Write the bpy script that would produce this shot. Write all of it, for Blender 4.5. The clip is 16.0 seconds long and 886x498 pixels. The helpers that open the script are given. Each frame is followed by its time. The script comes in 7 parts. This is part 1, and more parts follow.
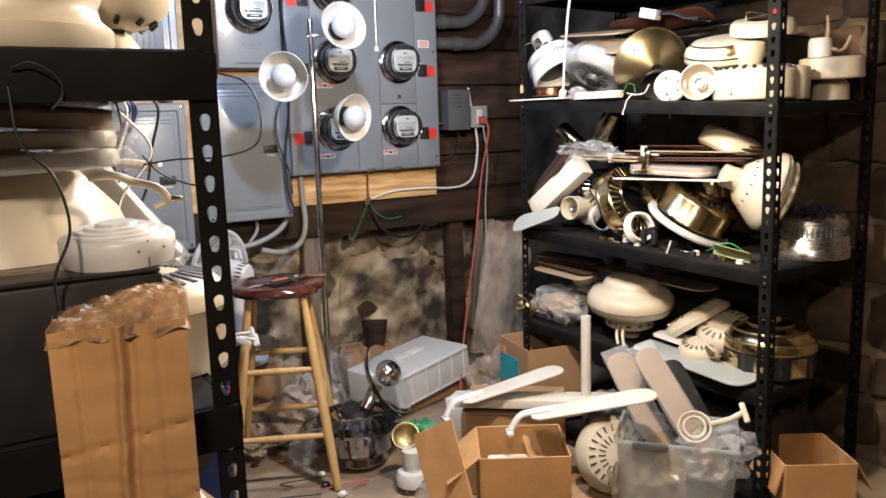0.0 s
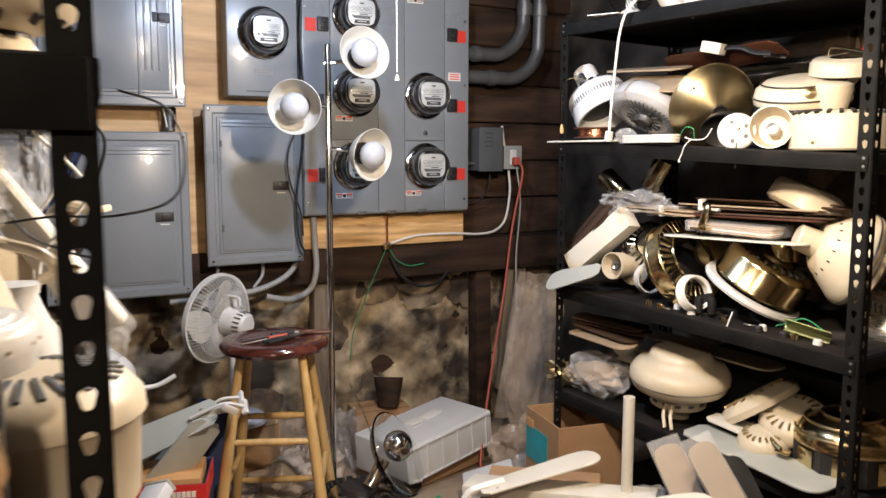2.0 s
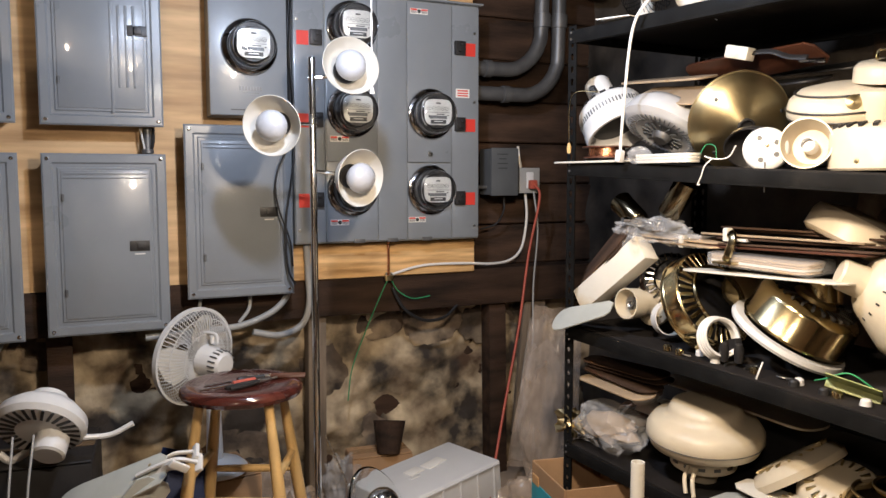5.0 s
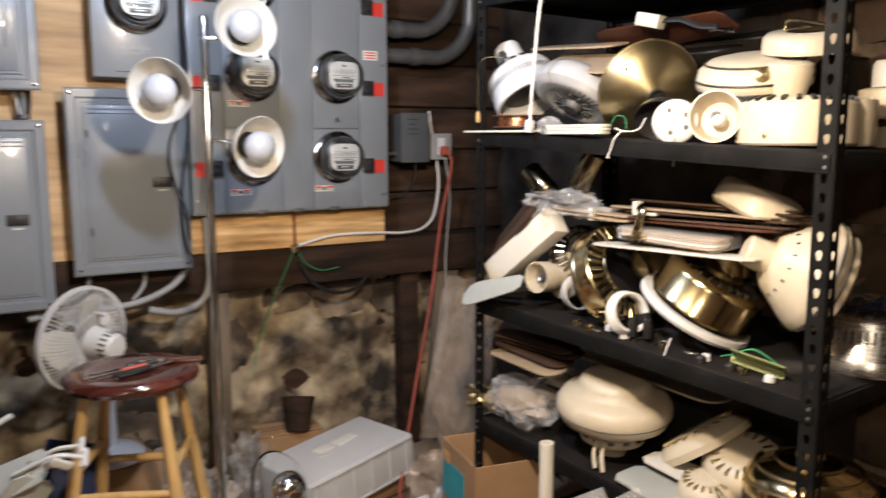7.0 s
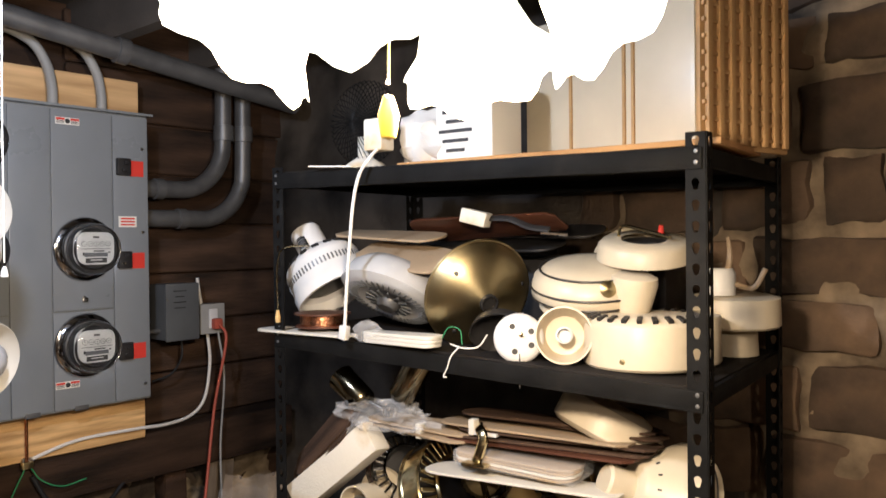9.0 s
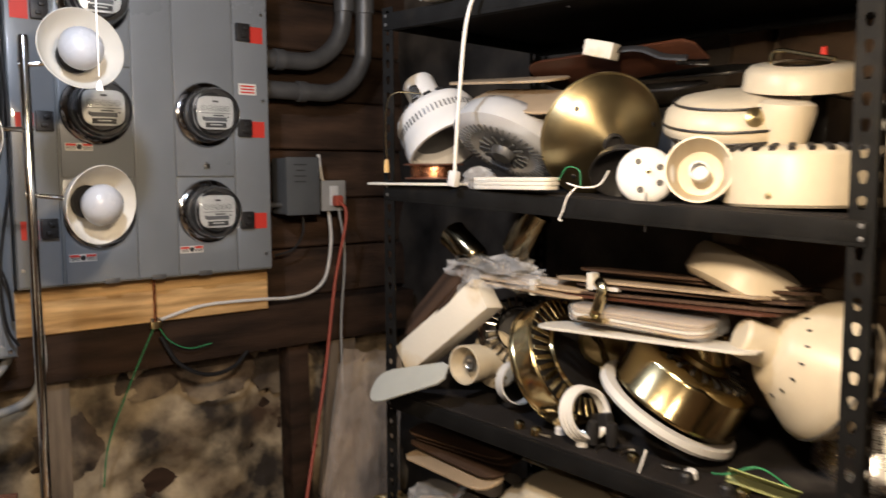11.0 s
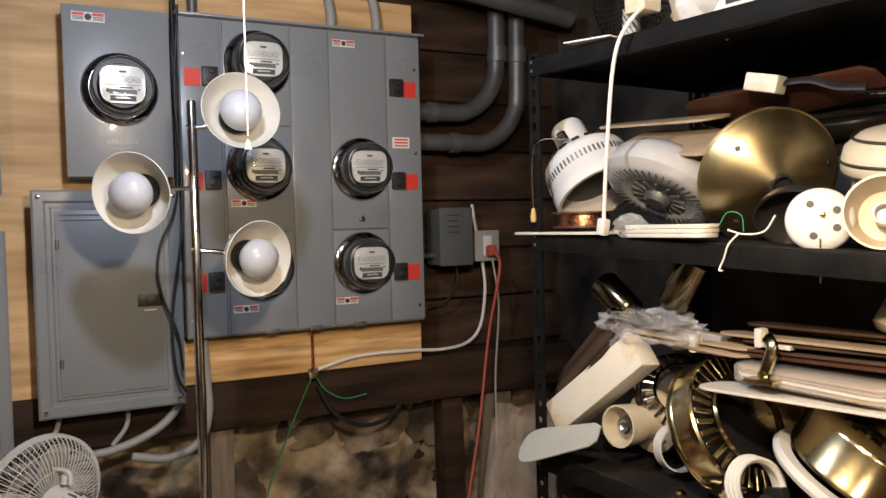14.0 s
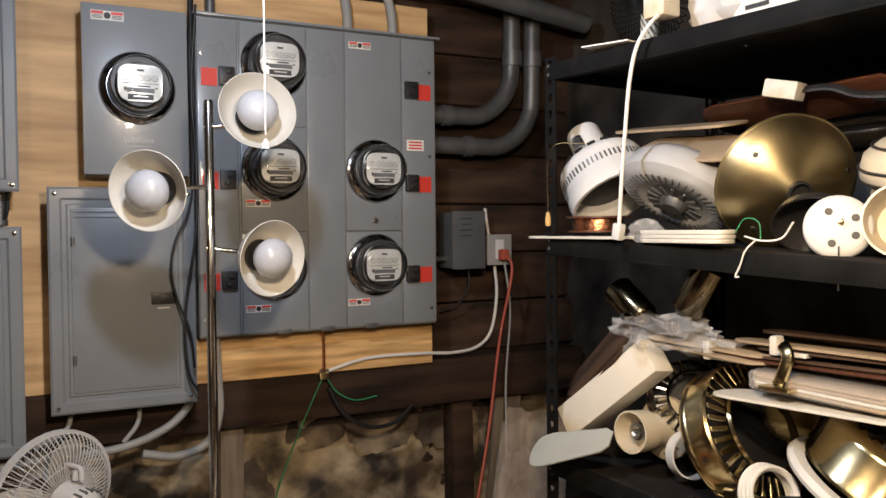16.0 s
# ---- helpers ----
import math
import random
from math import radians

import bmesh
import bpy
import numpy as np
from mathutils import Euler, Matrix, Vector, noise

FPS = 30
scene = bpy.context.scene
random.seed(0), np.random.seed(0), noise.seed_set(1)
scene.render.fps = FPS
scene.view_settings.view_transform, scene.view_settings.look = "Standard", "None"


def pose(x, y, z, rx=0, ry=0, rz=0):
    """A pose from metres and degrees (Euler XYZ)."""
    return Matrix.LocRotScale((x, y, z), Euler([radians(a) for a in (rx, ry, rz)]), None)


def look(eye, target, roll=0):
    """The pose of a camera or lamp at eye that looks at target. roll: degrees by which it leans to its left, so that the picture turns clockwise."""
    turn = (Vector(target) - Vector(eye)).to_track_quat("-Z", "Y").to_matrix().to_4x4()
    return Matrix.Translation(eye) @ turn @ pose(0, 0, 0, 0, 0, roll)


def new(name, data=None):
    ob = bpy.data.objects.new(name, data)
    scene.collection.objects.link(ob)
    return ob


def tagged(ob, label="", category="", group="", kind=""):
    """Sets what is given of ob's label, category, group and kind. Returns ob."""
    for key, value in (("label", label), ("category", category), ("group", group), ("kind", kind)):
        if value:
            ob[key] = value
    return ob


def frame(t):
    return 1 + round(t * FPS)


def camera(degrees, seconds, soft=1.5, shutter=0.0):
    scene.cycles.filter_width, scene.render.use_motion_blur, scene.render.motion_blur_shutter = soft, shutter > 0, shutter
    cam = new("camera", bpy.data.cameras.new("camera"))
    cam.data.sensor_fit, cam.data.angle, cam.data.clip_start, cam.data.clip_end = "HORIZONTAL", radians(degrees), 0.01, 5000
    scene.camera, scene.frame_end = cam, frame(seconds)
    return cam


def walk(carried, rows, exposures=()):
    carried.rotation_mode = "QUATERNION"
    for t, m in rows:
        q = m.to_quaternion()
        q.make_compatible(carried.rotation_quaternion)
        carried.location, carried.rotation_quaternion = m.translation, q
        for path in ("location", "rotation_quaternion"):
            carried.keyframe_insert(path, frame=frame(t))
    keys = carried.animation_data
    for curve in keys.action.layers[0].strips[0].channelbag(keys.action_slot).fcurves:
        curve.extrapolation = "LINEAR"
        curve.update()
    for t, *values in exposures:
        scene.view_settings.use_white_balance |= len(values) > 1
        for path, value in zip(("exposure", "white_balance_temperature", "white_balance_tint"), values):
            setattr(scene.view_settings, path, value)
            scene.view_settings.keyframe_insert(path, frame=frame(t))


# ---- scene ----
cam = camera(58.2, 16.0, shutter=0.55)
PATH = [
    (0, (0.144, 0.28, 1.311), (1.163, 1.97, 0.989), -1.8),
    (0.5, (0.162, 0.28, 1.313), (1.122, 2.009, 1.015), -2.1),
    (1, (0.192, 0.349, 1.318), (1.121, 2.097, 1.033), -0.9),
    (1.5, (0.265, 0.481, 1.331), (1.226, 2.217, 1.086), -0.5),
    (2, (0.361, 0.588, 1.324), (1.32, 2.328, 1.092), 0.1),
    (2.5, (0.537, 0.683, 1.317), (1.296, 2.515, 1.057), 1.5),
    (3, (0.642, 0.724, 1.312), (1.333, 2.584, 1.059), 0.4),
    (3.5, (0.664, 0.737, 1.324), (1.467, 2.559, 1.14), 0.5),
    (4, (0.667, 0.751, 1.317), (1.495, 2.563, 1.146), 0.4),
    (6.5, (0.699, 0.791, 1.334), (1.618, 2.556, 1.135), -1.1),
    (7, (0.752, 0.842, 1.359), (1.77, 2.541, 1.08), -0.0),
    (7.5, (0.819, 1.046, 1.503), (2.105, 2.56, 1.263), 1.1),
    (8, (0.835, 1.218, 1.624), (2.304, 2.574, 1.574), -0.1),
    (8.2, (0.804, 1.219, 1.649), (2.329, 2.513, 1.643), -0.3),
    (10.3, (0.856, 1.202, 1.445), (2.333, 2.546, 1.326), -1.1),
    (10.5, (0.856, 1.198, 1.427), (2.296, 2.58, 1.291), -0.3),
    (11, (0.962, 1.28, 1.401), (2.227, 2.818, 1.21), -0.2),
    (11.5, (1.058, 1.329, 1.408), (2.191, 2.973, 1.286), 0.3),
    (12, (1.061, 1.322, 1.407), (2.138, 3.005, 1.317), 0.6),
    (12.5, (1.052, 1.318, 1.396), (2.093, 3.022, 1.301), 0.7),
    (13, (1.046, 1.312, 1.392), (2.062, 3.033, 1.295), 0.0),
    (13.5, (1.045, 1.316, 1.396), (2.018, 3.061, 1.317), -0.6),
    (14, (1.037, 1.309, 1.404), (1.96, 3.082, 1.339), -1.4),
    (14.5, (1.039, 1.305, 1.399), (1.948, 3.085, 1.341), -1.9),
    (15, (1.036, 1.307, 1.402), (1.951, 3.084, 1.356), -1.6),
    (15.5, (1.037, 1.314, 1.397), (1.952, 3.091, 1.355), -0.9),
    (16, (1.028, 1.314, 1.399), (1.93, 3.098, 1.346), -0.5),
]
walk(cam, [(t, look(eye, target, roll)) for t, eye, target, roll in PATH], [(0.0, 0.17, 5350, 10), (1.5, 0.08, 5550, 10), (2.5, -0.10, 5600, 10), (4.0, -0.10, 5600, 10), (7.0, -0.08, 5600, 10), (8.2, -0.42, 5600, 10), (10.3, -0.46, 5950, 10), (12.0, -0.58, 6000, 10), (16.0, -0.58, 6050, 10)])
# ---- world and lights ----
world = bpy.data.worlds.new("cellar_world")
scene.world = world
world.use_nodes = True
world.node_tree.nodes["Background"].inputs[0].default_value = (0.9, 0.8, 0.7, 1)
world.node_tree.nodes["Background"].inputs[1].default_value = 0.02


def point_lamp(name, at, power, color, radius):
    d = bpy.data.lights.new(name, "POINT")
    d.energy, d.color, d.shadow_soft_size = power, color, radius
    ob = new(name, d)
    ob.location = at
    return ob


WARM_AT = Vector((1.36, 1.71, 1.745))
COOL_AT = Vector((1.24, 2.45, 2.08))
point_lamp("warm_bulb_light", WARM_AT, 104, (1.0, 0.74, 0.48), 0.05)
point_lamp("cool_bulb_light", COOL_AT, 60, (0.86, 0.90, 1.0), 0.04)
REAR_AT = Vector((-0.05, 0.02, 2.10))
point_lamp("rear_bulb_light", REAR_AT, 80, (1.0, 0.74, 0.48), 0.05)


# ---- helpers for meshes ----
def mat(name, c, rough=0.5, metal=0.0, var=0.15, scale=6.0, bump=0.1, bscale=80.0, c2=None, stain=None, trans=0.0, alpha=1.0, coat=0.0, emit=0.0, ani=0.0, rnd=0.0, stretch=(1, 1, 1), rvar=0.12, stlo=0.56, sthi=0.68, ior=1.45, spec=0.5):
    m = bpy.data.materials.new(name)
    m.use_nodes = True
    nt = m.node_tree
    N, L = nt.nodes, nt.links
    b = N["Principled BSDF"]
    tc = N.new("ShaderNodeTexCoord")
    mp = N.new("ShaderNodeMapping")
    mp.inputs["Scale"].default_value = stretch
    L.new(tc.outputs["Object"], mp.inputs[0])
    n1 = N.new("ShaderNodeTexNoise")
    n1.inputs["Scale"].default_value, n1.inputs["Detail"].default_value = scale, 6
    L.new(mp.outputs[0], n1.inputs["Vector"])
    ramp = N.new("ShaderNodeValToRGB")
    lo = [max(0, v * (1 - var)) for v in c]
    hi = [min(1, v * (1 + var)) for v in (c2 or c)]
    ramp.color_ramp.elements[0].position, ramp.color_ramp.elements[1].position = 0.3, 0.7
    ramp.color_ramp.elements[0].color, ramp.color_ramp.elements[1].color = (*lo, 1), (*hi, 1)
    L.new(n1.outputs[0], ramp.inputs[0])
    col = ramp.outputs[0]
    if stain:
        n3 = N.new("ShaderNodeTexNoise")
        n3.inputs["Scale"].default_value, n3.inputs["Detail"].default_value = scale * 0.45, 8
        L.new(mp.outputs[0], n3.inputs["Vector"])
        r3 = N.new("ShaderNodeValToRGB")
        r3.color_ramp.elements[0].position, r3.color_ramp.elements[1].position = stlo, sthi
        L.new(n3.outputs[0], r3.inputs[0])
        mx = N.new("ShaderNodeMix")
        mx.data_type = "RGBA"
        L.new(r3.outputs[0], mx.inputs[0])
        L.new(col, mx.inputs[6])
        mx.inputs[7].default_value = (*stain, 1)
        col = mx.outputs[2]
    if rnd:
        oi = N.new("ShaderNodeObjectInfo")
        hs = N.new("ShaderNodeHueSaturation")
        mr = N.new("ShaderNodeMapRange")
        mr.inputs[3].default_value, mr.inputs[4].default_value = 1 - rnd, 1 + rnd
        L.new(oi.outputs["Random"], mr.inputs[0])
        L.new(mr.outputs[0], hs.inputs["Value"])
        L.new(col, hs.inputs["Color"])
        col = hs.outputs[0]
    L.new(col, b.inputs["Base Color"])
    n2 = N.new("ShaderNodeTexNoise")
    n2.inputs["Scale"].default_value, n2.inputs["Detail"].default_value = bscale, 4
    L.new(mp.outputs[0], n2.inputs["Vector"])
    mr2 = N.new("ShaderNodeMapRange")
    mr2.inputs[3].default_value, mr2.inputs[4].default_value = max(0.02, rough - rvar), min(1, rough + rvar)
    L.new(n1.outputs[0], mr2.inputs[0])
    L.new(mr2.outputs[0], b.inputs["Roughness"])
    if bump:
        bp = N.new("ShaderNodeBump")
        bp.inputs["Strength"].default_value, bp.inputs["Distance"].default_value = bump, 0.004
        L.new(n2.outputs[0], bp.inputs["Height"])
        L.new(bp.outputs[0], b.inputs["Normal"])
    b.inputs["Metallic"].default_value = metal
    b.inputs["Transmission Weight"].default_value = trans
    b.inputs["Alpha"].default_value = alpha
    b.inputs["Coat Weight"].default_value = coat
    b.inputs["IOR"].default_value = ior
    b.inputs["Specular IOR Level"].default_value = spec
    if ani:
        b.inputs["Anisotropic"].default_value = ani
        b.inputs["Anisotropic Rotation"].default_value = 0.25
        tg = N.new("ShaderNodeTangent")
        tg.direction_type, tg.axis = "RADIAL", "Z"
        L.new(tg.outputs[0], b.inputs["Tangent"])
    if emit:
        b.inputs["Emission Color"].default_value = (*c, 1)
        b.inputs["Emission Strength"].default_value = emit
    return m


def part(name, bm, material, parent=None, label="", smooth=35, m=None):
    """One mesh object out of a bmesh, under a thing or a part; bands of slots become one object a slot."""
    if name in ("vent_band", "vent_ring"):
        me = bpy.data.meshes.new("vent_slots")
        bm.to_mesh(me)
        bm.free()
        for k in range(len(me.vertices) // 8):
            b1 = bmesh.new()
            vs = [b1.verts.new(me.vertices[8 * k + i].co) for i in range(8)]
            for p in me.polygons[6 * k:6 * k + 6]:
                b1.faces.new([vs[i - 8 * k] for i in p.vertices])
            ob = part("vent_slot", b1, material, parent, label, 0, m)
        return ob
    me = bpy.data.meshes.new(name)
    bmesh.ops.recalc_face_normals(bm, faces=bm.faces)
    bm.to_mesh(me)
    bm.free()
    if smooth:
        for p in me.polygons:
            p.use_smooth = True
        me.set_sharp_from_angle(angle=radians(smooth))
    me.materials.append(material)
    ob = new(name, me)
    if parent:
        ob.parent = parent
    if m is not None:
        ob.matrix_basis = m
    if label:
        ob["label"] = label
    return ob


def thing(name, label, category, m=None, group="", kind=""):
    ob = new(name)
    ob.empty_display_size = 0.05
    if m is not None:
        ob.matrix_basis = m
    return tagged(ob, label, category, group, kind)


def B():
    return bmesh.new()


I4 = Matrix.Identity(4)


def box(bm, size, at=(0, 0, 0), rot=(0, 0, 0), bevel=0.0, seg=2, m=I4):
    mm = m @ pose(*at, *rot) @ Matrix.Diagonal((*size, 1))
    v = bmesh.ops.create_cube(bm, size=1, matrix=mm)["verts"]
    if bevel:
        es = list({e for x in v for e in x.link_edges})
        bmesh.ops.bevel(bm, geom=es, offset=bevel, segments=seg, affect="EDGES", profile=0.6)
    return bm


def lathe(bm, prof, seg=32, m=I4, cap=True, arc=None):
    """Turn a profile of (radius, height) pairs about z."""
    rings = []
    n = seg
    for r, z in prof:
        if r < 1e-6:
            rings.append([bm.verts.new(m @ Vector((0, 0, z)))])
        else:
            rings.append([bm.verts.new(m @ Vector((r * math.cos(2 * math.pi * i / n), r * math.sin(2 * math.pi * i / n), z))) for i in range(n)])
    for a, b in zip(rings, rings[1:]):
        for i in range(n):
            j = (i + 1) % n
            if len(a) == 1 and len(b) == 1:
                continue
            if len(a) == 1:
                bm.faces.new((a[0], b[j], b[i]))
            elif len(b) == 1:
                bm.faces.new((a[i], a[j], b[0]))
            else:
                bm.faces.new((a[i], a[j], b[j], b[i]))
    if cap:
        for r in (rings[0], rings[-1]):
            if len(r) > 2:
                bm.faces.new(r)
    return bm


def smooth_pts(pts, n=6):
    pts = [Vector(p) for p in pts]
    if len(pts) < 3:
        return pts
    out = []
    P = [2 * pts[0] - pts[1]] + pts + [2 * pts[-1] - pts[-2]]
    for i in range(1, len(P) - 2):
        for k in range(n):
            t = k / n
            a, b, c, d = P[i - 1], P[i], P[i + 1], P[i + 2]
            out.append(0.5 * ((2 * b) + (c - a) * t + (2 * a - 5 * b + 4 * c - d) * t * t + (3 * b - a - 3 * c + d) * t ** 3))
    return out + [pts[-1]]


def tube(bm, pts, r, seg=8, n=6, flat=1.0, closed=False):
    ps = smooth_pts(pts, n) if n > 1 else [Vector(p) for p in pts]
    rings = []
    side = None
    for i, p in enumerate(ps):
        d = (ps[min(i + 1, len(ps) - 1)] - ps[max(i - 1, 0)])
        if d.length < 1e-9:
            d = Vector((0, 0, 1))
        d.normalize()
        if side is None:
            side = d.orthogonal().normalized()
        else:
            side = (side - d * side.dot(d))
            side = side.normalized() if side.length > 1e-6 else d.orthogonal().normalized()
        up = d.cross(side)
        rr = r(i / max(1, len(ps) - 1)) if callable(r) else r
        rings.append([bm.verts.new(p + rr * (math.cos(2 * math.pi * k / seg) * side + flat * math.sin(2 * math.pi * k / seg) * up)) for k in range(seg)])
    for a, b in zip(rings, rings[1:]):
        for k in range(seg):
            bm.faces.new((a[k], a[(k + 1) % seg], b[(k + 1) % seg], b[k]))
    bm.faces.new(rings[0])
    bm.faces.new(rings[-1])
    return bm


def ring_pts(r, n=28, z=0.0):
    return [(r * math.cos(2 * math.pi * i / n), r * math.sin(2 * math.pi * i / n), z) for i in range(n + 1)]


def prism(bm, outline, th, m=I4, bevel=0.0):
    """Extrude a flat outline of (x, y) pairs by th along z."""
    lo = [bm.verts.new(m @ Vector((x, y, 0))) for x, y in outline]
    hi = [bm.verts.new(m @ Vector((x, y, th))) for x, y in outline]
    fs = [bm.faces.new(lo[::-1]), bm.faces.new(hi)]
    k = len(lo)
    for i in range(k):
        bm.faces.new((lo[i], lo[(i + 1) % k], hi[(i + 1) % k], hi[i]))
    if bevel:
        es = list({e for f in fs for e in f.edges})
        bmesh.ops.bevel(bm, geom=es, offset=bevel, segments=2, affect="EDGES", profile=0.6)
    return bm


def paddle(L=0.42, w0=0.10, w1=0.13, cut=0.03):
    """Outline of a fan blade along x, narrow at the root, with a rounded tip."""
    o = [(0, -w0 / 2), (L - 0.5 * w1, -w1 / 2)]
    for i in range(1, 12):
        a = -math.pi / 2 + math.pi * i / 12
        o.append((L - 0.5 * w1 + 0.5 * w1 * math.cos(a) ** 0.7, math.copysign(abs(math.sin(a)) ** 0.8, math.sin(a)) * w1 / 2))
    o += [(L - 0.5 * w1, w1 / 2), (0, w0 / 2), (-cut * 0.6, w0 * 0.3), (-cut * 0.6, -w0 * 0.3)]
    return o


def crumple(bm, size, m=I4, sub=4, amp=0.25, freq=4.0, seed=0.0, sharp=True):
    v = bmesh.ops.create_icosphere(bm, subdivisions=sub, radius=1.0)["verts"]
    for x in v:
        p = x.co.copy()
        k = 1 + amp * (noise.noise(p * freq * 0.5 + Vector((seed, 0, 0))) + 0.6 * abs(noise.noise(p * freq + Vector((0, seed, 0)))) * (1 if sharp else 0) + 0.3 * noise.noise(p * freq * 2.3 + Vector((0, 0, seed))))
        x.co = m @ Vector((p.x * k * size[0], p.y * k * size[1], p.z * k * size[2]))
    return bm


def words(name, text, size, material, parent, m, align="CENTER"):
    """Flat lettering turned into a mesh."""
    cu = bpy.data.curves.new(name, "FONT")
    cu.body, cu.size, cu.align_x, cu.align_y = text, size, align, "CENTER"
    cu.extrude = 0.0003
    tmp = bpy.data.objects.new(name + "_tmp", cu)
    me = bpy.data.meshes.new_from_object(tmp)
    bpy.data.objects.remove(tmp)
    me.materials.clear()
    me.materials.append(material)
    ob = new(name, me)
    ob.parent = parent
    ob.matrix_basis = m
    return ob


def aim(at, d):
    return Matrix.Translation(at) @ Vector(d).to_track_quat("Z", "Y").to_matrix().to_4x4()


def vents(r, z, n, w, h, d=0.006, tilt=0.0, slope=0.0):
    """Small dark slots set round a ring."""
    bm = B()
    for i in range(n):
        a = 2 * math.pi * i / n
        box(bm, (d, w, h), m=pose(r * math.cos(a), r * math.sin(a), z, 0, 0, math.degrees(a)) @ pose(0, 0, 0, tilt, slope, 0))
    return bm

# ---- materials ----
M_floor = mat("cellar_floor_dirt", (0.23, 0.17, 0.12), 0.9, var=0.25, scale=3, bump=0.5, bscale=60, c2=(0.30, 0.23, 0.16), stain=(0.10, 0.075, 0.055))
M_stone = mat("wall_stone", (0.020, 0.017, 0.015), 0.9, var=0.5, scale=9, bump=1.0, bscale=40, c2=(0.11, 0.08, 0.055), stain=(0.33, 0.26, 0.17), rnd=0.3, stlo=0.52, sthi=0.66)
M_mortar = mat("wall_mortar", (0.13, 0.075, 0.04), 0.95, var=0.45, scale=7, bump=1.0, bscale=30, c2=(0.42, 0.34, 0.22), stain=(0.035, 0.028, 0.022), stlo=0.50, sthi=0.60)
M_darkwood = mat("sooty_timber", (0.028, 0.019, 0.014), 0.8, spec=0.2, var=0.4, scale=3, bump=0.5, bscale=30, c2=(0.055, 0.032, 0.020), stretch=(1, 6, 6), rnd=0.35)
M_stud = mat("grey_weathered_stud", (0.17, 0.13, 0.09), 0.8, var=0.35, scale=5, bump=0.4, bscale=40, stretch=(8, 8, 1))
M_ceil = mat("sooty_ceiling", (0.055, 0.046, 0.038), 0.9, var=0.3, scale=3, bump=0.4)
M_concrete = mat("dark_block_wall", (0.030, 0.026, 0.022), 0.85, spec=0.2, var=0.5, scale=4, bump=0.6, bscale=30, c2=(0.06, 0.05, 0.040), stain=(0.13, 0.11, 0.085), stlo=0.6, sthi=0.75)
M_block = mat("brown_rubble", (0.042, 0.028, 0.019), 0.9, var=0.45, scale=6, bump=1.0, bscale=26, c2=(0.125, 0.080, 0.047), stain=(0.025, 0.020, 0.016), rnd=0.4, stlo=0.52, sthi=0.66)
M_joint = mat("crumbled_lime_joint", (0.09, 0.065, 0.042), 0.95, var=0.4, scale=9, bump=1.0, bscale=40, c2=(0.20, 0.15, 0.095), stain=(0.04, 0.032, 0.024))
M_switchgrey = mat("dark_grey_enamel", (0.085, 0.09, 0.095), 0.5, var=0.1, scale=8, bump=0.05)
M_darkchrome = mat("smoked_chrome", (0.40, 0.40, 0.41), 0.10, metal=1, var=0.1, scale=10, bump=0.0, rvar=0.04)
M_pearl = mat("silvery_white_enamel", (0.62, 0.62, 0.62), 0.22, metal=0.35, var=0.08, scale=10, bump=0.02, coat=0.3)
M_spot = mat("smoked_brass", (0.26, 0.22, 0.14), 0.16, metal=1, var=0.2, scale=14, bump=0.02, stain=(0.10, 0.09, 0.07))
M_grey = mat("grey_enamel", (0.215, 0.23, 0.245), 0.30, coat=0.35, var=0.05, scale=4, bump=0.03, bscale=140, stain=(0.20, 0.21, 0.22))
M_grey2 = mat("grey_enamel_worn", (0.215, 0.225, 0.225), 0.42, var=0.06, scale=5, bump=0.03, bscale=140)
# black parts; also the added cartons that stand in for dark rack depths
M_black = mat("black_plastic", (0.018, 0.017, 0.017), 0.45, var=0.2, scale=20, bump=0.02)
M_shelf = mat("black_enamel_steel", (0.009, 0.009, 0.009), 0.55, spec=0.05, metal=0.0, var=0.3, scale=12, bump=0.08, bscale=100, stain=(0.022, 0.020, 0.018), stlo=0.6, sthi=0.75)
M_red = mat("red_label", (0.62, 0.045, 0.03), 0.5, var=0.05, bump=0)
M_white = mat("white_enamel", (0.62, 0.61, 0.59), 0.32, var=0.04, scale=10, bump=0.02, stain=(0.52, 0.49, 0.43), stlo=0.6, sthi=0.8)
M_cream = mat("cream_enamel", (0.55, 0.48, 0.355), 0.38, var=0.06, scale=10, bump=0.03, stain=(0.47, 0.39, 0.26), stlo=0.58, sthi=0.8)
M_paper = mat("paper_label", (0.75, 0.73, 0.68), 0.7, var=0.03, bump=0)
M_print = mat("dark_print", (0.03, 0.03, 0.03), 0.6, var=0.05, bump=0)
M_chrome = mat("chrome", (0.78, 0.78, 0.78), 0.10, metal=1, var=0.03, bump=0, rvar=0.05)
M_steel = mat("brushed_steel", (0.55, 0.54, 0.52), 0.28, metal=1, var=0.08, scale=30, bump=0.05, bscale=200, stretch=(1, 1, 10))
M_brass = mat("polished_brass", (0.68, 0.56, 0.31), 0.17, metal=1, var=0.10, scale=8, bump=0.02, stain=(0.40, 0.30, 0.15), rvar=0.08)
M_antbrass = mat("antique_brass", (0.46, 0.375, 0.205), 0.40, metal=1, var=0.14, scale=9, bump=0.04, bscale=150, stain=(0.34, 0.26, 0.13), ani=0.62, rvar=0.06)
M_ply = mat("plywood_face", (0.46, 0.275, 0.115), 0.6, var=0.16, scale=3.2, bump=0.12, bscale=60, c2=(0.66, 0.44, 0.22), stretch=(0.7, 5, 6.5), stain=(0.40, 0.23, 0.09), stlo=0.55, sthi=0.75)
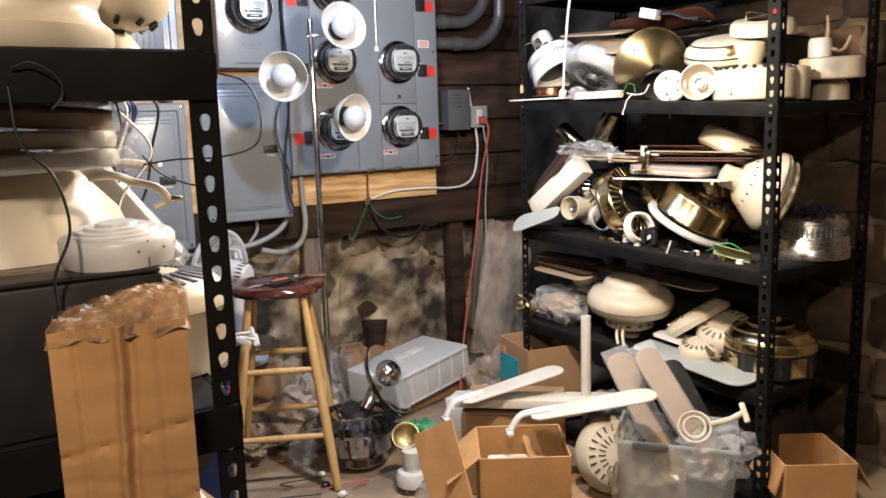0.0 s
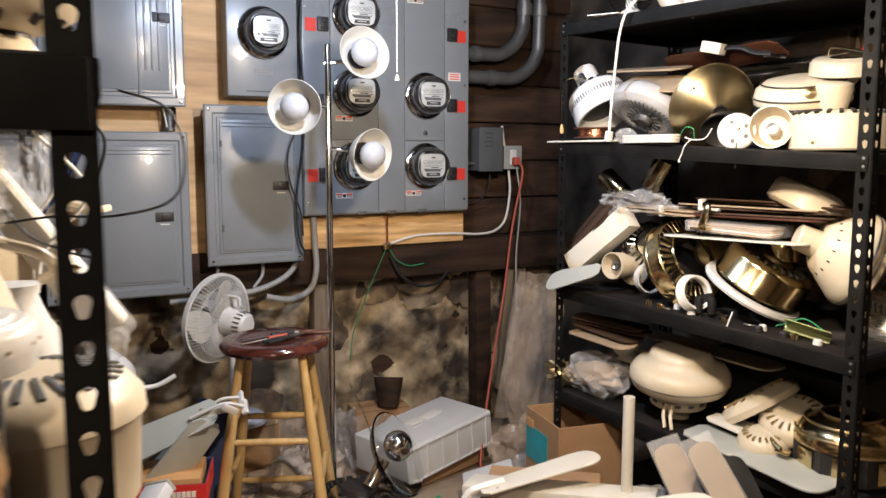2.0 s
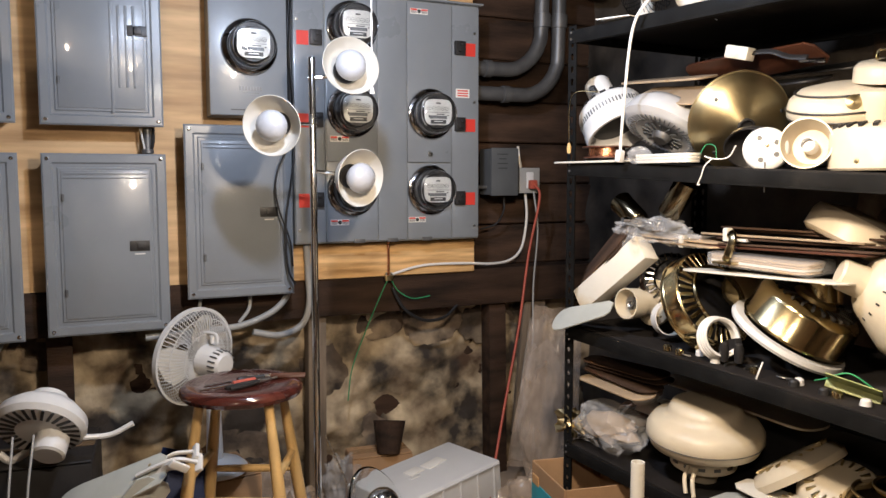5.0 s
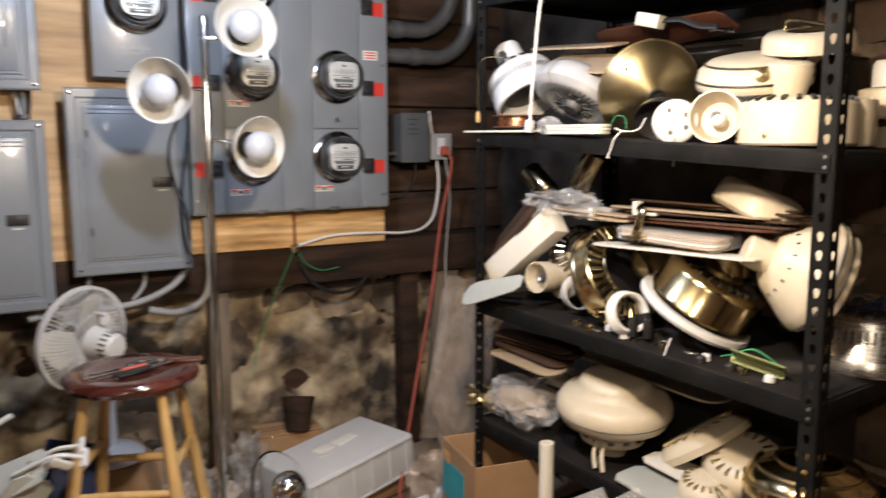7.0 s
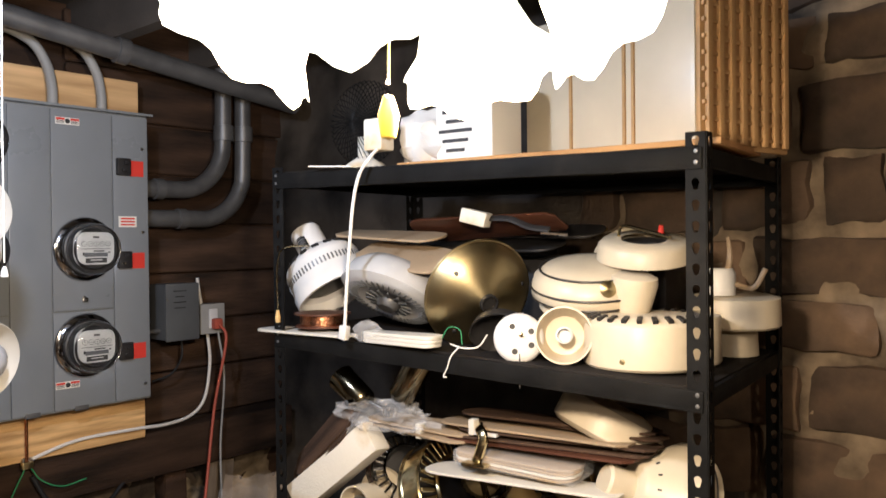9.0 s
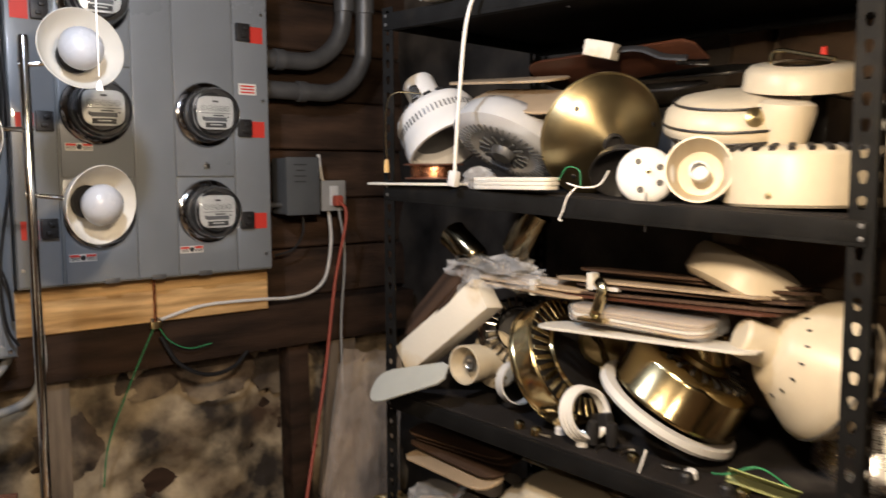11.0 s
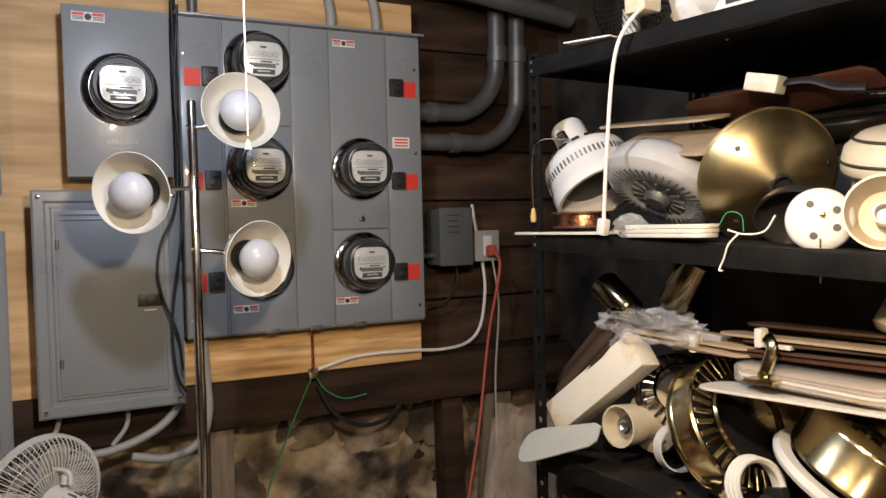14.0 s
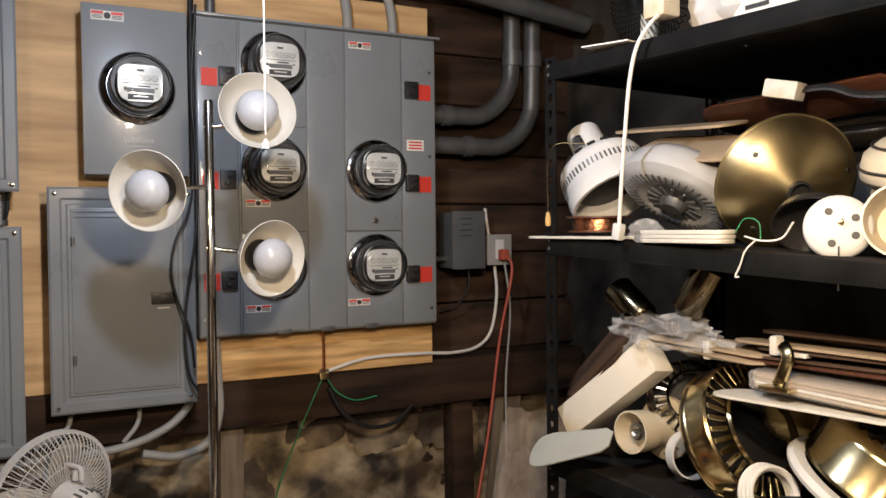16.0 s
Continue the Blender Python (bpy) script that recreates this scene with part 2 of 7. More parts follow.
M_pine = mat("pine_board", (0.50, 0.28, 0.10), 0.6, var=0.28, scale=5, bump=0.1, bscale=60, c2=(0.68, 0.44, 0.19), stretch=(0.8, 8, 9))
M_stoolwood = mat("pale_varnished_wood", (0.50, 0.33, 0.13), 0.38, var=0.15, scale=6, bump=0.05, stretch=(6, 6, 0.8), coat=0.3)
M_seat = mat("mahogany_varnish", (0.045, 0.012, 0.009), 0.18, var=0.35, scale=5, bump=0.03, c2=(0.065, 0.017, 0.011), stretch=(1, 7, 3), coat=0.6)
M_card = mat("corrugated_cardboard", (0.46, 0.255, 0.098), 0.85, var=0.18, scale=7, bump=0.2, bscale=90, stain=(0.35, 0.18, 0.065))
M_carddk = mat("worn_brown_cardboard", (0.33, 0.20, 0.10), 0.85, var=0.15, scale=6, bump=0.2, bscale=60)
M_bulb = mat("frosted_bulb", (0.47, 0.48, 0.51), 0.28, var=0.02, bump=0)
M_shadein = mat("cream_lamp_shade", (0.66, 0.63, 0.56), 0.4, var=0.03, bump=0.02, coat=0.3)
M_galv = mat("grey_conduit", (0.15, 0.15, 0.15), 0.45, metal=0.6, var=0.2, scale=12, bump=0.1)
M_cableg = mat("grey_cable", (0.30, 0.30, 0.29), 0.5, var=0.1, bump=0.03)
M_cablew = mat("white_cable", (0.72, 0.70, 0.66), 0.45, var=0.06, bump=0.02)
M_cableb = mat("black_cable", (0.015, 0.015, 0.016), 0.5, var=0.1, bump=0.02)
M_cableo = mat("red_orange_cord", (0.36, 0.075, 0.045), 0.5, var=0.1, bump=0.02)
M_cableg2 = mat("green_wire", (0.04, 0.25, 0.10), 0.5, var=0.1, bump=0.02)
M_glass = mat("clear_glass", (0.95, 0.97, 0.97), 0.04, trans=1.0, var=0.01, bump=0, rvar=0.02)
M_film = mat("clear_plastic_film", (0.85, 0.85, 0.85), 0.16, var=0.05, bump=0.5, bscale=25, alpha=0.17, rvar=0.06)
M_filmd = mat("cloudy_plastic_film", (0.50, 0.40, 0.31), 0.16, var=0.25, bump=0.9, bscale=14, alpha=0.42, rvar=0.1)
M_bin = mat("cloudy_bin_plastic", (0.50, 0.53, 0.53), 0.30, var=0.08, bump=0.1, bscale=20, alpha=0.30)
M_foam = mat("white_foam", (0.66, 0.62, 0.53), 0.8, var=0.04, bump=0.25, bscale=180, stain=(0.56, 0.44, 0.27), stlo=0.55, sthi=0.6)
M_plasticw = mat("white_plastic", (0.62, 0.62, 0.62), 0.4, var=0.05, scale=6, bump=0.05)
M_bladew = mat("white_fan_blade", (0.60, 0.57, 0.50), 0.45, var=0.06, scale=7, bump=0.03, stain=(0.48, 0.43, 0.34), stlo=0.62, sthi=0.8)
M_bladeg = mat("grey_fan_blade", (0.36, 0.37, 0.34), 0.5, var=0.08, scale=7, bump=0.03)
M_blader = mat("brown_wood_blade", (0.075, 0.029, 0.016), 0.4, var=0.25, scale=4, bump=0.05, stretch=(1, 8, 3))
M_bladet = mat("tan_cane_blade", (0.31, 0.23, 0.145), 0.6, var=0.15, scale=6, bump=0.15, bscale=120)
M_copper = mat("copper_wire", (0.62, 0.27, 0.14), 0.25, metal=1, var=0.15, scale=20, bump=0.4, bscale=150)
M_blue = mat("blue_print_card", (0.03, 0.20, 0.34), 0.6, var=0.2, scale=9, bump=0.05)
M_navy = mat("navy_print_card", (0.012, 0.025, 0.09), 0.45, var=0.2, scale=6, bump=0.03)
M_redbox = mat("red_print_card", (0.55, 0.025, 0.02), 0.45, var=0.08, bump=0.03)
M_teal = mat("teal_print_card", (0.02, 0.27, 0.33), 0.5, var=0.2, scale=10, bump=0.03)
M_cloth = mat("soiled_rag", (0.30, 0.24, 0.20), 0.95, var=0.4, scale=6, bump=0.5, bscale=60, c2=(0.42, 0.36, 0.30))
M_caneW = mat("woven_wood_lattice", (0.40, 0.24, 0.10), 0.6, var=0.2, scale=12, bump=0.15)
M_yellow = mat("yellow_pull_fob", (0.75, 0.50, 0.06), 0.4, var=0.05, bump=0)
M_pcb = mat("green_gold_board", (0.30, 0.33, 0.12), 0.5, var=0.2, scale=40, bump=0.1)
M_glow = mat("lit_frosted_glass", (1.0, 0.86, 0.62), 0.4, var=0.01, bump=0, emit=14.0)
M_glowc = mat("lit_cool_bulb", (0.86, 0.93, 1.0), 0.4, var=0.01, bump=0, emit=14.0)
M_tape = mat("brown_packing_tape", (0.40, 0.25, 0.12), 0.08, var=0.2, bump=1.0, bscale=45, alpha=0.22, rvar=0.05)
M_tornpaper = mat("torn_brown_paper", (0.16, 0.085, 0.035), 0.5, var=0.4, scale=16, bump=0.6, bscale=60, c2=(0.46, 0.29, 0.15), stain=(0.05, 0.03, 0.015))
M_dial = mat("pale_dial_plate", (0.50, 0.50, 0.48), 0.34, metal=0.25, var=0.10, scale=30, bump=0)

# ---- the cellar: floor, walls, ceiling ----
YB = 3.95        # face of the back wall
O_SH = Vector((2.085, 2.870, 0))          # foot of the far front post of the long rack
U_SH = Vector((0.105, -1.035, 0)).normalized()
V_SH = Vector((-U_SH.y, U_SH.x, 0))
RACK = Matrix(((U_SH.x, V_SH.x, 0, O_SH.x), (U_SH.y, V_SH.y, 0, O_SH.y), (0, 0, 1, 0), (0, 0, 0, 1)))
RACK_L, RACK_D = 1.095, 0.60


def rough_sheet(w, h, nx, ny, amp, freq, seed):
    bm = B()
    g = [[bm.verts.new((w * i / nx, -amp * noise.fractal(Vector((w * i / nx, h * j / ny, seed)) * freq, 0.8, 2.0, 4), h * j / ny)) for i in range(nx + 1)] for j in range(ny + 1)]
    for j in range(ny):
        for i in range(nx):
            bm.faces.new((g[j][i], g[j][i + 1], g[j + 1][i + 1], g[j + 1][i]))
    return bm


bm = B()
nx = 60
g = [[bm.verts.new((-1.8 + 5.4 * i / nx, -1.8 + 6.2 * j / nx, 0.012 * noise.fractal(Vector((i * 0.3, j * 0.3, 3)), 0.9, 2, 3) - 0.008)) for i in range(nx + 1)] for j in range(nx + 1)]
for j in range(nx):
    for i in range(nx):
        bm.faces.new((g[j][i], g[j][i + 1], g[j + 1][i + 1], g[j + 1][i]))
tagged(part("floor", bm, M_floor), "brown packed dirt and worn concrete cellar floor", "floor", kind="structure")

bm = box(B(), (5.4, 0.2, 2.6), (0.9, YB + 0.14, 1.3))
wall_back = tagged(part("wall_back", bm, M_darkwood, smooth=0), "sooty back wall of stone below and dark timber above", "wall", kind="structure")
ws = part("stone_footing", rough_sheet(4.6, 0.80, 200, 48, 0.048, 5.0, 2.0), M_mortar, wall_back, "cream mortar of a rubble stone footing", smooth=60, m=pose(-1.4, YB + 0.01, 0))
rng = random.Random(5)
for row in range(5):
    x = -0.3 + rng.random() * 0.15
    z = 0.08 + row * 0.155
    while x < 2.75:
        w = rng.uniform(0.12, 0.34)
        h = rng.uniform(0.09, 0.22)
        if rng.random() < 0.40:
            bm = B()
            v = bmesh.ops.create_icosphere(bm, subdivisions=3, radius=1)["verts"]
            sd = rng.random() * 50
            for q in v:
                k = 1 + 0.30 * noise.noise(q.co * 1.6 + Vector((sd, 0, 0))) + 0.2 * noise.noise(q.co * 4 + Vector((0, sd, 0)))
                q.co = Vector((math.copysign(abs(q.co.x) ** 0.72, q.co.x) * w * 0.56 * k, math.copysign(abs(q.co.y) ** 0.5, q.co.y) * 0.016 * (1 + 0.5 * noise.noise(q.co * 3 + Vector((sd, 3, 0)))), math.copysign(abs(q.co.z) ** 0.72, q.co.z) * h * 0.56 * k))
            part("stone", bm, M_stone, wall_back, smooth=50, m=pose(x + w / 2, YB + 0.018 - 0.012 * rng.random(), z + rng.uniform(-0.02, 0.02), 0, rng.uniform(-28, 28), 0))
        x += w + rng.uniform(0.01, 0.05)
# horizontal dark planks above the sill beam
for i in range(8):
    z0 = 0.935 + i * 0.185
    part("plank", box(B(), (1.05, 0.03, 0.178), bevel=0.006, seg=1), M_darkwood, wall_back, m=pose(2.58, YB + 0.012 + 0.008 * (i % 3), z0 + 0.09))
part("beam", box(B(), (3.9, 0.14, 0.16), bevel=0.012), M_darkwood, wall_back, "dark hewn sill beam", m=pose(0.95, YB - 0.06, 0.855))
part("stud", box(B(), (0.075, 0.07, 0.80), bevel=0.006), M_stud, wall_back, "grey weathered timber stud", m=pose(1.555, YB - 0.06, 0.39, 0, 0.6, 0))
part("stud", box(B(), (0.085, 0.08, 0.80), bevel=0.006), M_darkwood, wall_back, "dark timber stud", m=pose(2.39, YB - 0.06, 0.39, 0, -0.8, 0))
part("stud", box(B(), (0.085, 0.08, 0.80), bevel=0.006), M_darkwood, wall_back, "dark timber stud", m=pose(0.62, YB - 0.06, 0.39))
part("leaning_board", box(B(), (0.11, 0.02, 0.62), bevel=0.004), M_stud, wall_back, "grey board leaning in the corner", m=pose(2.56, YB - 0.075, 0.46, 4, 3, 0))

wr = pose(2.93, 4.0, 0, 0, 0, -90)      # local x runs towards the camera's start, y into the wall
# near-black base along the rack, brown stones from x = 1.5 on
wall_right = tagged(part("wall_right", box(B(), (6.2, 0.2, 2.6), (2.8, 0.13, 1.3)), M_concrete, smooth=0, m=wr), "dark masonry wall behind the storage rack", "wall", kind="structure")
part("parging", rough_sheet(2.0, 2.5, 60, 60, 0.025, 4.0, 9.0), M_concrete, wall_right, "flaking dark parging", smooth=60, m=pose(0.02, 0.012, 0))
part("joint_bed", rough_sheet(2.6, 2.5, 90, 90, 0.03, 6.0, 5.0), M_joint, wall_right, "crumbled lime joints between the stones", smooth=60, m=pose(1.50, 0.004, 0))
rng = random.Random(11)
z = 0.06
while z < 2.4:
    h = rng.uniform(0.13, 0.25)
    x = 1.50 + rng.uniform(-0.08, 0.08)
    while x < 3.6:
        w = rng.uniform(0.14, 0.40)
        bm = box(B(), (w - 0.022, 0.06, h - 0.024), bevel=0.022)
        bmesh.ops.subdivide_edges(bm, edges=[e for e in bm.edges if e.calc_length() > 0.05], cuts=3, use_grid_fill=True)
        sd = rng.random() * 40
        for v in bm.verts:
            v.co += Vector((0.018 * noise.noise(v.co * 12 + Vector((sd, 0, 0))), 0.022 * noise.noise(v.co * 10 + Vector((0, sd, 0))), 0.018 * noise.noise(v.co * 12 + Vector((0, 0, sd)))))
        part("stone", bm, M_block, wall_right, smooth=50, m=pose(x + w / 2, 0.004 + 0.016 * rng.random(), z + h / 2 + rng.uniform(-0.01, 0.01), 0, rng.uniform(-3, 3), 0))
        x += w
    z += h
tagged(part("wall_left", box(B(), (0.2, 6.4, 2.6), (-1.7, 1.2, 1.3)), M_block, smooth=0), "brown masonry side wall", "wall", kind="structure")
tagged(part("wall_front", box(B(), (6.0, 0.2, 2.6), (0.9, -1.9, 1.3)), M_block, smooth=0), "brown masonry wall", "wall", kind="structure")
bm = box(B(), (5.6, 6.4, 0.1), (0.9, 1.1, 2.48))
for i in range(11):
    box(bm, (0.05, 6.2, 0.17), (-1.5 + i * 0.45, 1.1, 2.345))
tagged(part("ceiling", bm, M_ceil, smooth=0), "dark boarded ceiling with open joists", "ceiling", kind="structure")

# ---- plywood backing on the back wall ----
ply = tagged(part("plywood_backing", box(B(), (2.75, 0.02, 1.235), (0.875, YB - 0.105, 1.5475), bevel=0.002, seg=1), M_ply, smooth=0), "bare plywood sheet screwed to the wall", "plywood", kind="structure")
tagged(part("trim_board", box(B(), (0.81, 0.03, 0.14), (1.84, YB - 0.128, 0.998), bevel=0.003, seg=1), M_pine, smooth=0), "bare pine board under the meter bank", "board", kind="structure")
tagged(part("trim_furring", box(B(), (2.7, 0.09, 1.2), (0.86, YB - 0.048, 1.54)), M_darkwood, smooth=0), "dark furring behind the plywood", "furring", kind="structure")
YP = YB - 0.116      # face of the plywood

# ---- electrical boards on the plywood ----
def bar(name, w, h, material, parent, x, y, z, d=0.002):
    return part(name, box(B(), (w, d, h)), material, parent, smooth=0, m=pose(x, y, z))


def caution_label(parent, x, y, z, w=0.075, h=0.022):
    lab = bar("caution_label", w, h, M_paper, parent, x, y, z)
    for s in (-1, 1):
        bar("stripe", w * 0.36, h * 0.3, M_red, lab, s * w * 0.30, -0.0016, h * 0.27, 0.001)
        for k in range(3):
            bar("print_line", w * 0.32, h * 0.07, M_print, lab, s * w * 0.30, -0.0016, h * (0.0 - 0.15 * k), 0.001)
    bm = lathe(B(), [(0, -0.0005), (h * 0.36, -0.0005), (h * 0.36, 0.0005), (0, 0.0005)], 10)
    part("emblem", bm, M_print, lab, m=pose(0, -0.0018, 0, 90, 0, 0))
    return lab


def meter(parent, x, y, z, tilt=0.0):
    """A round glass electricity meter that faces -y."""
    base = part("meter_ring", lathe(B(), [(0.060, 0), (0.100, 0), (0.102, 0.005), (0.099, 0.010), (0.088, 0.014), (0.083, 0.020), (0.078, 0.020), (0.060, 0.018)], 44, cap=False), M_darkchrome, parent, "dark metal meter ring", m=pose(x, y, z, 90, 0, 0))
    part("meter_body", lathe(B(), [(0, 0.004), (0.077, 0.004), (0.077, 0.030), (0.070, 0.036), (0.058, 0.037), (0.056, 0.058), (0.0, 0.058)], 36), M_black, base, "dark meter body")
    o = [(0.055 * math.copysign(abs(math.cos(q)) ** 0.45, math.cos(q)), 0.048 * math.copysign(abs(math.sin(q)) ** (0.45 if math.sin(q) > 0 else 0.65), math.sin(q))) for q in [2 * math.pi * k / 40 for k in range(40)]]
    face = part("meter_face", prism(B(), o, 0.006, bevel=0.0015), M_dial, base, "pale meter dial plate with small dials", m=pose(0, 0.002, 0.060))
    for k in range(5):
        part("dial", tube(B(), [(0.0075 * math.cos(q), 0.0075 * math.sin(q), 0) for q in [2 * math.pi * i / 12 for i in range(13)]], 0.0007, 4, 1), M_print, face, m=pose(-0.036 + 0.018 * k, 0.014, 0.0066))
        part("pointer", box(B(), (0.0012, 0.008, 0.001)), M_print, face, m=pose(-0.036 + 0.018 * k, 0.014, 0.0068, 0, 0, 40 + 67 * k))
    for dx, dy, w, h, mm in ((0, 0.034, 0.018, 0.005, M_print), (0, -0.001, 0.092, 0.002, M_galv), (0.008, -0.008, 0.034, 0.004, M_print), (0, -0.019, 0.070, 0.012, M_switchgrey), (0, -0.036, 0.064, 0.014, M_print), (0.0, -0.035, 0.036, 0.003, M_dial), (-0.038, -0.016, 0.005, 0.010, M_print), (0.040, -0.012, 0.006, 0.004, M_print)):
        part("printed_mark", box(B(), (w, h, 0.0010 if mm is not M_dial else 0.0018)), mm, face, smooth=0, m=pose(dx, dy, 0.0066))
    cover = part("glass_cover", lathe(B(), [(0.082, 0.022), (0.081, 0.074), (0.076, 0.088), (0.062, 0.096), (0.03, 0.099), (0.0, 0.0995)], 40, cap=False), M_glass, base, "clear glass meter cover")
    cover.visible_shadow = False
    return base


def meter_bank():
    x0, x1, z0, z1, yf, yb = 1.445, 2.228, 1.076, 2.030, 3.735, YP - 0.001
    t = thing("meter_bank", "wide grey steel meter bank with five glass meters", "meter panel", pose(0, 0, 0))
    d = yb - yf - 0.008
    part("enclosure", box(B(), (x1 - x0, d, z1 - z0), ((x0 + x1) / 2, yb - d / 2, (z0 + z1) / 2), bevel=0.004), M_grey2, t)
    part("top_hood", box(B(), (x1 - x0 + 0.02, d + 0.03, 0.008), ((x0 + x1) / 2, yb - d / 2 - 0.012, z1 + 0.004), bevel=0.002), M_grey, t)
    cols = (x0, 1.570, 1.778, 1.904, 2.102, x1)
    cover = lambda a, b, c, e, lab="": part("cover", box(B(), (b - a - 0.004, 0.014, e - c - 0.004), bevel=0.004), M_grey, t, lab, m=pose((a + b) / 2, yf + 0.007, (c + e) / 2))
    cover(cols[0], cols[1], z0 + 0.004, z1 - 0.004)
    cover(cols[2], cols[3], z0 + 0.004, z1 - 0.004)
    cover(cols[4], cols[5], z0 + 0.004, z1 - 0.004)
    for a, b in ((cols[1], cols[2]), (cols[3], cols[4])):
        for c, e in ((z0 + 0.004, 1.390), (1.390, 1.715), (1.715, z1 - 0.004)):
            if a > 1.8 and c > 1.3:
                continue
            cover(a, b, c, e)
    cover(cols[3], cols[4], 1.390, z1 - 0.004)
    part("rib", box(B(), (0.006, 0.012, z1 - z0 - 0.02), bevel=0.002), M_grey2, t, m=pose(cols[1] - 0.004, yf - 0.004, (z0 + z1) / 2))
    for x, z in ((1.676, 1.902), (1.674, 1.586), (1.671, 1.281), (2.007, 1.586), (2.005, 1.280)):
        meter(t, x, yf, z)
    for z in (1.856, 1.549, 1.247):
        for x, s in ((2.162, 1), (1.506, -1)):
            bar("red_label", 0.046, 0.052, M_red, t, x + s * 0.024, yf - 0.001, z - 0.004)
            brk = part("breaker", box(B(), (0.046, 0.018, 0.056), bevel=0.003), M_black, t, "black twin breaker", m=pose(x - s * 0.026, yf - 0.007, z))
            for k in (-1, 1):
                part("toggle", box(B(), (0.014, 0.012, 0.010), bevel=0.002), M_black, brk, m=pose(0.004 * k, -0.013, 0.012 * k))
    for x, z in ((1.957, 1.988), (1.622, 1.479), (1.619, 1.157), (1.946, 1.161)):
        caution_label(t, x, yf - 0.001, z)
    lab = bar("notice_label", 0.062, 0.036, M_paper, t, 2.151, yf - 0.001, 1.675)
    for k in range(3):
        bar("print_line", 0.048, 0.005, M_red, lab, 0, -0.0016, 0.010 - 0.010 * k, 0.001)
    for x, z in ((2.003, 1.432), (2.10, 1.60), (2.205, 1.92), (2.205, 1.13), (1.46, 1.92), (1.46, 1.13), (2.205, 1.64)):
        part("screw", lathe(B(), [(0, 0), (0.006, 0), (0.005, 0.003), (0, 0.004)], 10), M_steel, t, m=pose(x, yf, z, 90, 0, 0))
    part("latch", box(B(), (0.018, 0.012, 0.014), bevel=0.003), M_steel, t, "small steel latch", m=pose(2.003, yf - 0.004, 1.425))
    for x in (1.70, 1.84, 1.99):
        part("hinge_tab", box(B(), (0.045, 0.012, 0.016), bevel=0.003), M_galv, t, m=pose(x, yf + 0.004, z0 + 0.006))
    return t


meter_bank()


def meter_box():
    x0, x1, z0, z1, yf = 1.138, 1.418, 1.553, 2.030, 3.715
    t = thing("meter_box", "grey steel single meter box with one glass meter", "meter box", pose(0, 0, 0))
    part("enclosure", box(B(), (x1 - x0 - 0.01, YP - yf - 0.014, z1 - z0), ((x0 + x1) / 2, (YP + yf) / 2 + 0.006, (z0 + z1) / 2), bevel=0.004), M_grey2, t)
    part("cover", box(B(), (x1 - x0, 0.014, z1 - z0 - 0.004), ((x0 + x1) / 2, yf + 0.007, (z0 + z1) / 2), bevel=0.005), M_grey, t)
    meter(t, 1.281, yf, 1.800, 1.0)
    caution_label(t, 1.205, yf - 0.001, 1.995, 0.085, 0.026)
    for k in range(8):
        bar("embossed_mark", 0.006, 0.014, M_galv, t, 1.245 + 0.0105 * k, yf - 0.0005, 1.652, 0.003)
    bar("print_line", 0.06, 0.004, M_galv, t, 1.283, yf - 0.0005, 1.636, 0.002)
    part("slot", box(B(), (0.16, 0.004, 0.003)), M_black, t, m=pose(1.29, yf - 0.0005, 1.575))
    return t


meter_box()


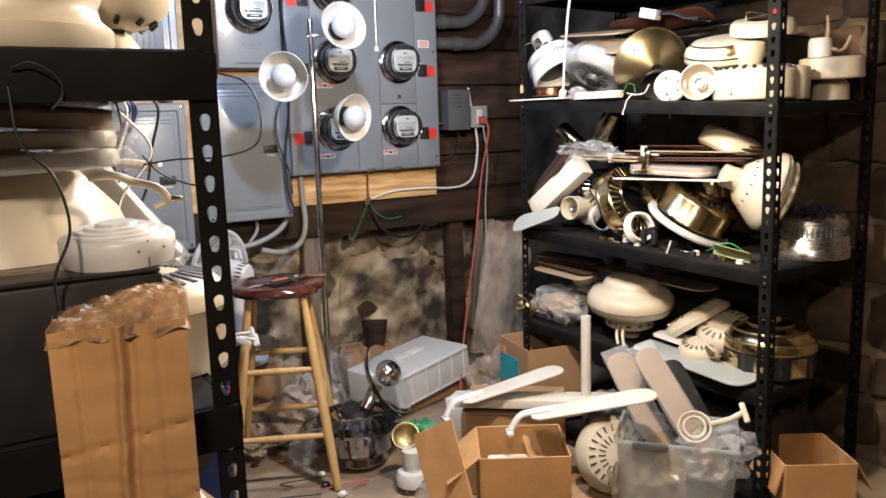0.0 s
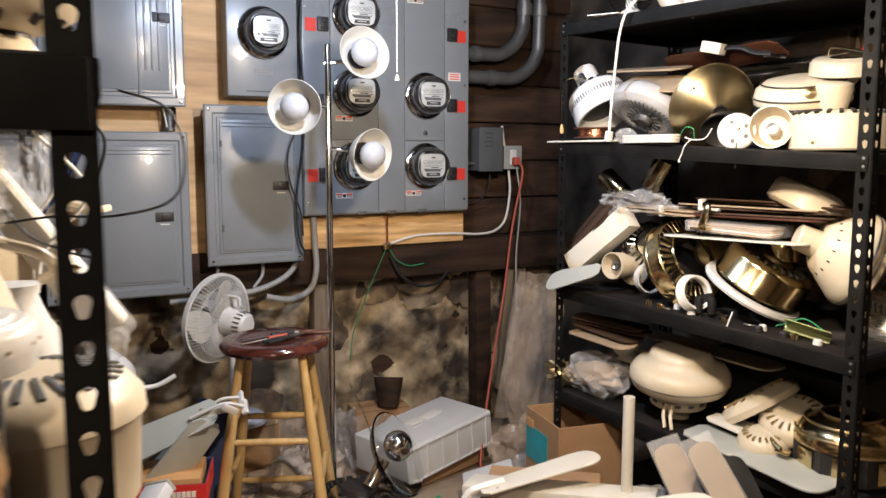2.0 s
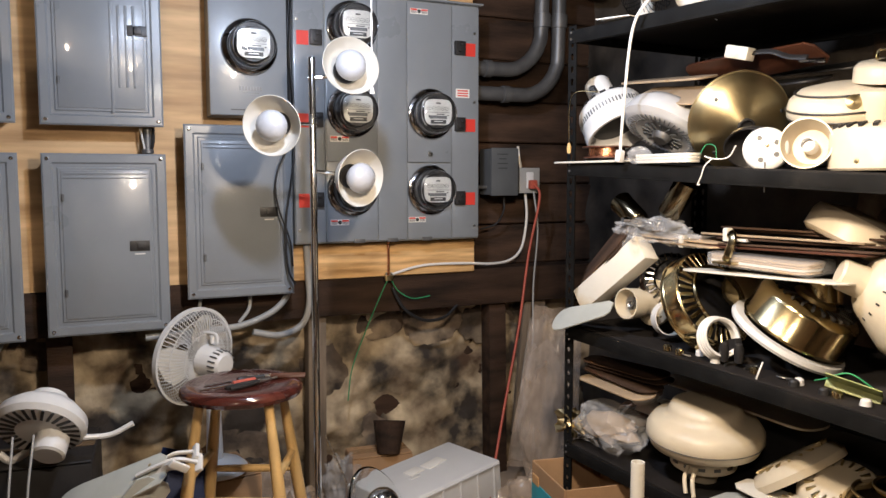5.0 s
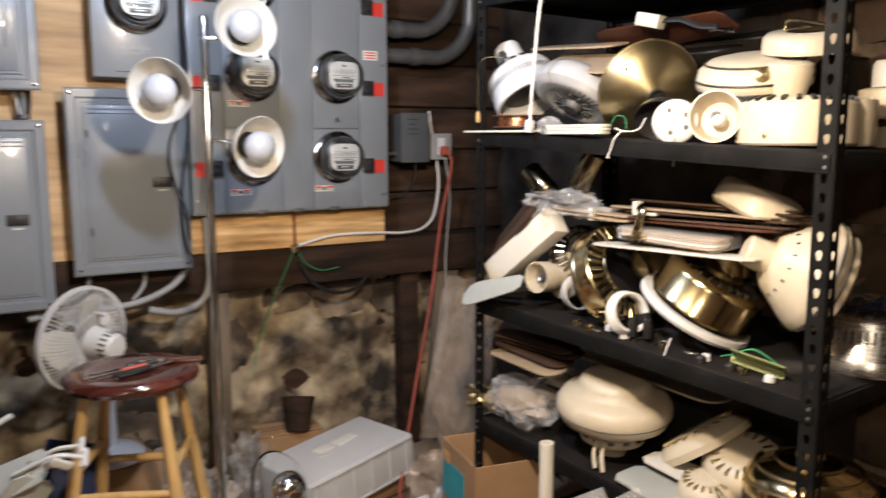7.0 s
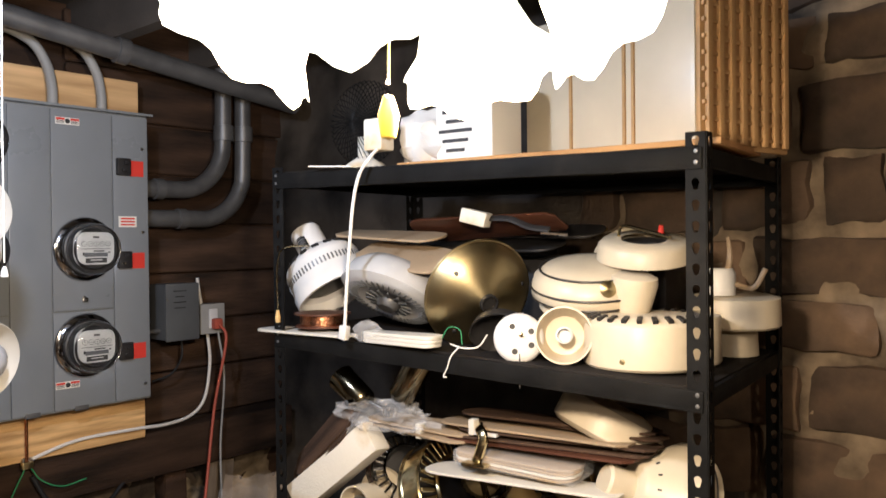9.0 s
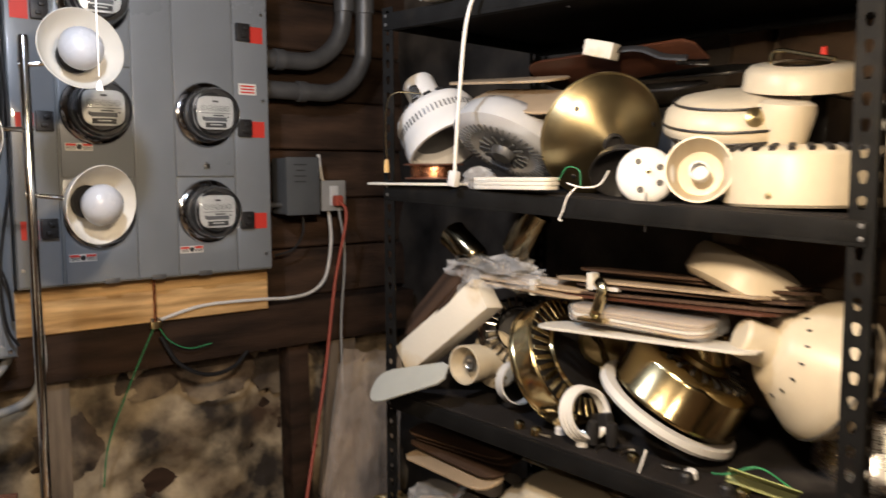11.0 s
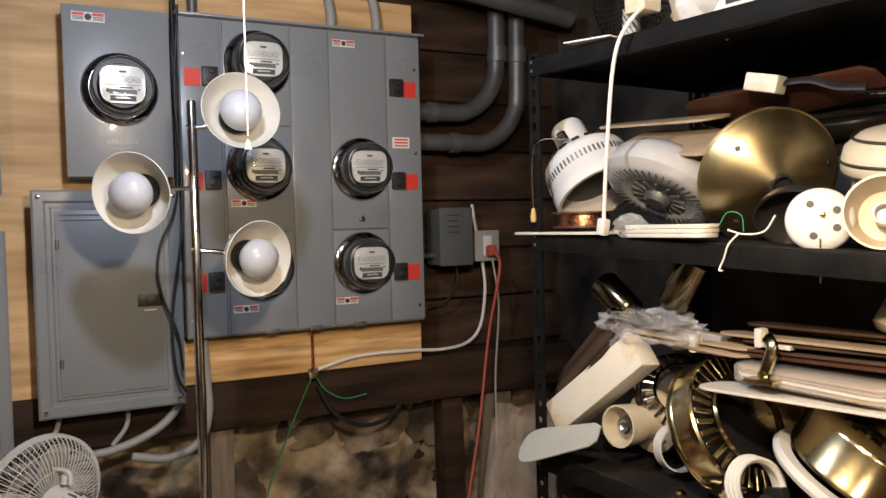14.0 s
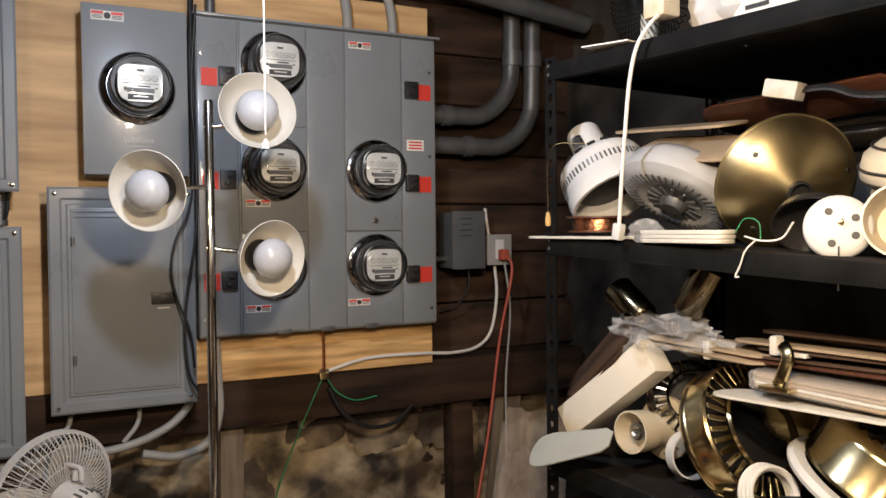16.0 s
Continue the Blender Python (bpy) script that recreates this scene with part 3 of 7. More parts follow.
def breaker_panel(x0, x1, z0, z1, sw, yf=3.725, ribs=0, mark=True):
    """A grey breaker board: dished cover, inset hinged door, latch."""
    w, h = x1 - x0, z1 - z0
    t = thing("breaker_panel", "grey enamelled steel breaker panel with a closed door", "breaker panel", pose((x0 + x1) / 2, yf, (z0 + z1) / 2), "breaker panels on the plywood")
    part("enclosure", box(B(), (w - 0.03, YP - yf - 0.013, h - 0.03), (0, 0.012 + (YP - yf - 0.013) / 2, 0), bevel=0.003), M_grey2, t)
    bm = B()
    # raised rim, dished step and flat door field
    steps = ((0.0, 0.014), (0.0, 0.004), (0.006, 0.0), (0.030, 0.0), (0.036, 0.006), (0.046, 0.006), (0.050, 0.002), (0.052, 0.002))
    rings = [[bm.verts.new((sx * (w / 2 - i), y, sz * (h / 2 - i))) for sx, sz in ((-1, -1), (1, -1), (1, 1), (-1, 1))] for i, y in steps]
    for a, b in zip(rings, rings[1:]):
        for k in range(4):
            bm.faces.new((a[k], a[(k + 1) % 4], b[(k + 1) % 4], b[k]))
    bm.faces.new(rings[-1])
    part("cover", bm, M_grey, t, smooth=20)
    dw, dh = w - 0.115, h - 0.115
    door = part("door", box(B(), (dw, 0.008, dh), bevel=0.003), M_grey, t, m=pose(0, 0.002, 0))
    for k in range(ribs):
        part("rib", box(B(), (0.010, 0.006, dh * (0.55 if k else 0.9)), bevel=0.0025), M_grey, door, m=pose(dw * 0.12 + 0.024 * k, -0.004, -0.04))
    for k in range(2):
        part("rib", box(B(), (dw * 0.94, 0.006, 0.006), bevel=0.002), M_grey, door, m=pose(0, -0.004, dh / 2 - 0.010 - 0.014 * k))
    lx, lz = sw[0] - (x0 + x1) / 2, sw[1] - (z0 + z1) / 2
    latch = part("latch", box(B(), (0.066, 0.006, 0.036), bevel=0.002), M_black, door, "black recessed door latch", m=pose(lx, -0.004, lz))
    part("latch_tongue", box(B(), (0.026, 0.008, 0.022), bevel=0.002), M_black, t, m=pose(lx + 0.004, -0.006, lz))
    if mark:
        bar("print_line", 0.034, 0.004, M_paper, t, lx, -0.003, lz - 0.028, 0.001)
    for sx in (-1, 1):
        for sz in (-1, 1):
            part("screw", lathe(B(), [(0, 0), (0.007, 0), (0.006, 0.003), (0, 0.004)], 12), M_chrome, t, m=pose(sx * (w / 2 - 0.018), 0.0, sz * (h / 2 - 0.018), 90, 0, 0))
    for sz in (-1, 1):
        part("hinge", lathe(B(), [(0, -0.012), (0.005, -0.012), (0.005, 0.012), (0, 0.012)], 10), M_galv, door, m=pose(-dw / 2 + 0.004, -0.004, sz * dh * 0.32))
    return t


breaker_panel(1.045, 1.432, 0.893, 1.520, (1.341, 1.204), 3.722)
breaker_panel(0.590, 0.983, 0.793, 1.412, (0.888, 1.094), 3.722)
breaker_panel(0.592, 0.980, 1.506, 2.120, (0.900, 1.828), 3.722, ribs=4)
breaker_panel(0.130, 0.522, 0.786, 1.412, (0.425, 1.094), 3.722, ribs=3)
breaker_panel(0.130, 0.522, 1.508, 2.120, (0.429, 1.830), 3.722, ribs=4)


def run(name, pts, r, material, label, category, parent=None, seg=10, n=8):
    ob = part(name, tube(B(), pts, r, seg, n), material, parent, smooth=80)
    return tagged(ob, label, category) if not parent else ob


# conduits
for dz, dx in ((0.0, 0.0), (0.105, -0.088)):
    t = thing("conduit", "thick grey metal conduit bending up the wall", "conduit", pose(0, 0, 0), "conduits beside the meter bank")
    z = 1.69 + dz
    part("pipe", tube(B(), [(2.229, 3.82, z), (2.43 + dx, 3.82, z), (2.53 + dx, 3.82, z + 0.005), (2.605 + dx, 3.82, z + 0.045), (2.655 + dx, 3.82, z + 0.115), (2.67 + dx, 3.82, z + 0.22), (2.675 + dx, 3.82, 2.42)], 0.031, 16, 8), M_galv, t, smooth=80)
    for x in (2.245, 2.40 + dx):
        part("coupling", lathe(B(), [(0.031, -0.018), (0.037, -0.016), (0.037, 0.016), (0.031, 0.018)], 18), M_galv, t, m=pose(x, 3.82, z, 0, 90, 0))
    part("coupling", lathe(B(), [(0.031, -0.03), (0.037, -0.028), (0.037, 0.028), (0.031, 0.03)], 18), M_galv, t, m=pose(2.673 + dx, 3.82, 2.02 + 0.03 * dx))
for x in (1.94, 2.10):
    run("conduit", [(x, 3.80, 2.03), (x, 3.80, 2.10), (x - 0.015, 3.81, 2.18), (x - 0.07, 3.82, 2.25), (x - 0.22, 3.82, 2.28), (x - 0.6, 3.82, 2.29)], 0.016, M_cableg, "grey cable entering the top of the meter bank", "cable")
run("conduit", [(1.50, 3.80, 2.03), (1.50, 3.80, 2.3), (1.50, 3.80, 2.42)], 0.016, M_galv, "short grey conduit on top of the meter bank", "conduit")

# timer box and outlet beside the meter bank
t = thing("timer_box", "small dark grey switch box with handwritten note", "switch box", pose(2.380, 3.845, 1.355))
part("body", box(B(), (0.128, 0.11, 0.200), bevel=0.008), M_switchgrey, t)
part("lid", box(B(), (0.134, 0.012, 0.206), bevel=0.006), M_switchgrey, t, m=pose(0, -0.058, 0))
for k, w in enumerate((0.052, 0.036, 0.05, 0.044)):
    bar("handwritten_line", w, 0.004, M_print, t, -0.012, -0.0645, 0.076 - 0.02 * k, 0.001)
part("nipple", lathe(B(), [(0.009, -0.05), (0.009, 0.05)], 12), M_galv, t, m=pose(-0.105, -0.01, -0.066, 0, 90, 0))
part("lead", tube(B(), [(0.03, 0, -0.10), (0.03, 0, -0.17), (0.0, 0.02, -0.23), (-0.07, 0.03, -0.25)], 0.004, 8), M_cableb, t)
t = thing("outlet_box", "surface metal outlet box with orange plug", "outlet", pose(2.522, 3.855, 1.318))
part("body", box(B(), (0.098, 0.075, 0.108), bevel=0.005), M_galv, t)
part("plate", box(B(), (0.104, 0.006, 0.112), bevel=0.004), M_cableg, t, m=pose(0, -0.041, 0))
part("receptacle", box(B(), (0.036, 0.010, 0.074), bevel=0.006), M_plasticw, t, m=pose(0, -0.046, 0))
part("plug", box(B(), (0.034, 0.030, 0.040), bevel=0.008), M_cableo, t, "red-orange plug", m=pose(0.004, -0.065, -0.018))
run("white_cable", [(2.52, 3.845, 1.26), (2.525, 3.84, 1.15), (2.50, 3.84, 1.02), (2.44, 3.84, 0.965), (2.33, 3.82, 0.955), (2.2, 3.80, 0.965), (2.0, 3.80, 0.965), (1.84, 3.80, 0.93)], 0.006, M_cablew, "white cable clipped along the pine board", "cable")
run("white_cable", [(2.505, 3.86, 1.37), (2.50, 3.87, 1.43), (2.495, 3.87, 1.47)], 0.006, M_cablew, "white cable above the outlet", "cable")
run("extension_cord", [(2.525, 3.775, 1.30), (2.53, 3.74, 1.24), (2.480, 3.745, 1.00), (2.398, 3.69, 0.68), (2.243, 3.55, 0.353), (2.085, 3.375, 0.07), (2.06, 3.30, 0.012), (2.0, 2.93, 0.008)], 0.0055, M_cableo, "red-orange extension cord hanging from the outlet", "cord")
run("grey_cord", [(2.53, 3.79, 1.27), (2.54, 3.77, 1.1), (2.52, 3.77, 0.85), (2.49, 3.72, 0.62), (2.47, 3.70, 0.42), (2.50, 3.66, 0.2), (2.5, 3.6, 0.02)], 0.004, M_cableg, "thin grey cord beside the red one", "cord")
# copper ground and green wires
run("copper_wire", [(1.842, 3.79, 1.07), (1.842, 3.79, 0.98), (1.842, 3.79, 0.93)], 0.005, M_copper, "copper ground rod clamp wire", "wire")
t = thing("ground_clamp", "small bronze ground clamp with screws", "clamp", pose(1.842, 3.788, 0.922))
part("body", box(B(), (0.034, 0.022, 0.022), bevel=0.004), M_antbrass, t)
for s in (-1, 1):
    part("screw", lathe(B(), [(0, 0), (0.005, 0), (0.005, 0.012), (0, 0.014)], 8), M_steel, t, m=pose(0.011 * s, 0, 0.01))
run("green_wire", [(1.835, 3.785, 0.915), (1.80, 3.79, 0.84), (1.74, 3.80, 0.70), (1.69, 3.82, 0.55), (1.675, 3.83, 0.42)], 0.0025, M_cableg2, "thin green ground wire", "wire", seg=6)
run("green_wire", [(1.85, 3.785, 0.915), (1.885, 3.79, 0.865), (1.95, 3.795, 0.83), (2.03, 3.80, 0.835)], 0.0025, M_cableg2, "thin green ground wire", "wire", seg=6)
run("black_cable", [(1.86, 3.80, 0.88), (1.91, 3.79, 0.79), (2.0, 3.79, 0.735), (2.10, 3.80, 0.74), (2.18, 3.83, 0.79)], 0.007, M_cableb, "black cable looped under the beam", "cable")
# grey cables under the panels
run("grey_cable", [(1.43, 3.80, 0.92), (1.41, 3.77, 0.87), (1.34, 3.74, 0.82), (1.22, 3.74, 0.78), (1.05, 3.75, 0.77), (0.9, 3.76, 0.76)], 0.012, M_cableg, "thick grey cable sagging under the panels", "cable")
run("grey_cable", [(1.50, 3.79, 1.07), (1.505, 3.79, 0.95), (1.505, 3.78, 0.84), (1.47, 3.77, 0.76), (1.38, 3.76, 0.73), (1.28, 3.76, 0.75)], 0.013, M_cableg, "thick grey cable sagging under the panels", "cable")
run("grey_cable", [(1.28, 3.80, 0.90), (1.27, 3.77, 0.84), (1.23, 3.76, 0.79)], 0.007, M_cableg, "thin grey cable under the panel", "cable")
run("grey_cable", [(1.10, 3.80, 0.90), (1.08, 3.77, 0.84), (1.0, 3.76, 0.80)], 0.007, M_cableg, "thin grey cable under the panel", "cable")
run("grey_cable", [(0.45, 3.80, 0.79), (0.42, 3.77, 0.74), (0.35, 3.75, 0.70), (0.2, 3.75, 0.69)], 0.012, M_cableg, "grey cable under the panel", "cable")
for x in (0.93, 0.44):
    t = thing("cable_connector", "metal cable connector between two panels", "connector", pose(x, 3.79, 1.46))
    part("collar", lathe(B(), [(0.016, -0.045), (0.021, -0.043), (0.021, -0.03), (0.014, -0.028), (0.014, 0.045)], 14), M_galv, t)
    part("wire", tube(B(), [(-0.01, -0.01, -0.04), (-0.016, -0.014, 0.0), (-0.024, -0.008, 0.045)], 0.0035, 8), M_cablew, t, "pale insulated wire")
    part("wire", tube(B(), [(0.012, -0.008, -0.03), (0.018, -0.012, 0.0), (0.02, -0.004, 0.045)], 0.006, 8), M_cableb, t, "black insulated wire")
# black cords hanging between the boards
run("black_cord", [(1.44, 3.70, 2.05), (1.425, 3.70, 1.8), (1.435, 3.70, 1.6), (1.43, 3.69, 1.4), (1.40, 3.69, 1.2), (1.395, 3.69, 1.08), (1.405, 3.69, 0.98), (1.43, 3.69, 0.93)], 0.0042, M_cableb, "black lamp cord hanging between the panels", "cord")
run("black_cord", [(1.43, 3.74, 2.3), (1.43, 3.73, 2.0), (1.435, 3.73, 1.8), (1.43, 3.73, 1.55), (1.41, 3.70, 1.45), (1.37, 3.69, 1.36), (1.36, 3.69, 1.28), (1.375, 3.69, 1.2), (1.41, 3.69, 1.1), (1.42, 3.69, 1.0)], 0.0036, M_cableb, "black lamp cord hanging between the panels", "cord")
run("black_cord", [(1.437, 3.76, 2.1), (1.431, 3.75, 1.9), (1.434, 3.75, 1.7), (1.432, 3.75, 1.5)], 0.009, M_cableb, "thick black cable between the panels", "cable")
# ---- things on the floor ----
def stool():
    t = thing("bar_stool", "pale wooden bar stool with a dark mahogany seat", "stool", pose(1.100, 3.052, 0, 0, 0, -24))
    part("seat", lathe(B(), [(0, 0.738), (0.10, 0.739), (0.150, 0.744), (0.163, 0.741), (0.172, 0.732), (0.174, 0.722), (0.168, 0.710), (0.150, 0.703), (0, 0.703)], 48), M_seat, t, "round mahogany varnished seat")
    legs = []
    for sx, sy in ((-1, -1), (1, -1), (1, 1), (-1, 1)):
        a, b = Vector((0.095 * sx, 0.095 * sy, 0.705)), Vector((0.185 * sx, 0.185 * sy, 0.0))
        legs.append((a, b))
        part("leg", tube(B(), [b, b.lerp(a, 0.3), b.lerp(a, 0.7), a], lambda u: 0.0135 + 0.005 * math.sin(math.pi * min(1, u * 1.1)), 14, 4), M_stoolwood, t, smooth=80)
    at = lambda i, z: legs[i][0].lerp(legs[i][1], (0.705 - z) / 0.705)
    for (i, j), zs in (((0, 1), (0.20, 0.44)), ((2, 3), (0.20, 0.44)), ((1, 2), (0.30, 0.50)), ((3, 0), (0.30, 0.50))):
        for z in zs:
            p, q = at(i, z), at(j, z)
            part("rung", tube(B(), [p, p.lerp(q, 0.5), q], lambda u: 0.009 + 0.003 * math.sin(math.pi * u), 12, 5), M_stoolwood, t, smooth=80)


stool()


def pliers(m, handle, lab):
    t = thing("hand_tool", lab, "hand tool", m)
    for s in (-1, 1):
        part("grip", tube(B(), [(0.0, 0.004 * s, 0), (-0.05, 0.012 * s, 0), (-0.10, 0.010 * s, 0)], 0.006, 8), handle, t)
    part("jaw", tube(B(), [(0.0, 0, 0), (0.03, 0, 0), (0.07, 0, 0)], lambda u: 0.008 - 0.005 * u, 8), M_steel, t)


ZS = 0.7465
DYS = -0.028
pliers(pose(1.14, 3.05 + DYS, ZS, 0, 0, 25), M_black, "black handled pliers lying on the stool")
pliers(pose(1.19, 3.10 + DYS, ZS, 0, 0, 160), M_blader, "dark handled cutters lying on the stool")
t = thing("screwdriver", "screwdriver with a black handle lying on the stool", "screwdriver", pose(1.06, 3.07 + DYS, ZS, 0, 0, 12))
part("handle", tube(B(), [(0.03, 0, 0.002), (0.06, 0, 0.002), (0.11, 0, 0.002)], lambda u: 0.009 + 0.002 * math.sin(6 * u), 10), M_black, t)
part("shaft", tube(B(), [(-0.07, 0, 0), (0.03, 0, 0.002)], 0.003, 8), M_chrome, t)
t = thing("screwdriver", "thin steel screwdriver lying on the stool", "screwdriver", pose(1.05, 3.04 + DYS, ZS, 0, 0, 18))
part("handle", tube(B(), [(0.02, 0, 0.002), (0.06, 0, 0.002), (0.09, 0, 0.002)], 0.008, 10), M_cableo, t, "dull red handle")
part("shaft", tube(B(), [(-0.08, 0, 0), (0.02, 0, 0.002)], 0.003, 8), M_chrome, t)


# ---- floor lamp ----
def floor_lamp():
    px, py = 1.407, 3.352
    t = thing("floor_lamp", "chrome pole lamp with three cream shades, switched off", "floor lamp", pose(px, py, 0))
    part("pole", lathe(B(), [(0, 0.012), (0.0125, 0.012), (0.0125, 1.715), (0.011, 1.722), (0, 1.722)], 20), M_chrome, t)
    part("base", lathe(B(), [(0, 0), (0.13, 0), (0.13, 0.012), (0.12, 0.018), (0.02, 0.024), (0.0125, 0.04)], 36), M_chrome, t)
    for (x, y, z), d, za in (((1.500, 3.256, 1.680), (0.02, -0.96, 0.20), 1.655), ((1.266, 3.284, 1.494), (-0.55, -0.82, -0.14), 1.505), ((1.528, 3.276, 1.331), (0.34, -0.93, -0.12), 1.352)):
        d = Vector(d).normalized()
        c = Vector((x - px, y - py, z))
        sh = part("shade", lathe(B(), [(0.024, -0.055), (0.040, -0.052), (0.060, -0.034), (0.078, -0.008), (0.090, 0.018), (0.095, 0.030), (0.0935, 0.031), (0.088, 0.018), (0.075, -0.008), (0.057, -0.032), (0.024, -0.048)], 44, cap=False), M_shadein, t, "cream enamelled bell shade", m=aim(c - 0.0 * d, d), smooth=60)
        part("collar", lathe(B(), [(0, -0.085), (0.02, -0.085), (0.025, -0.075), (0.026, -0.040), (0.022, -0.030), (0.022, -0.012), (0, -0.012)], 20), M_black, sh, "black socket collar")
        part("socket_well", lathe(B(), [(0.020, -0.030), (0.036, -0.030), (0.040, -0.026), (0.040, -0.034), (0.020, -0.036)], 28, cap=False), M_black, sh, "black socket well")
        part("bulb", lathe(B(), [(0.013, -0.036), (0.016, -0.026), (0.024, -0.014), (0.040, 0.002), (0.049, 0.020), (0.050, 0.032), (0.044, 0.050), (0.029, 0.063), (0.012, 0.069), (0, 0.070)], 32, cap=False), M_bulb, sh, "frosted globe bulb", smooth=80)
        back = c - 0.075 * d
        part("arm", tube(B(), [Vector((0, 0, za)), Vector((0, 0, za)).lerp(back, 0.5), back], 0.006, 10, 3), M_chrome, t)
        part("knob", lathe(B(), [(0, -0.012), (0.010, -0.012), (0.010, 0.012), (0, 0.012)], 12), M_chrome, t, m=aim(Vector((0, 0, za)), back - Vector((0, 0, za))))


floor_lamp()


# ---- ceiling lights ----
t = thing("fan_light", "lit ceiling fan light kit with scalloped glass shades", "ceiling light", pose(WARM_AT.x, WARM_AT.y, -0.12))
part("canopy", lathe(B(), [(0, 2.14), (0.05, 2.14), (0.06, 2.10), (0.055, 2.06), (0.03, 2.03), (0, 2.03)], 28), M_antbrass, t)
part("stem", lathe(B(), [(0, 2.12), (0.012, 2.12), (0.012, 2.55), (0, 2.55)], 14), M_antbrass, t)
for k, a in enumerate((0, 90, 180, 270)):
    arm = part("arm", tube(B(), [(0.03, 0, 2.05), (0.075, 0, 2.04), (0.10, 0, 2.015)], 0.008, 10), M_antbrass, t, m=pose(0, 0, 0, 0, 0, a + 20))
    bm = B()
    n = 40
    rings = []
    for r, z in ((0.024, 0.0), (0.046, -0.03), (0.056, -0.065), (0.070, -0.10), (0.092, -0.125)):
        rings.append([bm.verts.new((r * (1 + (0.06 * (z / -0.125) ** 3) * math.cos(8 * 2 * math.pi * i / n)) * math.cos(2 * math.pi * i / n), r * (1 + (0.06 * (z / -0.125) ** 3) * math.cos(8 * 2 * math.pi * i / n)) * math.sin(2 * math.pi * i / n), z - 0.005 * (z / -0.125) ** 4 * math.cos(8 * 2 * math.pi * i / n))) for i in range(n)])
    for p, q in zip(rings, rings[1:]):
        for i in range(n):
            bm.faces.new((p[i], p[(i + 1) % n], q[(i + 1) % n], q[i]))
    part("glass_shade", bm, M_glow, arm, "glowing frosted glass tulip shade", m=pose(0.115, 0, 2.012, 0, -42, 0), smooth=80)
t2 = part("pull_chain", tube(B(), [(-0.03, 0.0, 2.04), (-0.034, 0.0, 1.95), (-0.036, 0.0, 1.86)], 0.0018, 6), M_brass, t)
part("fob", lathe(B(), [(0, -0.03), (0.007, -0.028), (0.010, -0.008), (0.005, 0.008), (0, 0.01)], 12), M_yellow, t2, "yellow pull fob", m=pose(-0.036, 0, 1.84))
t = thing("bare_bulb", "lit bare cool white bulb in a ceiling holder", "light bulb", pose(COOL_AT.x, COOL_AT.y, 0))
part("holder", lathe(B(), [(0, 2.43), (0.05, 2.43), (0.05, 2.40), (0.025, 2.38), (0.022, 2.20), (0, 2.20)], 20), M_white, t)
part("bulb", lathe(B(), [(0.014, 2.20), (0.026, 2.175), (0.03, 2.155), (0.024, 2.13), (0.012, 2.118), (0, 2.115)], 24, cap=False), M_glowc, t, "glowing bulb")
t = thing("bare_bulb", "lit bare warm bulb in a ceiling holder", "light bulb", pose(REAR_AT.x, REAR_AT.y, 0))
part("holder", lathe(B(), [(0, 2.43), (0.05, 2.43), (0.05, 2.40), (0.025, 2.38), (0.022, 2.22), (0, 2.22)], 20), M_white, t)
part("bulb", lathe(B(), [(0.014, 2.22), (0.026, 2.20), (0.03, 2.18), (0.024, 2.155), (0.012, 2.143), (0, 2.14)], 24, cap=False), M_glow, t, "glowing bulb")
t = thing("pull_cord", "thin white ceiling pull cord with a small bell end", "pull cord", pose(1.395, 2.747, 0))
part("cord", tube(B(), [(-0.03, 0.0, 2.26), (0.0, 0, 2.13), (0, 0, 1.8), (0, 0, 1.57)], 0.0014, 6), M_cablew, t)
part("bell", lathe(B(), [(0, 0), (0.007, 0), (0.005, 0.012), (0.002, 0.018), (0, 0.018)], 10), M_white, t, "white bell end", m=pose(0, 0, 1.545))
part("hook", tube(B(), [(-0.03, 0, 2.26), (-0.045, 0.0, 2.30), (-0.02, 0.0, 2.43)], 0.003, 6), M_steel, t)


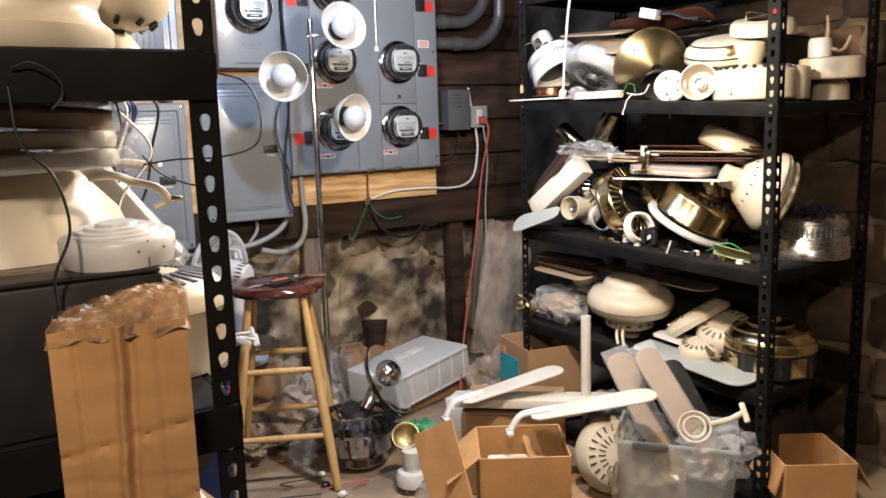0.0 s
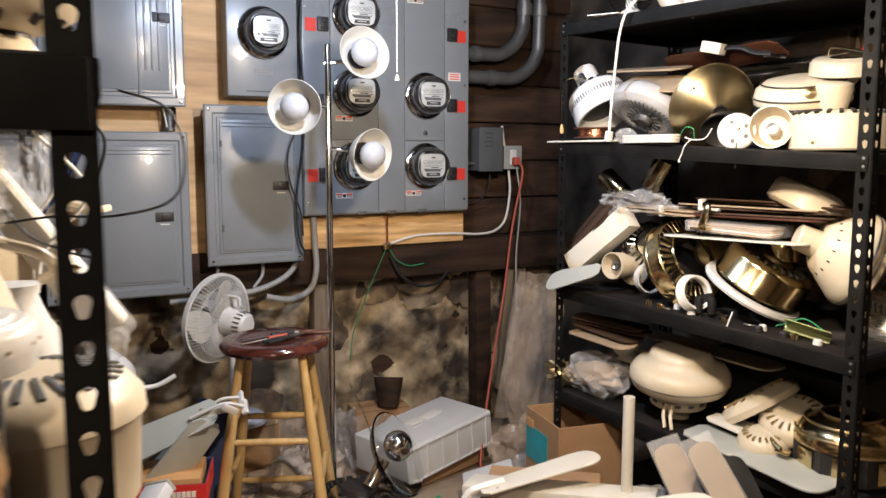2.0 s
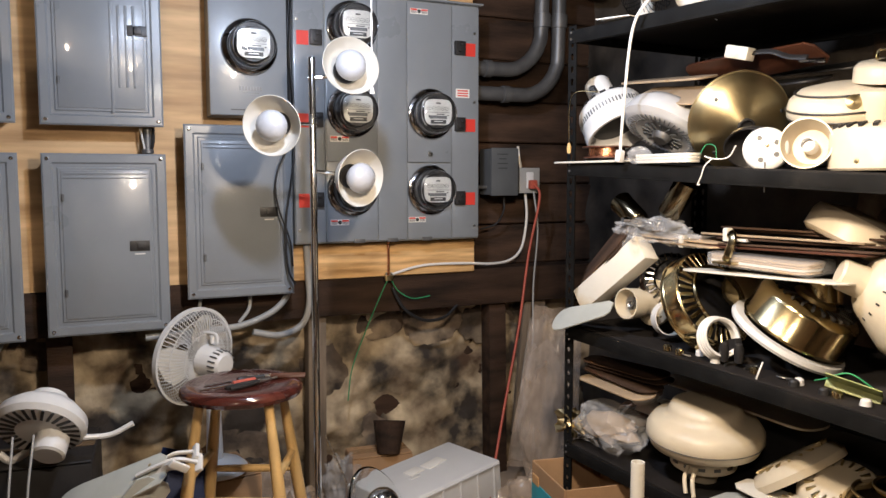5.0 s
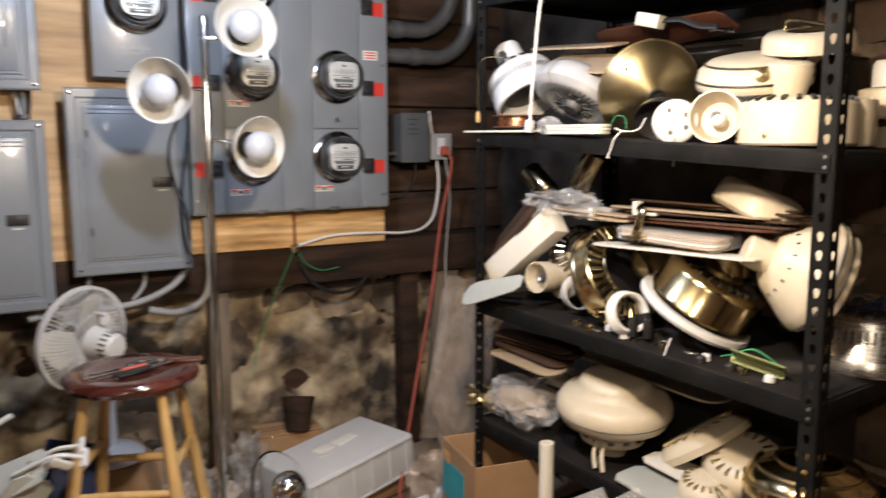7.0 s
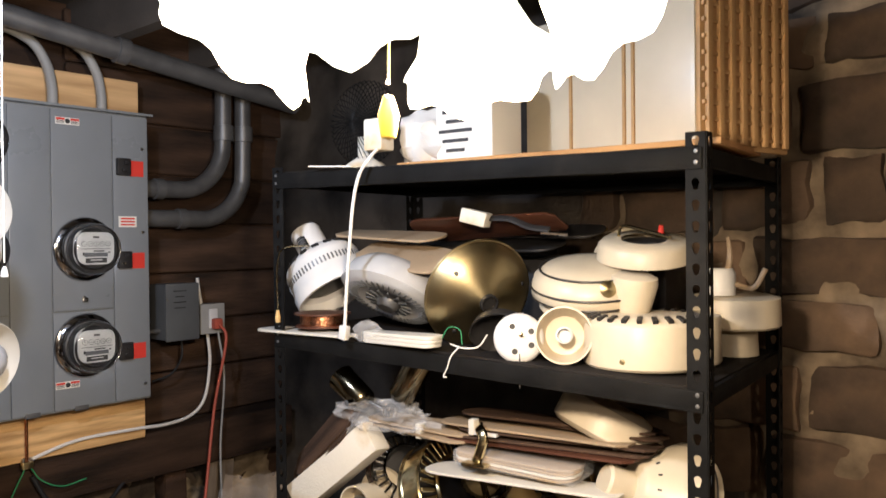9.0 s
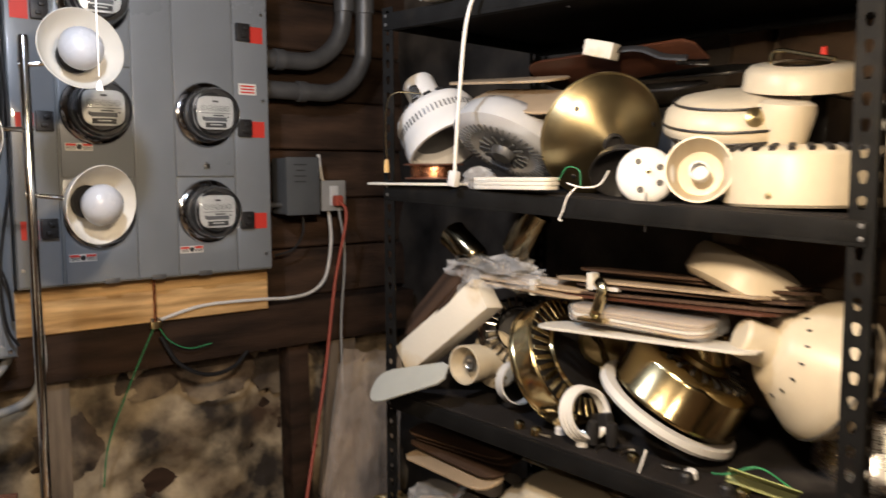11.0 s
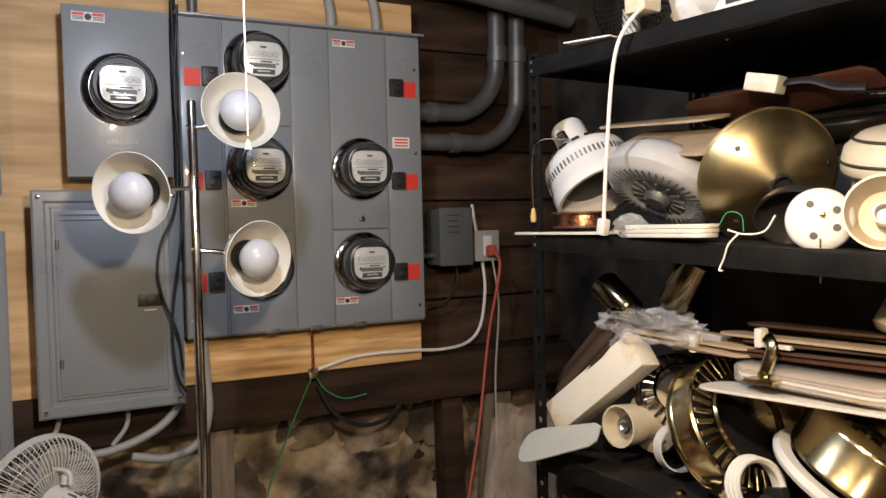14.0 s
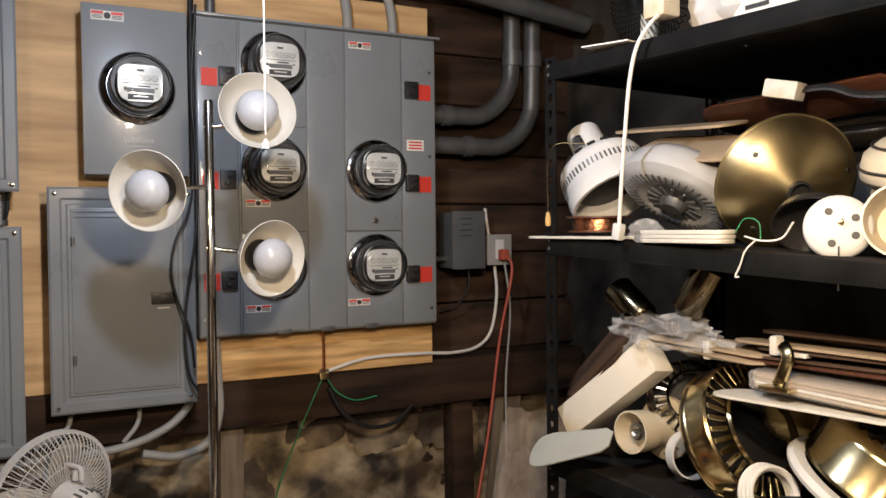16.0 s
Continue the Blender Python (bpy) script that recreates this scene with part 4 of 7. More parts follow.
# ---- desk fan behind the stool ----
def desk_fan():
    t = thing("desk_fan", "white plastic desk fan seen from behind", "fan", pose(1.045, 3.60, 0.012))
    m = aim((0.0, 0.0, 0.70), (-0.55, 0.80, 0.10))
    bm = B()
    for k in range(72):
        a = 2 * math.pi * k / 72
        tube(bm, [(r * math.cos(a), r * math.sin(a), z) for r, z in ((0.03, -0.045), (0.09, -0.05), (0.14, -0.035), (0.165, -0.005), (0.165, 0.01))], 0.0016, 4, 2)
    for r, z in ((0.09, -0.05), (0.14, -0.035)):
        tube(bm, ring_pts(r, 40, z), 0.0015, 4, 1)
    head = part("rear_grille", bm, M_white, t, "white wire rear grille", m=m)
    bm = B()
    for k in range(72):
        a = 2 * math.pi * k / 72
        tube(bm, [(r * math.cos(a), r * math.sin(a), z) for r, z in ((0.165, 0.01), (0.14, 0.045), (0.08, 0.062), (0.03, 0.066))], 0.0013, 4, 2)
    part("front_grille", bm, M_white, t, "white wire front grille", m=m)
    part("rim", lathe(B(), [(0.163, -0.006), (0.172, -0.006), (0.172, 0.012), (0.163, 0.012)], 48, cap=False), M_white, t, m=m)
    for k in range(3):
        bm = B()
        prism(bm, [(0.02, -0.02), (0.05, -0.065), (0.10, -0.085), (0.135, -0.06), (0.150, -0.01), (0.145, 0.04), (0.09, 0.045), (0.02, 0.02)], 0.003)
        part("fan_vane", bm, M_bladew, head, "white plastic fan vane", m=pose(0, 0, 0.012, 0, 0, 120 * k) @ pose(0, 0, 0, 22, 0, 0))
    mot = part("motor_housing", lathe(B(), [(0, -0.15), (0.035, -0.148), (0.046, -0.135), (0.05, -0.10), (0.055, -0.055), (0.04, -0.045)], 28, cap=False), M_white, t, "white motor housing", m=m)
    part("vent_band", vents(0.047, -0.125, 18, 0.005, 0.028, d=0.006), M_galv, mot)
    part("knob", lathe(B(), [(0, 0), (0.008, 0), (0.007, 0.022), (0, 0.024)], 10), M_white, t, m=pose(0.05, -0.07, 0.755))
    part("handle", tube(B(), [(0.01, -0.02, 0.755), (0.02, -0.03, 0.785), (0.06, -0.075, 0.785), (0.065, -0.085, 0.755)], 0.006, 8), M_white, t)
    part("column", lathe(B(), [(0.03, 0.33), (0.026, 0.45), (0.022, 0.65), (0, 0.66)], 20), M_white, t, m=pose(0.05, -0.06, 0))
    part("base", lathe(B(), [(0, 0.305), (0.11, 0.305), (0.11, 0.318), (0.09, 0.335), (0.03, 0.35), (0, 0.35)], 32), M_white, t, m=pose(0.05, -0.06, 0))


desk_fan()


def carton(w, d, h, m, material, label, flaps=(0, 0, 0, 0), th=0.005, inner=None, name="carton"):
    """An open carton: bottom, four walls, and flaps with their opening angles (front, back, left, right; None: no flap)."""
    t = thing(name, label, "carton", m)
    part("bottom", box(B(), (w, d, th), (0, 0, th / 2)), material, t, smooth=0)
    part("front_wall", box(B(), (w, th, h), (0, -d / 2, h / 2), bevel=0.001, seg=1), material, t, smooth=0)
    part("back_wall", box(B(), (w, th, h), (0, d / 2, h / 2), bevel=0.001, seg=1), material, t, smooth=0)
    part("side_wall", box(B(), (th, d - th, h), (-w / 2, 0, h / 2), bevel=0.001, seg=1), material, t, smooth=0)
    part("side_wall", box(B(), (th, d - th, h), (w / 2, 0, h / 2), bevel=0.001, seg=1), material, t, smooth=0)
    for (a, x, y, fw, fd, rz) in ((flaps[0], 0, -d / 2, w, d * 0.48, 0), (flaps[1], 0, d / 2, w, d * 0.48, 180), (flaps[2], -w / 2, 0, d, w * 0.48, 270), (flaps[3], w / 2, 0, d, w * 0.48, 90)):
        if a is not None:
            part("flap", box(B(), (fw - 0.006, fd, th * 0.8), (0, -fd / 2, 0), bevel=0.001, seg=1), material, t, smooth=0, m=pose(x, y, h, 0, 0, rz) @ pose(0, 0, 0, -a, 0, 0))
    return t


def closed_carton(name, size, material, m, label):
    """A shut carton: body, two top flaps that meet, and a strip of tape."""
    w, d, h = size
    t = thing(name, label, "carton", m)
    bm = box(B(), (w, d, h - 0.008), (0, 0, -0.004), bevel=0.005)
    part("body", bm, material, t)
    for s in (-1, 1):
        part("flap", box(B(), (w - 0.004, d / 2 - 0.003, 0.006), bevel=0.002, seg=1), material, t, m=pose(0, s * d / 4, h / 2 - 0.004, s * 0.8, 0, 0))
    part("tape", box(B(), (w - 0.01, 0.045, 0.001)), M_tape, t, "strip of brown tape", m=pose(0, 0, h / 2 + 0.0005))
    return t


# crate and boxes that carry the fan and the motor
closed_carton("worn_carton", (0.34, 0.26, 0.303), M_carddk, pose(1.06, 3.60, 0.151, 0, 0, 8), "worn dark carton under the desk fan")
closed_carton("worn_carton", (0.40, 0.34, 0.52), M_black, pose(0.52, 3.40, 0.26, 0, 0, -6), "black carton below the white motor")
t = thing("fan_motor", "white ceiling fan motor lying upside down", "fan motor", aim((0.578, 3.22, 0.645), (0.25, 0.72, 0.62)))
part("body", lathe(B(), [(0, 0.085), (0.05, 0.085), (0.055, 0.06), (0.09, 0.045), (0.118, 0.015), (0.122, -0.015), (0.11, -0.03), (0, -0.03)], 40), M_white, t, smooth=45)
part("vent_band", vents(0.085, -0.030, 26, 0.008, 0.006, d=0.045), M_black, t)
part("switch_cup", lathe(B(), [(0.045, -0.03), (0.045, -0.085), (0.038, -0.09), (0, -0.09)], 24), M_white, t, m=pose(-0.03, -0.03, 0))
part("arm", tube(B(), [(-0.10, -0.05, -0.02), (-0.17, -0.07, 0.0), (-0.23, -0.06, 0.03)], 0.008, 8), M_white, t)
part("arm", tube(B(), [(0.05, -0.09, -0.03), (0.10, -0.11, -0.05), (0.13, -0.09, -0.04)], 0.011, 8), M_white, t)
for k in range(3):
    run("lamp_cable", [(0.46 + 0.05 * k, 3.13, 0.64), (0.45 + 0.045 * k, 3.06, 0.45), (0.44 + 0.06 * k, 3.02, 0.22), (0.40 + 0.08 * k, 2.98, 0.02)], 0.0034, M_cableg, "grey cable hanging from the motor", "cable")

# red and navy carton full of blades
t = carton(0.27, 0.20, 0.40, pose(0.72, 2.95, 0, 0, 0, -18), M_navy, "navy and red printed carton holding fan blades", (None, None, -60, None))
part("red_band", box(B(), (0.273, 0.003, 0.06), (0, -0.1035, 0.37)), M_redbox, t, "red printed band", smooth=0)
part("red_band", box(B(), (0.003, 0.20, 0.06), (0.1375, 0, 0.37)), M_redbox, t, smooth=0)
for k in range(9):
    bar("logo_bar", 0.011, 0.018, M_paper, t, -0.005 + 0.0135 * k, -0.1058, 0.372, 0.0015)
bar("print_line", 0.05, 0.008, M_paper, t, -0.08, -0.1035, 0.315, 0.002)
bar("print_line", 0.05, 0.006, M_paper, t, 0.05, -0.1035, 0.32, 0.002)
part("printed_wheel", lathe(B(), [(0, 0), (0.06, 0), (0.06, 0.002), (0, 0.002)], 28), M_black, t, m=pose(0.02, -0.102, 0.24, 90, 0, 0))
part("inner_sleeve", box(B(), (0.24, 0.17, 0.10), (0, 0, 0.36), bevel=0.003), M_card, t, "tan cardboard insert")


def blade_with_arm(m, material, label, L=0.42, w=0.13, arm=M_white):
    t = thing("fan_blade", label, "fan blade", m, "loose fan blades")
    part("blade", prism(B(), paddle(L, w * 0.8, w), 0.006, bevel=0.002), material, t)
    part("bracket", tube(B(), [(0.06, 0, 0.012), (0.0, 0, 0.014), (-0.05, 0.0, 0.008), (-0.085, 0, -0.03)], 0.011, 8, 6, flat=0.55), arm, t, "moulded blade bracket")
    part("foot", box(B(), (0.02, 0.055, 0.012), bevel=0.004), arm, t, m=pose(-0.088, 0, -0.036))
    for s in (-1, 0, 1):
        part("screw", lathe(B(), [(0, 0), (0.005, 0), (0, 0.003)], 8), M_antbrass, t, m=pose(0.03, 0.025 * s, 0.006))
    return t


def lay(a, b, roll=0.0):
    """Pose with its x axis from a to b, rolled about it."""
    a, b = Vector(a), Vector(b)
    x = (b - a).normalized()
    y = Vector((0, 0, 1)).cross(x).normalized()
    z = x.cross(y)
    return Matrix(((x.x, y.x, z.x, a.x), (x.y, y.y, z.y, a.y), (x.z, y.z, z.z, a.z), (0, 0, 0, 1))) @ pose(0, 0, 0, roll, 0, 0)


blade_with_arm(lay((0.86, 2.90, 0.575), (0.58, 3.02, 0.44), -32), M_bladeg, "grey fan blade with white brackets in the carton", 0.30)
blade_with_arm(lay((0.84, 2.88, 0.54), (0.66, 2.93, 0.30), 60), M_bladeg, "grey fan blade standing in the carton", 0.34)
blade_with_arm(lay((0.87, 2.94, 0.56), (0.70, 3.05, 0.34), -30), M_bladeg, "grey fan blade leaning in the carton", 0.34)
tagged(part("blue_panel", box(B(), (0.16, 0.01, 0.50), bevel=0.002), M_navy, m=pose(0.90, 3.20, 0.26, -14, 18, 0)), "dull blue panel leaning behind the carton", "panel")
t = thing("lamp_channel", "long pale lavender metal lamp channel lying tilted", "lamp channel", lay((0.62, 2.62, 0.42), (0.40, 2.35, 0.25), 20))
part("channel", box(B(), (0.60, 0.075, 0.035), (0.2, 0, 0), bevel=0.005), M_plasticw, t)
part("end_cap", box(B(), (0.008, 0.08, 0.04), (-0.10, 0, 0), bevel=0.003), M_bladeg, t)
closed_carton("worn_carton", (0.45, 0.40, 0.26), M_carddk, pose(0.42, 2.60, 0.13, 0, 0, 10), "dark low carton on the floor")

# ---- white ribbed case by the wall ----
t = thing("white_case", "white moulded plastic case with ribbed sides", "plastic case", pose(1.868, 3.476, 0.135, 0, -5, 17))
part("shell", box(B(), (0.52, 0.30, 0.155), bevel=0.012, seg=3), M_plasticw, t)
for k in range(6):
    part("rib", box(B(), (0.008, 0.006, 0.135), bevel=0.002), M_plasticw, t, m=pose(-0.22 + 0.088 * k, -0.152, 0))
for z in (-0.068, 0.066):
    part("rib", box(B(), (0.50, 0.006, 0.008), bevel=0.002), M_plasticw, t, m=pose(0, -0.152, z))
for x, w in ((-0.03, 0.07), (0.07, 0.10)):
    part("moulded_pad", box(B(), (w, 0.05, 0.008), bevel=0.003), M_paper, t, m=pose(x, 0.03, 0.078, 0, 0, 8), label="white printed pad")
part("moulded_pad", box(B(), (0.05, 0.02, 0.007), bevel=0.003), M_white, t, m=pose(-0.06, -0.01, 0.078))
tagged(part("case_prop", box(B(), (0.40, 0.20, 0.06), bevel=0.01), M_carddk, m=pose(1.92, 3.47, 0.03, 0, 0, 17)), "flattened dark carton under the case", "carton")
# grey plastic cup leaning by the stones
turned_cup = thing("brown_pot", "dark brown plastic pot leaning on the stones", "pot", pose(1.80, 3.70, 0.22, -14, 8, 0))
part("body", lathe(B(), [(0, 0.0), (0.045, 0.0), (0.066, 0.13), (0.060, 0.13), (0.042, 0.01), (0, 0.01)], 28), M_darkwood, turned_cup)
closed_carton("worn_carton", (0.25, 0.14, 0.22), M_carddk, pose(1.78, 3.76, 0.11, 0, 0, -5), "small dark carton against the stones")

# ---- chrome motor and glass on the floor ----
t = thing("chrome_motor", "chrome ceiling fan motor standing on the floor", "fan motor", pose(1.36, 2.98, 0.0) @ Matrix.Diagonal((1.36, 1.36, 1.30, 1)))
part("body", lathe(B(), [(0, 0.004), (0.07, 0.004), (0.085, 0.02), (0.08, 0.04), (0.098, 0.055), (0.098, 0.11), (0.108, 0.114), (0.126, 0.122), (0.126, 0.129), (0.10, 0.146), (0.06, 0.158), (0, 0.158)], 44), M_darkchrome, t, smooth=45)
part("vent_band", vents(0.098, 0.148, 26, 0.009, 0.012, d=0.035, slope=20), M_black, t)
part("hub", lathe(B(), [(0, 0.155), (0.05, 0.155), (0.045, 0.17), (0, 0.172)], 24), M_black, t)
t = thing("lamp_joint", "chrome lamp joint with a glass dish and a chrome ball", "lamp part", pose(1.405, 2.95, 0.035) @ Matrix.Diagonal((1.1, 1.1, 1.1, 1)))
part("joint", tube(B(), [(-0.02, 0.0, 0.168), (0.005, 0.005, 0.20), (0.03, 0.01, 0.24)], 0.022, 12), M_chrome, t)
part("glass_dish", lathe(B(), [(0, 0.0), (0.05, 0.004), (0.085, 0.018), (0.100, 0.035), (0.096, 0.037), (0.08, 0.022), (0.05, 0.010), (0, 0.006)], 40), M_glass, t, "clear glass dish", m=aim((0.03, -0.01, 0.25), (0.60, -0.62, 0.48)) @ Matrix.Diagonal((1.35, 1.35, 1.35, 1)))
part("ball", lathe(B(), [(0.05 * math.sin(math.pi * k / 14), -0.05 * math.cos(math.pi * k / 14)) for k in range(15)], 28, cap=False), M_chrome, t, "chrome ball", m=pose(0.095, 0.045, 0.262))
part("rod", tube(B(), [(-0.02, -0.02, 0.34), (-0.05, -0.02, 0.42), (-0.08, 0.0, 0.50)], 0.002, 6), M_steel, t)
t = thing("socket_base", "white lamp socket base with a brass cup", "lamp base", pose(1.425, 2.66, 0.02))
part("base", lathe(B(), [(0, 0), (0.062, 0), (0.064, 0.03), (0.055, 0.048), (0.03, 0.05), (0.03, 0.075), (0, 0.075)], 28), M_white, t)
part("cup", lathe(B(), [(0.0, 0.07), (0.034, 0.072), (0.037, 0.125), (0, 0.127)], 24), M_white, t)
part("brass_cup", lathe(B(), [(0, -0.045), (0.03, -0.04), (0.046, 0.0), (0.05, 0.04), (0.046, 0.04), (0.04, 0.0), (0, -0.035)], 26), M_antbrass, t, "dull brass cup", m=aim((0.015, 0.07, 0.14), (-0.4, -0.6, 0.6)))
tagged(part("small_cap", lathe(B(), [(0, 0), (0.03, 0), (0.032, 0.02), (0.02, 0.04), (0, 0.042)], 20), M_white, m=pose(1.30, 2.52, 0.0)), "small white plastic cap on the floor", "cap")
t = thing("wire_shade", "small clear ribbed glass shade on the floor", "glass shade", aim((1.40, 2.50, 0.05), (0.4, -0.6, 0.5)))
part("shade", lathe(B(), [(0.02, -0.05), (0.04, -0.03), (0.055, 0.02), (0.06, 0.05), (0.056, 0.05), (0.05, 0.02), (0.035, -0.03)], 24, cap=False), M_glass, t)

# ---- open carton, board and blades in the heap ----
t = carton(0.26, 0.24, 0.33, pose(1.50, 2.11, 0.02, 0, 0, -31), M_card, "open tan cardboard carton with packing", (None, -55, -40, None))
part("packing", box(B(), (0.17, 0.09, 0.05), (-0.02, -0.05, 0.27), bevel=0.015), M_bladew, t, "cream packing sleeve")
part("inner_card", box(B(), (0.12, 0.008, 0.12), bevel=0.002), M_card, t, "loose inner flap", m=pose(0.07, -0.01, 0.30, -35, 0, 25))
t = thing("long_flap", "long tan cardboard flap leaning beside the carton", "cardboard", lay((1.27, 2.24, 0.40), (1.25, 2.06, 0.12), 62))
part("sheet", box(B(), (0.33, 0.16, 0.005), (0.16, 0, 0), bevel=0.001, seg=1), M_card, t)
blade_with_arm(lay((1.535, 2.46, 0.365), (1.874, 2.38, 0.432), -5), M_bladew, "white fan blade with bracket on the heap", 0.36, 0.12)
blade_with_arm(lay((1.53, 2.07, 0.435), (1.835, 1.90, 0.485), -4), M_bladew, "white fan blade with bracket across the carton", 0.36, 0.13)
t = thing("white_board", "scuffed white board lying across the heap", "board", lay((1.56, 2.60, 0.325), (1.93, 2.18, 0.36), -4))
part("plank", box(B(), (0.56, 0.12, 0.030), (0.28, 0, 0), bevel=0.003), M_bladew, t)
part("wrap", crumple(B(), (0.06, 0.07, 0.03), sub=3, amp=0.4, freq=5, seed=11), M_film, t, "clear wrap on its end", m=pose(0.53, 0, 0))
closed_carton("worn_carton", (0.36, 0.30, 0.30), M_carddk, pose(1.78, 2.52, 0.15, 0, 0, -40), "worn carton under the white board")
tagged(part("white_block", box(B(), (0.20, 0.12, 0.13), bevel=0.01), M_plasticw, m=pose(1.93, 3.04, 0.07, 10, -18, -30)), "small white carton with red lettering bars", "carton")
tagged(part("green_rag", crumple(B(), (0.07, 0.05, 0.04), sub=3, amp=0.5, freq=5, seed=21), M_cableg2, m=pose(1.66, 3.02, 0.04)), "crumpled dark green rag on the floor", "rag")
# upright tube on a stand
t = thing("pedestal_pole", "white tube standing on a round brown base", "pole stand", pose(1.880, 2.250, 0))
part("tube", lathe(B(), [(0.0145, 0.33), (0.0165, 0.332), (0.0165, 0.648), (0.013, 0.648), (0.013, 0.34)], 20, cap=False), M_bladew, t, "white tube")
part("pole", lathe(B(), [(0, 0.06), (0.0125, 0.06), (0.0125, 0.34), (0, 0.34)], 16), M_galv, t)
part("base", lathe(B(), [(0, 0.0), (0.15, 0.0), (0.15, 0.02), (0.12, 0.045), (0.03, 0.06), (0, 0.065)], 36), M_carddk, t)
t = thing("vented_cover", "round cream vented fan cover on edge", "fan cover", aim((1.90, 2.12, 0.20), (-0.40, -0.75, 0.35)))
part("dish", lathe(B(), [(0, 0.02), (0.06, 0.02), (0.105, 0.01), (0.125, -0.012), (0.130, -0.05), (0.12, -0.05), (0, -0.02)], 40), M_cream, t)
for rr in (0.055, 0.088):
    part("vent_ring", vents(rr, 0.0165 if rr > 0.06 else 0.0200, 22, 0.004, 0.004, d=0.022), M_black, t)

# ---- cloudy bin with blades ----
def tote(m):
    t = thing("plastic_tote", "cloudy plastic tote full of fan blades", "storage tote", m)
    w, d, h = 0.34, 0.25, 0.37
    def loop(sx, sy, r=0.035):
        return [(cx * (sx / 2 - r) + r * math.cos(q), cy * (sy / 2 - r) + r * math.sin(q)) for cx, cy, q0 in ((1, 1, 0), (-1, 1, 90), (-1, -1, 180), (1, -1, 270)) for q in [radians(q0 + 90 * k / 4) for k in range(5)]]

    bm = B()
    rows = []
    for f, inset in ((0.0, 0.0), (0.25, 0.0), (0.5, 0.0), (0.75, 0.0), (1.0, 0.0), (1.0, 0.003), (0.5, 0.003), (0.02, 0.003)):
        rows.append([bm.verts.new((x, y, 0.004 + h * f)) for x, y in loop(w * (0.88 + 0.12 * f) - 2 * inset, d * (0.88 + 0.12 * f) - 2 * inset)])
    for p, q in zip(rows, rows[1:]):
        for i in range(20):
            bm.faces.new((p[i], p[(i + 1) % 20], q[(i + 1) % 20], q[i]))
    bm.faces.new(rows[0])
    bm.faces.new(rows[-1])
    part("bin", bm, M_bin, t, smooth=50)
    part("rim", tube(B(), [(-w / 2, -d / 2, h), (w / 2, -d / 2, h), (w / 2, d / 2, h), (-w / 2, d / 2, h), (-w / 2, -d / 2, h)], 0.007, 8, 1), M_bin, t)
    part("handle", box(B(), (0.10, 0.016, 0.022), bevel=0.005), M_galv, t, "grey clip handle", m=pose(-0.07, -d / 2 - 0.006, h - 0.004))
    return t


tote(pose(1.895, 1.86, 0.0, 0, 0, -50))
for a, b, mm, lab in (((1.905, 2.15, 0.56), (1.925, 1.89, 0.20), M_bladet, "tan fan blade in a clear bag standing in the tote"), ((1.915, 2.03, 0.58), (1.965, 1.77, 0.25), M_bladet, "tan fan blade in clear film standing in the tote"), ((2.03, 1.98, 0.45), (2.03, 1.76, 0.20), M_bladeg, "dark grey fan blade standing in the tote")):
    t = thing("fan_blade", lab, "fan blade", lay(b, a, -20), "loose fan blades")
    part("blade", prism(B(), paddle(0.42, 0.075, 0.092), 0.006, bevel=0.002), mm if mm is not M_bladeg else M_black, t)
    if mm is M_bladet:
        part("film", box(B(), (0.30, 0.097, 0.014), (0.29, 0, 0.003), bevel=0.006), M_film, t, "clear film end")
t = thing("blade_holder", "cream openwork blade bracket in the tote", "blade bracket", lay((1.90, 1.80, 0.40), (2.00, 1.72, 0.43), 50))
for r in (0.045, 0.030):
    part("ring", tube(B(), ring_pts(r, 22), 0.006, 6, 1, flat=0.6), M_cream, t)
part("arm", tube(B(), [(0.045, 0, 0), (0.10, 0, 0.008), (0.14, 0.01, 0.012)], 0.009, 8), M_cream, t)
part("foot", box(B(), (0.016, 0.06, 0.012), bevel=0.004), M_cream, t, m=pose(0.145, 0.01, 0.012))
tagged(part("plastic_wrap", crumple(B(), (0.11, 0.08, 0.07), sub=4, amp=0.5, freq=5, seed=31), M_film, m=pose(1.95, 1.76, 0.32)), "crumpled clear plastic in the tote", "plastic wrap")
tagged(part("plastic_wrap", crumple(B(), (0.10, 0.08, 0.10), sub=4, amp=0.5, freq=5, seed=33), M_filmd, m=pose(1.84, 1.93, 0.18)), "cloudy crumpled plastic in the tote", "plastic wrap")
carton(0.22, 0.24, 0.23, pose(2.37, 1.76, 0.0, 0, 0, -32), M_card, "open tan cardboard carton beside the rack", (None, None, -75, -60))
# printed blue carton under the rack
t = carton(0.26, 0.24, 0.30, RACK @ pose(0.10, 0.0, 0.115, 0, 0, -16), M_carddk, "teal printed carton under the rack", (None, -60, None, None))
part("teal_print", box(B(), (0.17, 0.003, 0.12), (-0.04, -0.1235, 0.18)), M_teal, t, "teal printed panel", smooth=0)
part("orange_print", box(B(), (0.05, 0.003, 0.03), (-0.09, -0.1255, 0.25)), M_card, t, "orange printed patch", smooth=0)
tagged(part("wire_heap", crumple(B(), (0.20, 0.13, 0.07), sub=4, amp=0.6, freq=6, seed=41), M_cableb, m=RACK @ pose(0.62, 0.16, 0.16)), "dark heap of cables on the lowest deck", "cable heap")
# added carton, black to stand in for the shade on the lowest deck
closed_carton("filler_carton", (0.34, 0.28, 0.20), M_black, RACK @ pose(0.85, 0.26, 0.20), "added black carton that darkens the lowest deck")

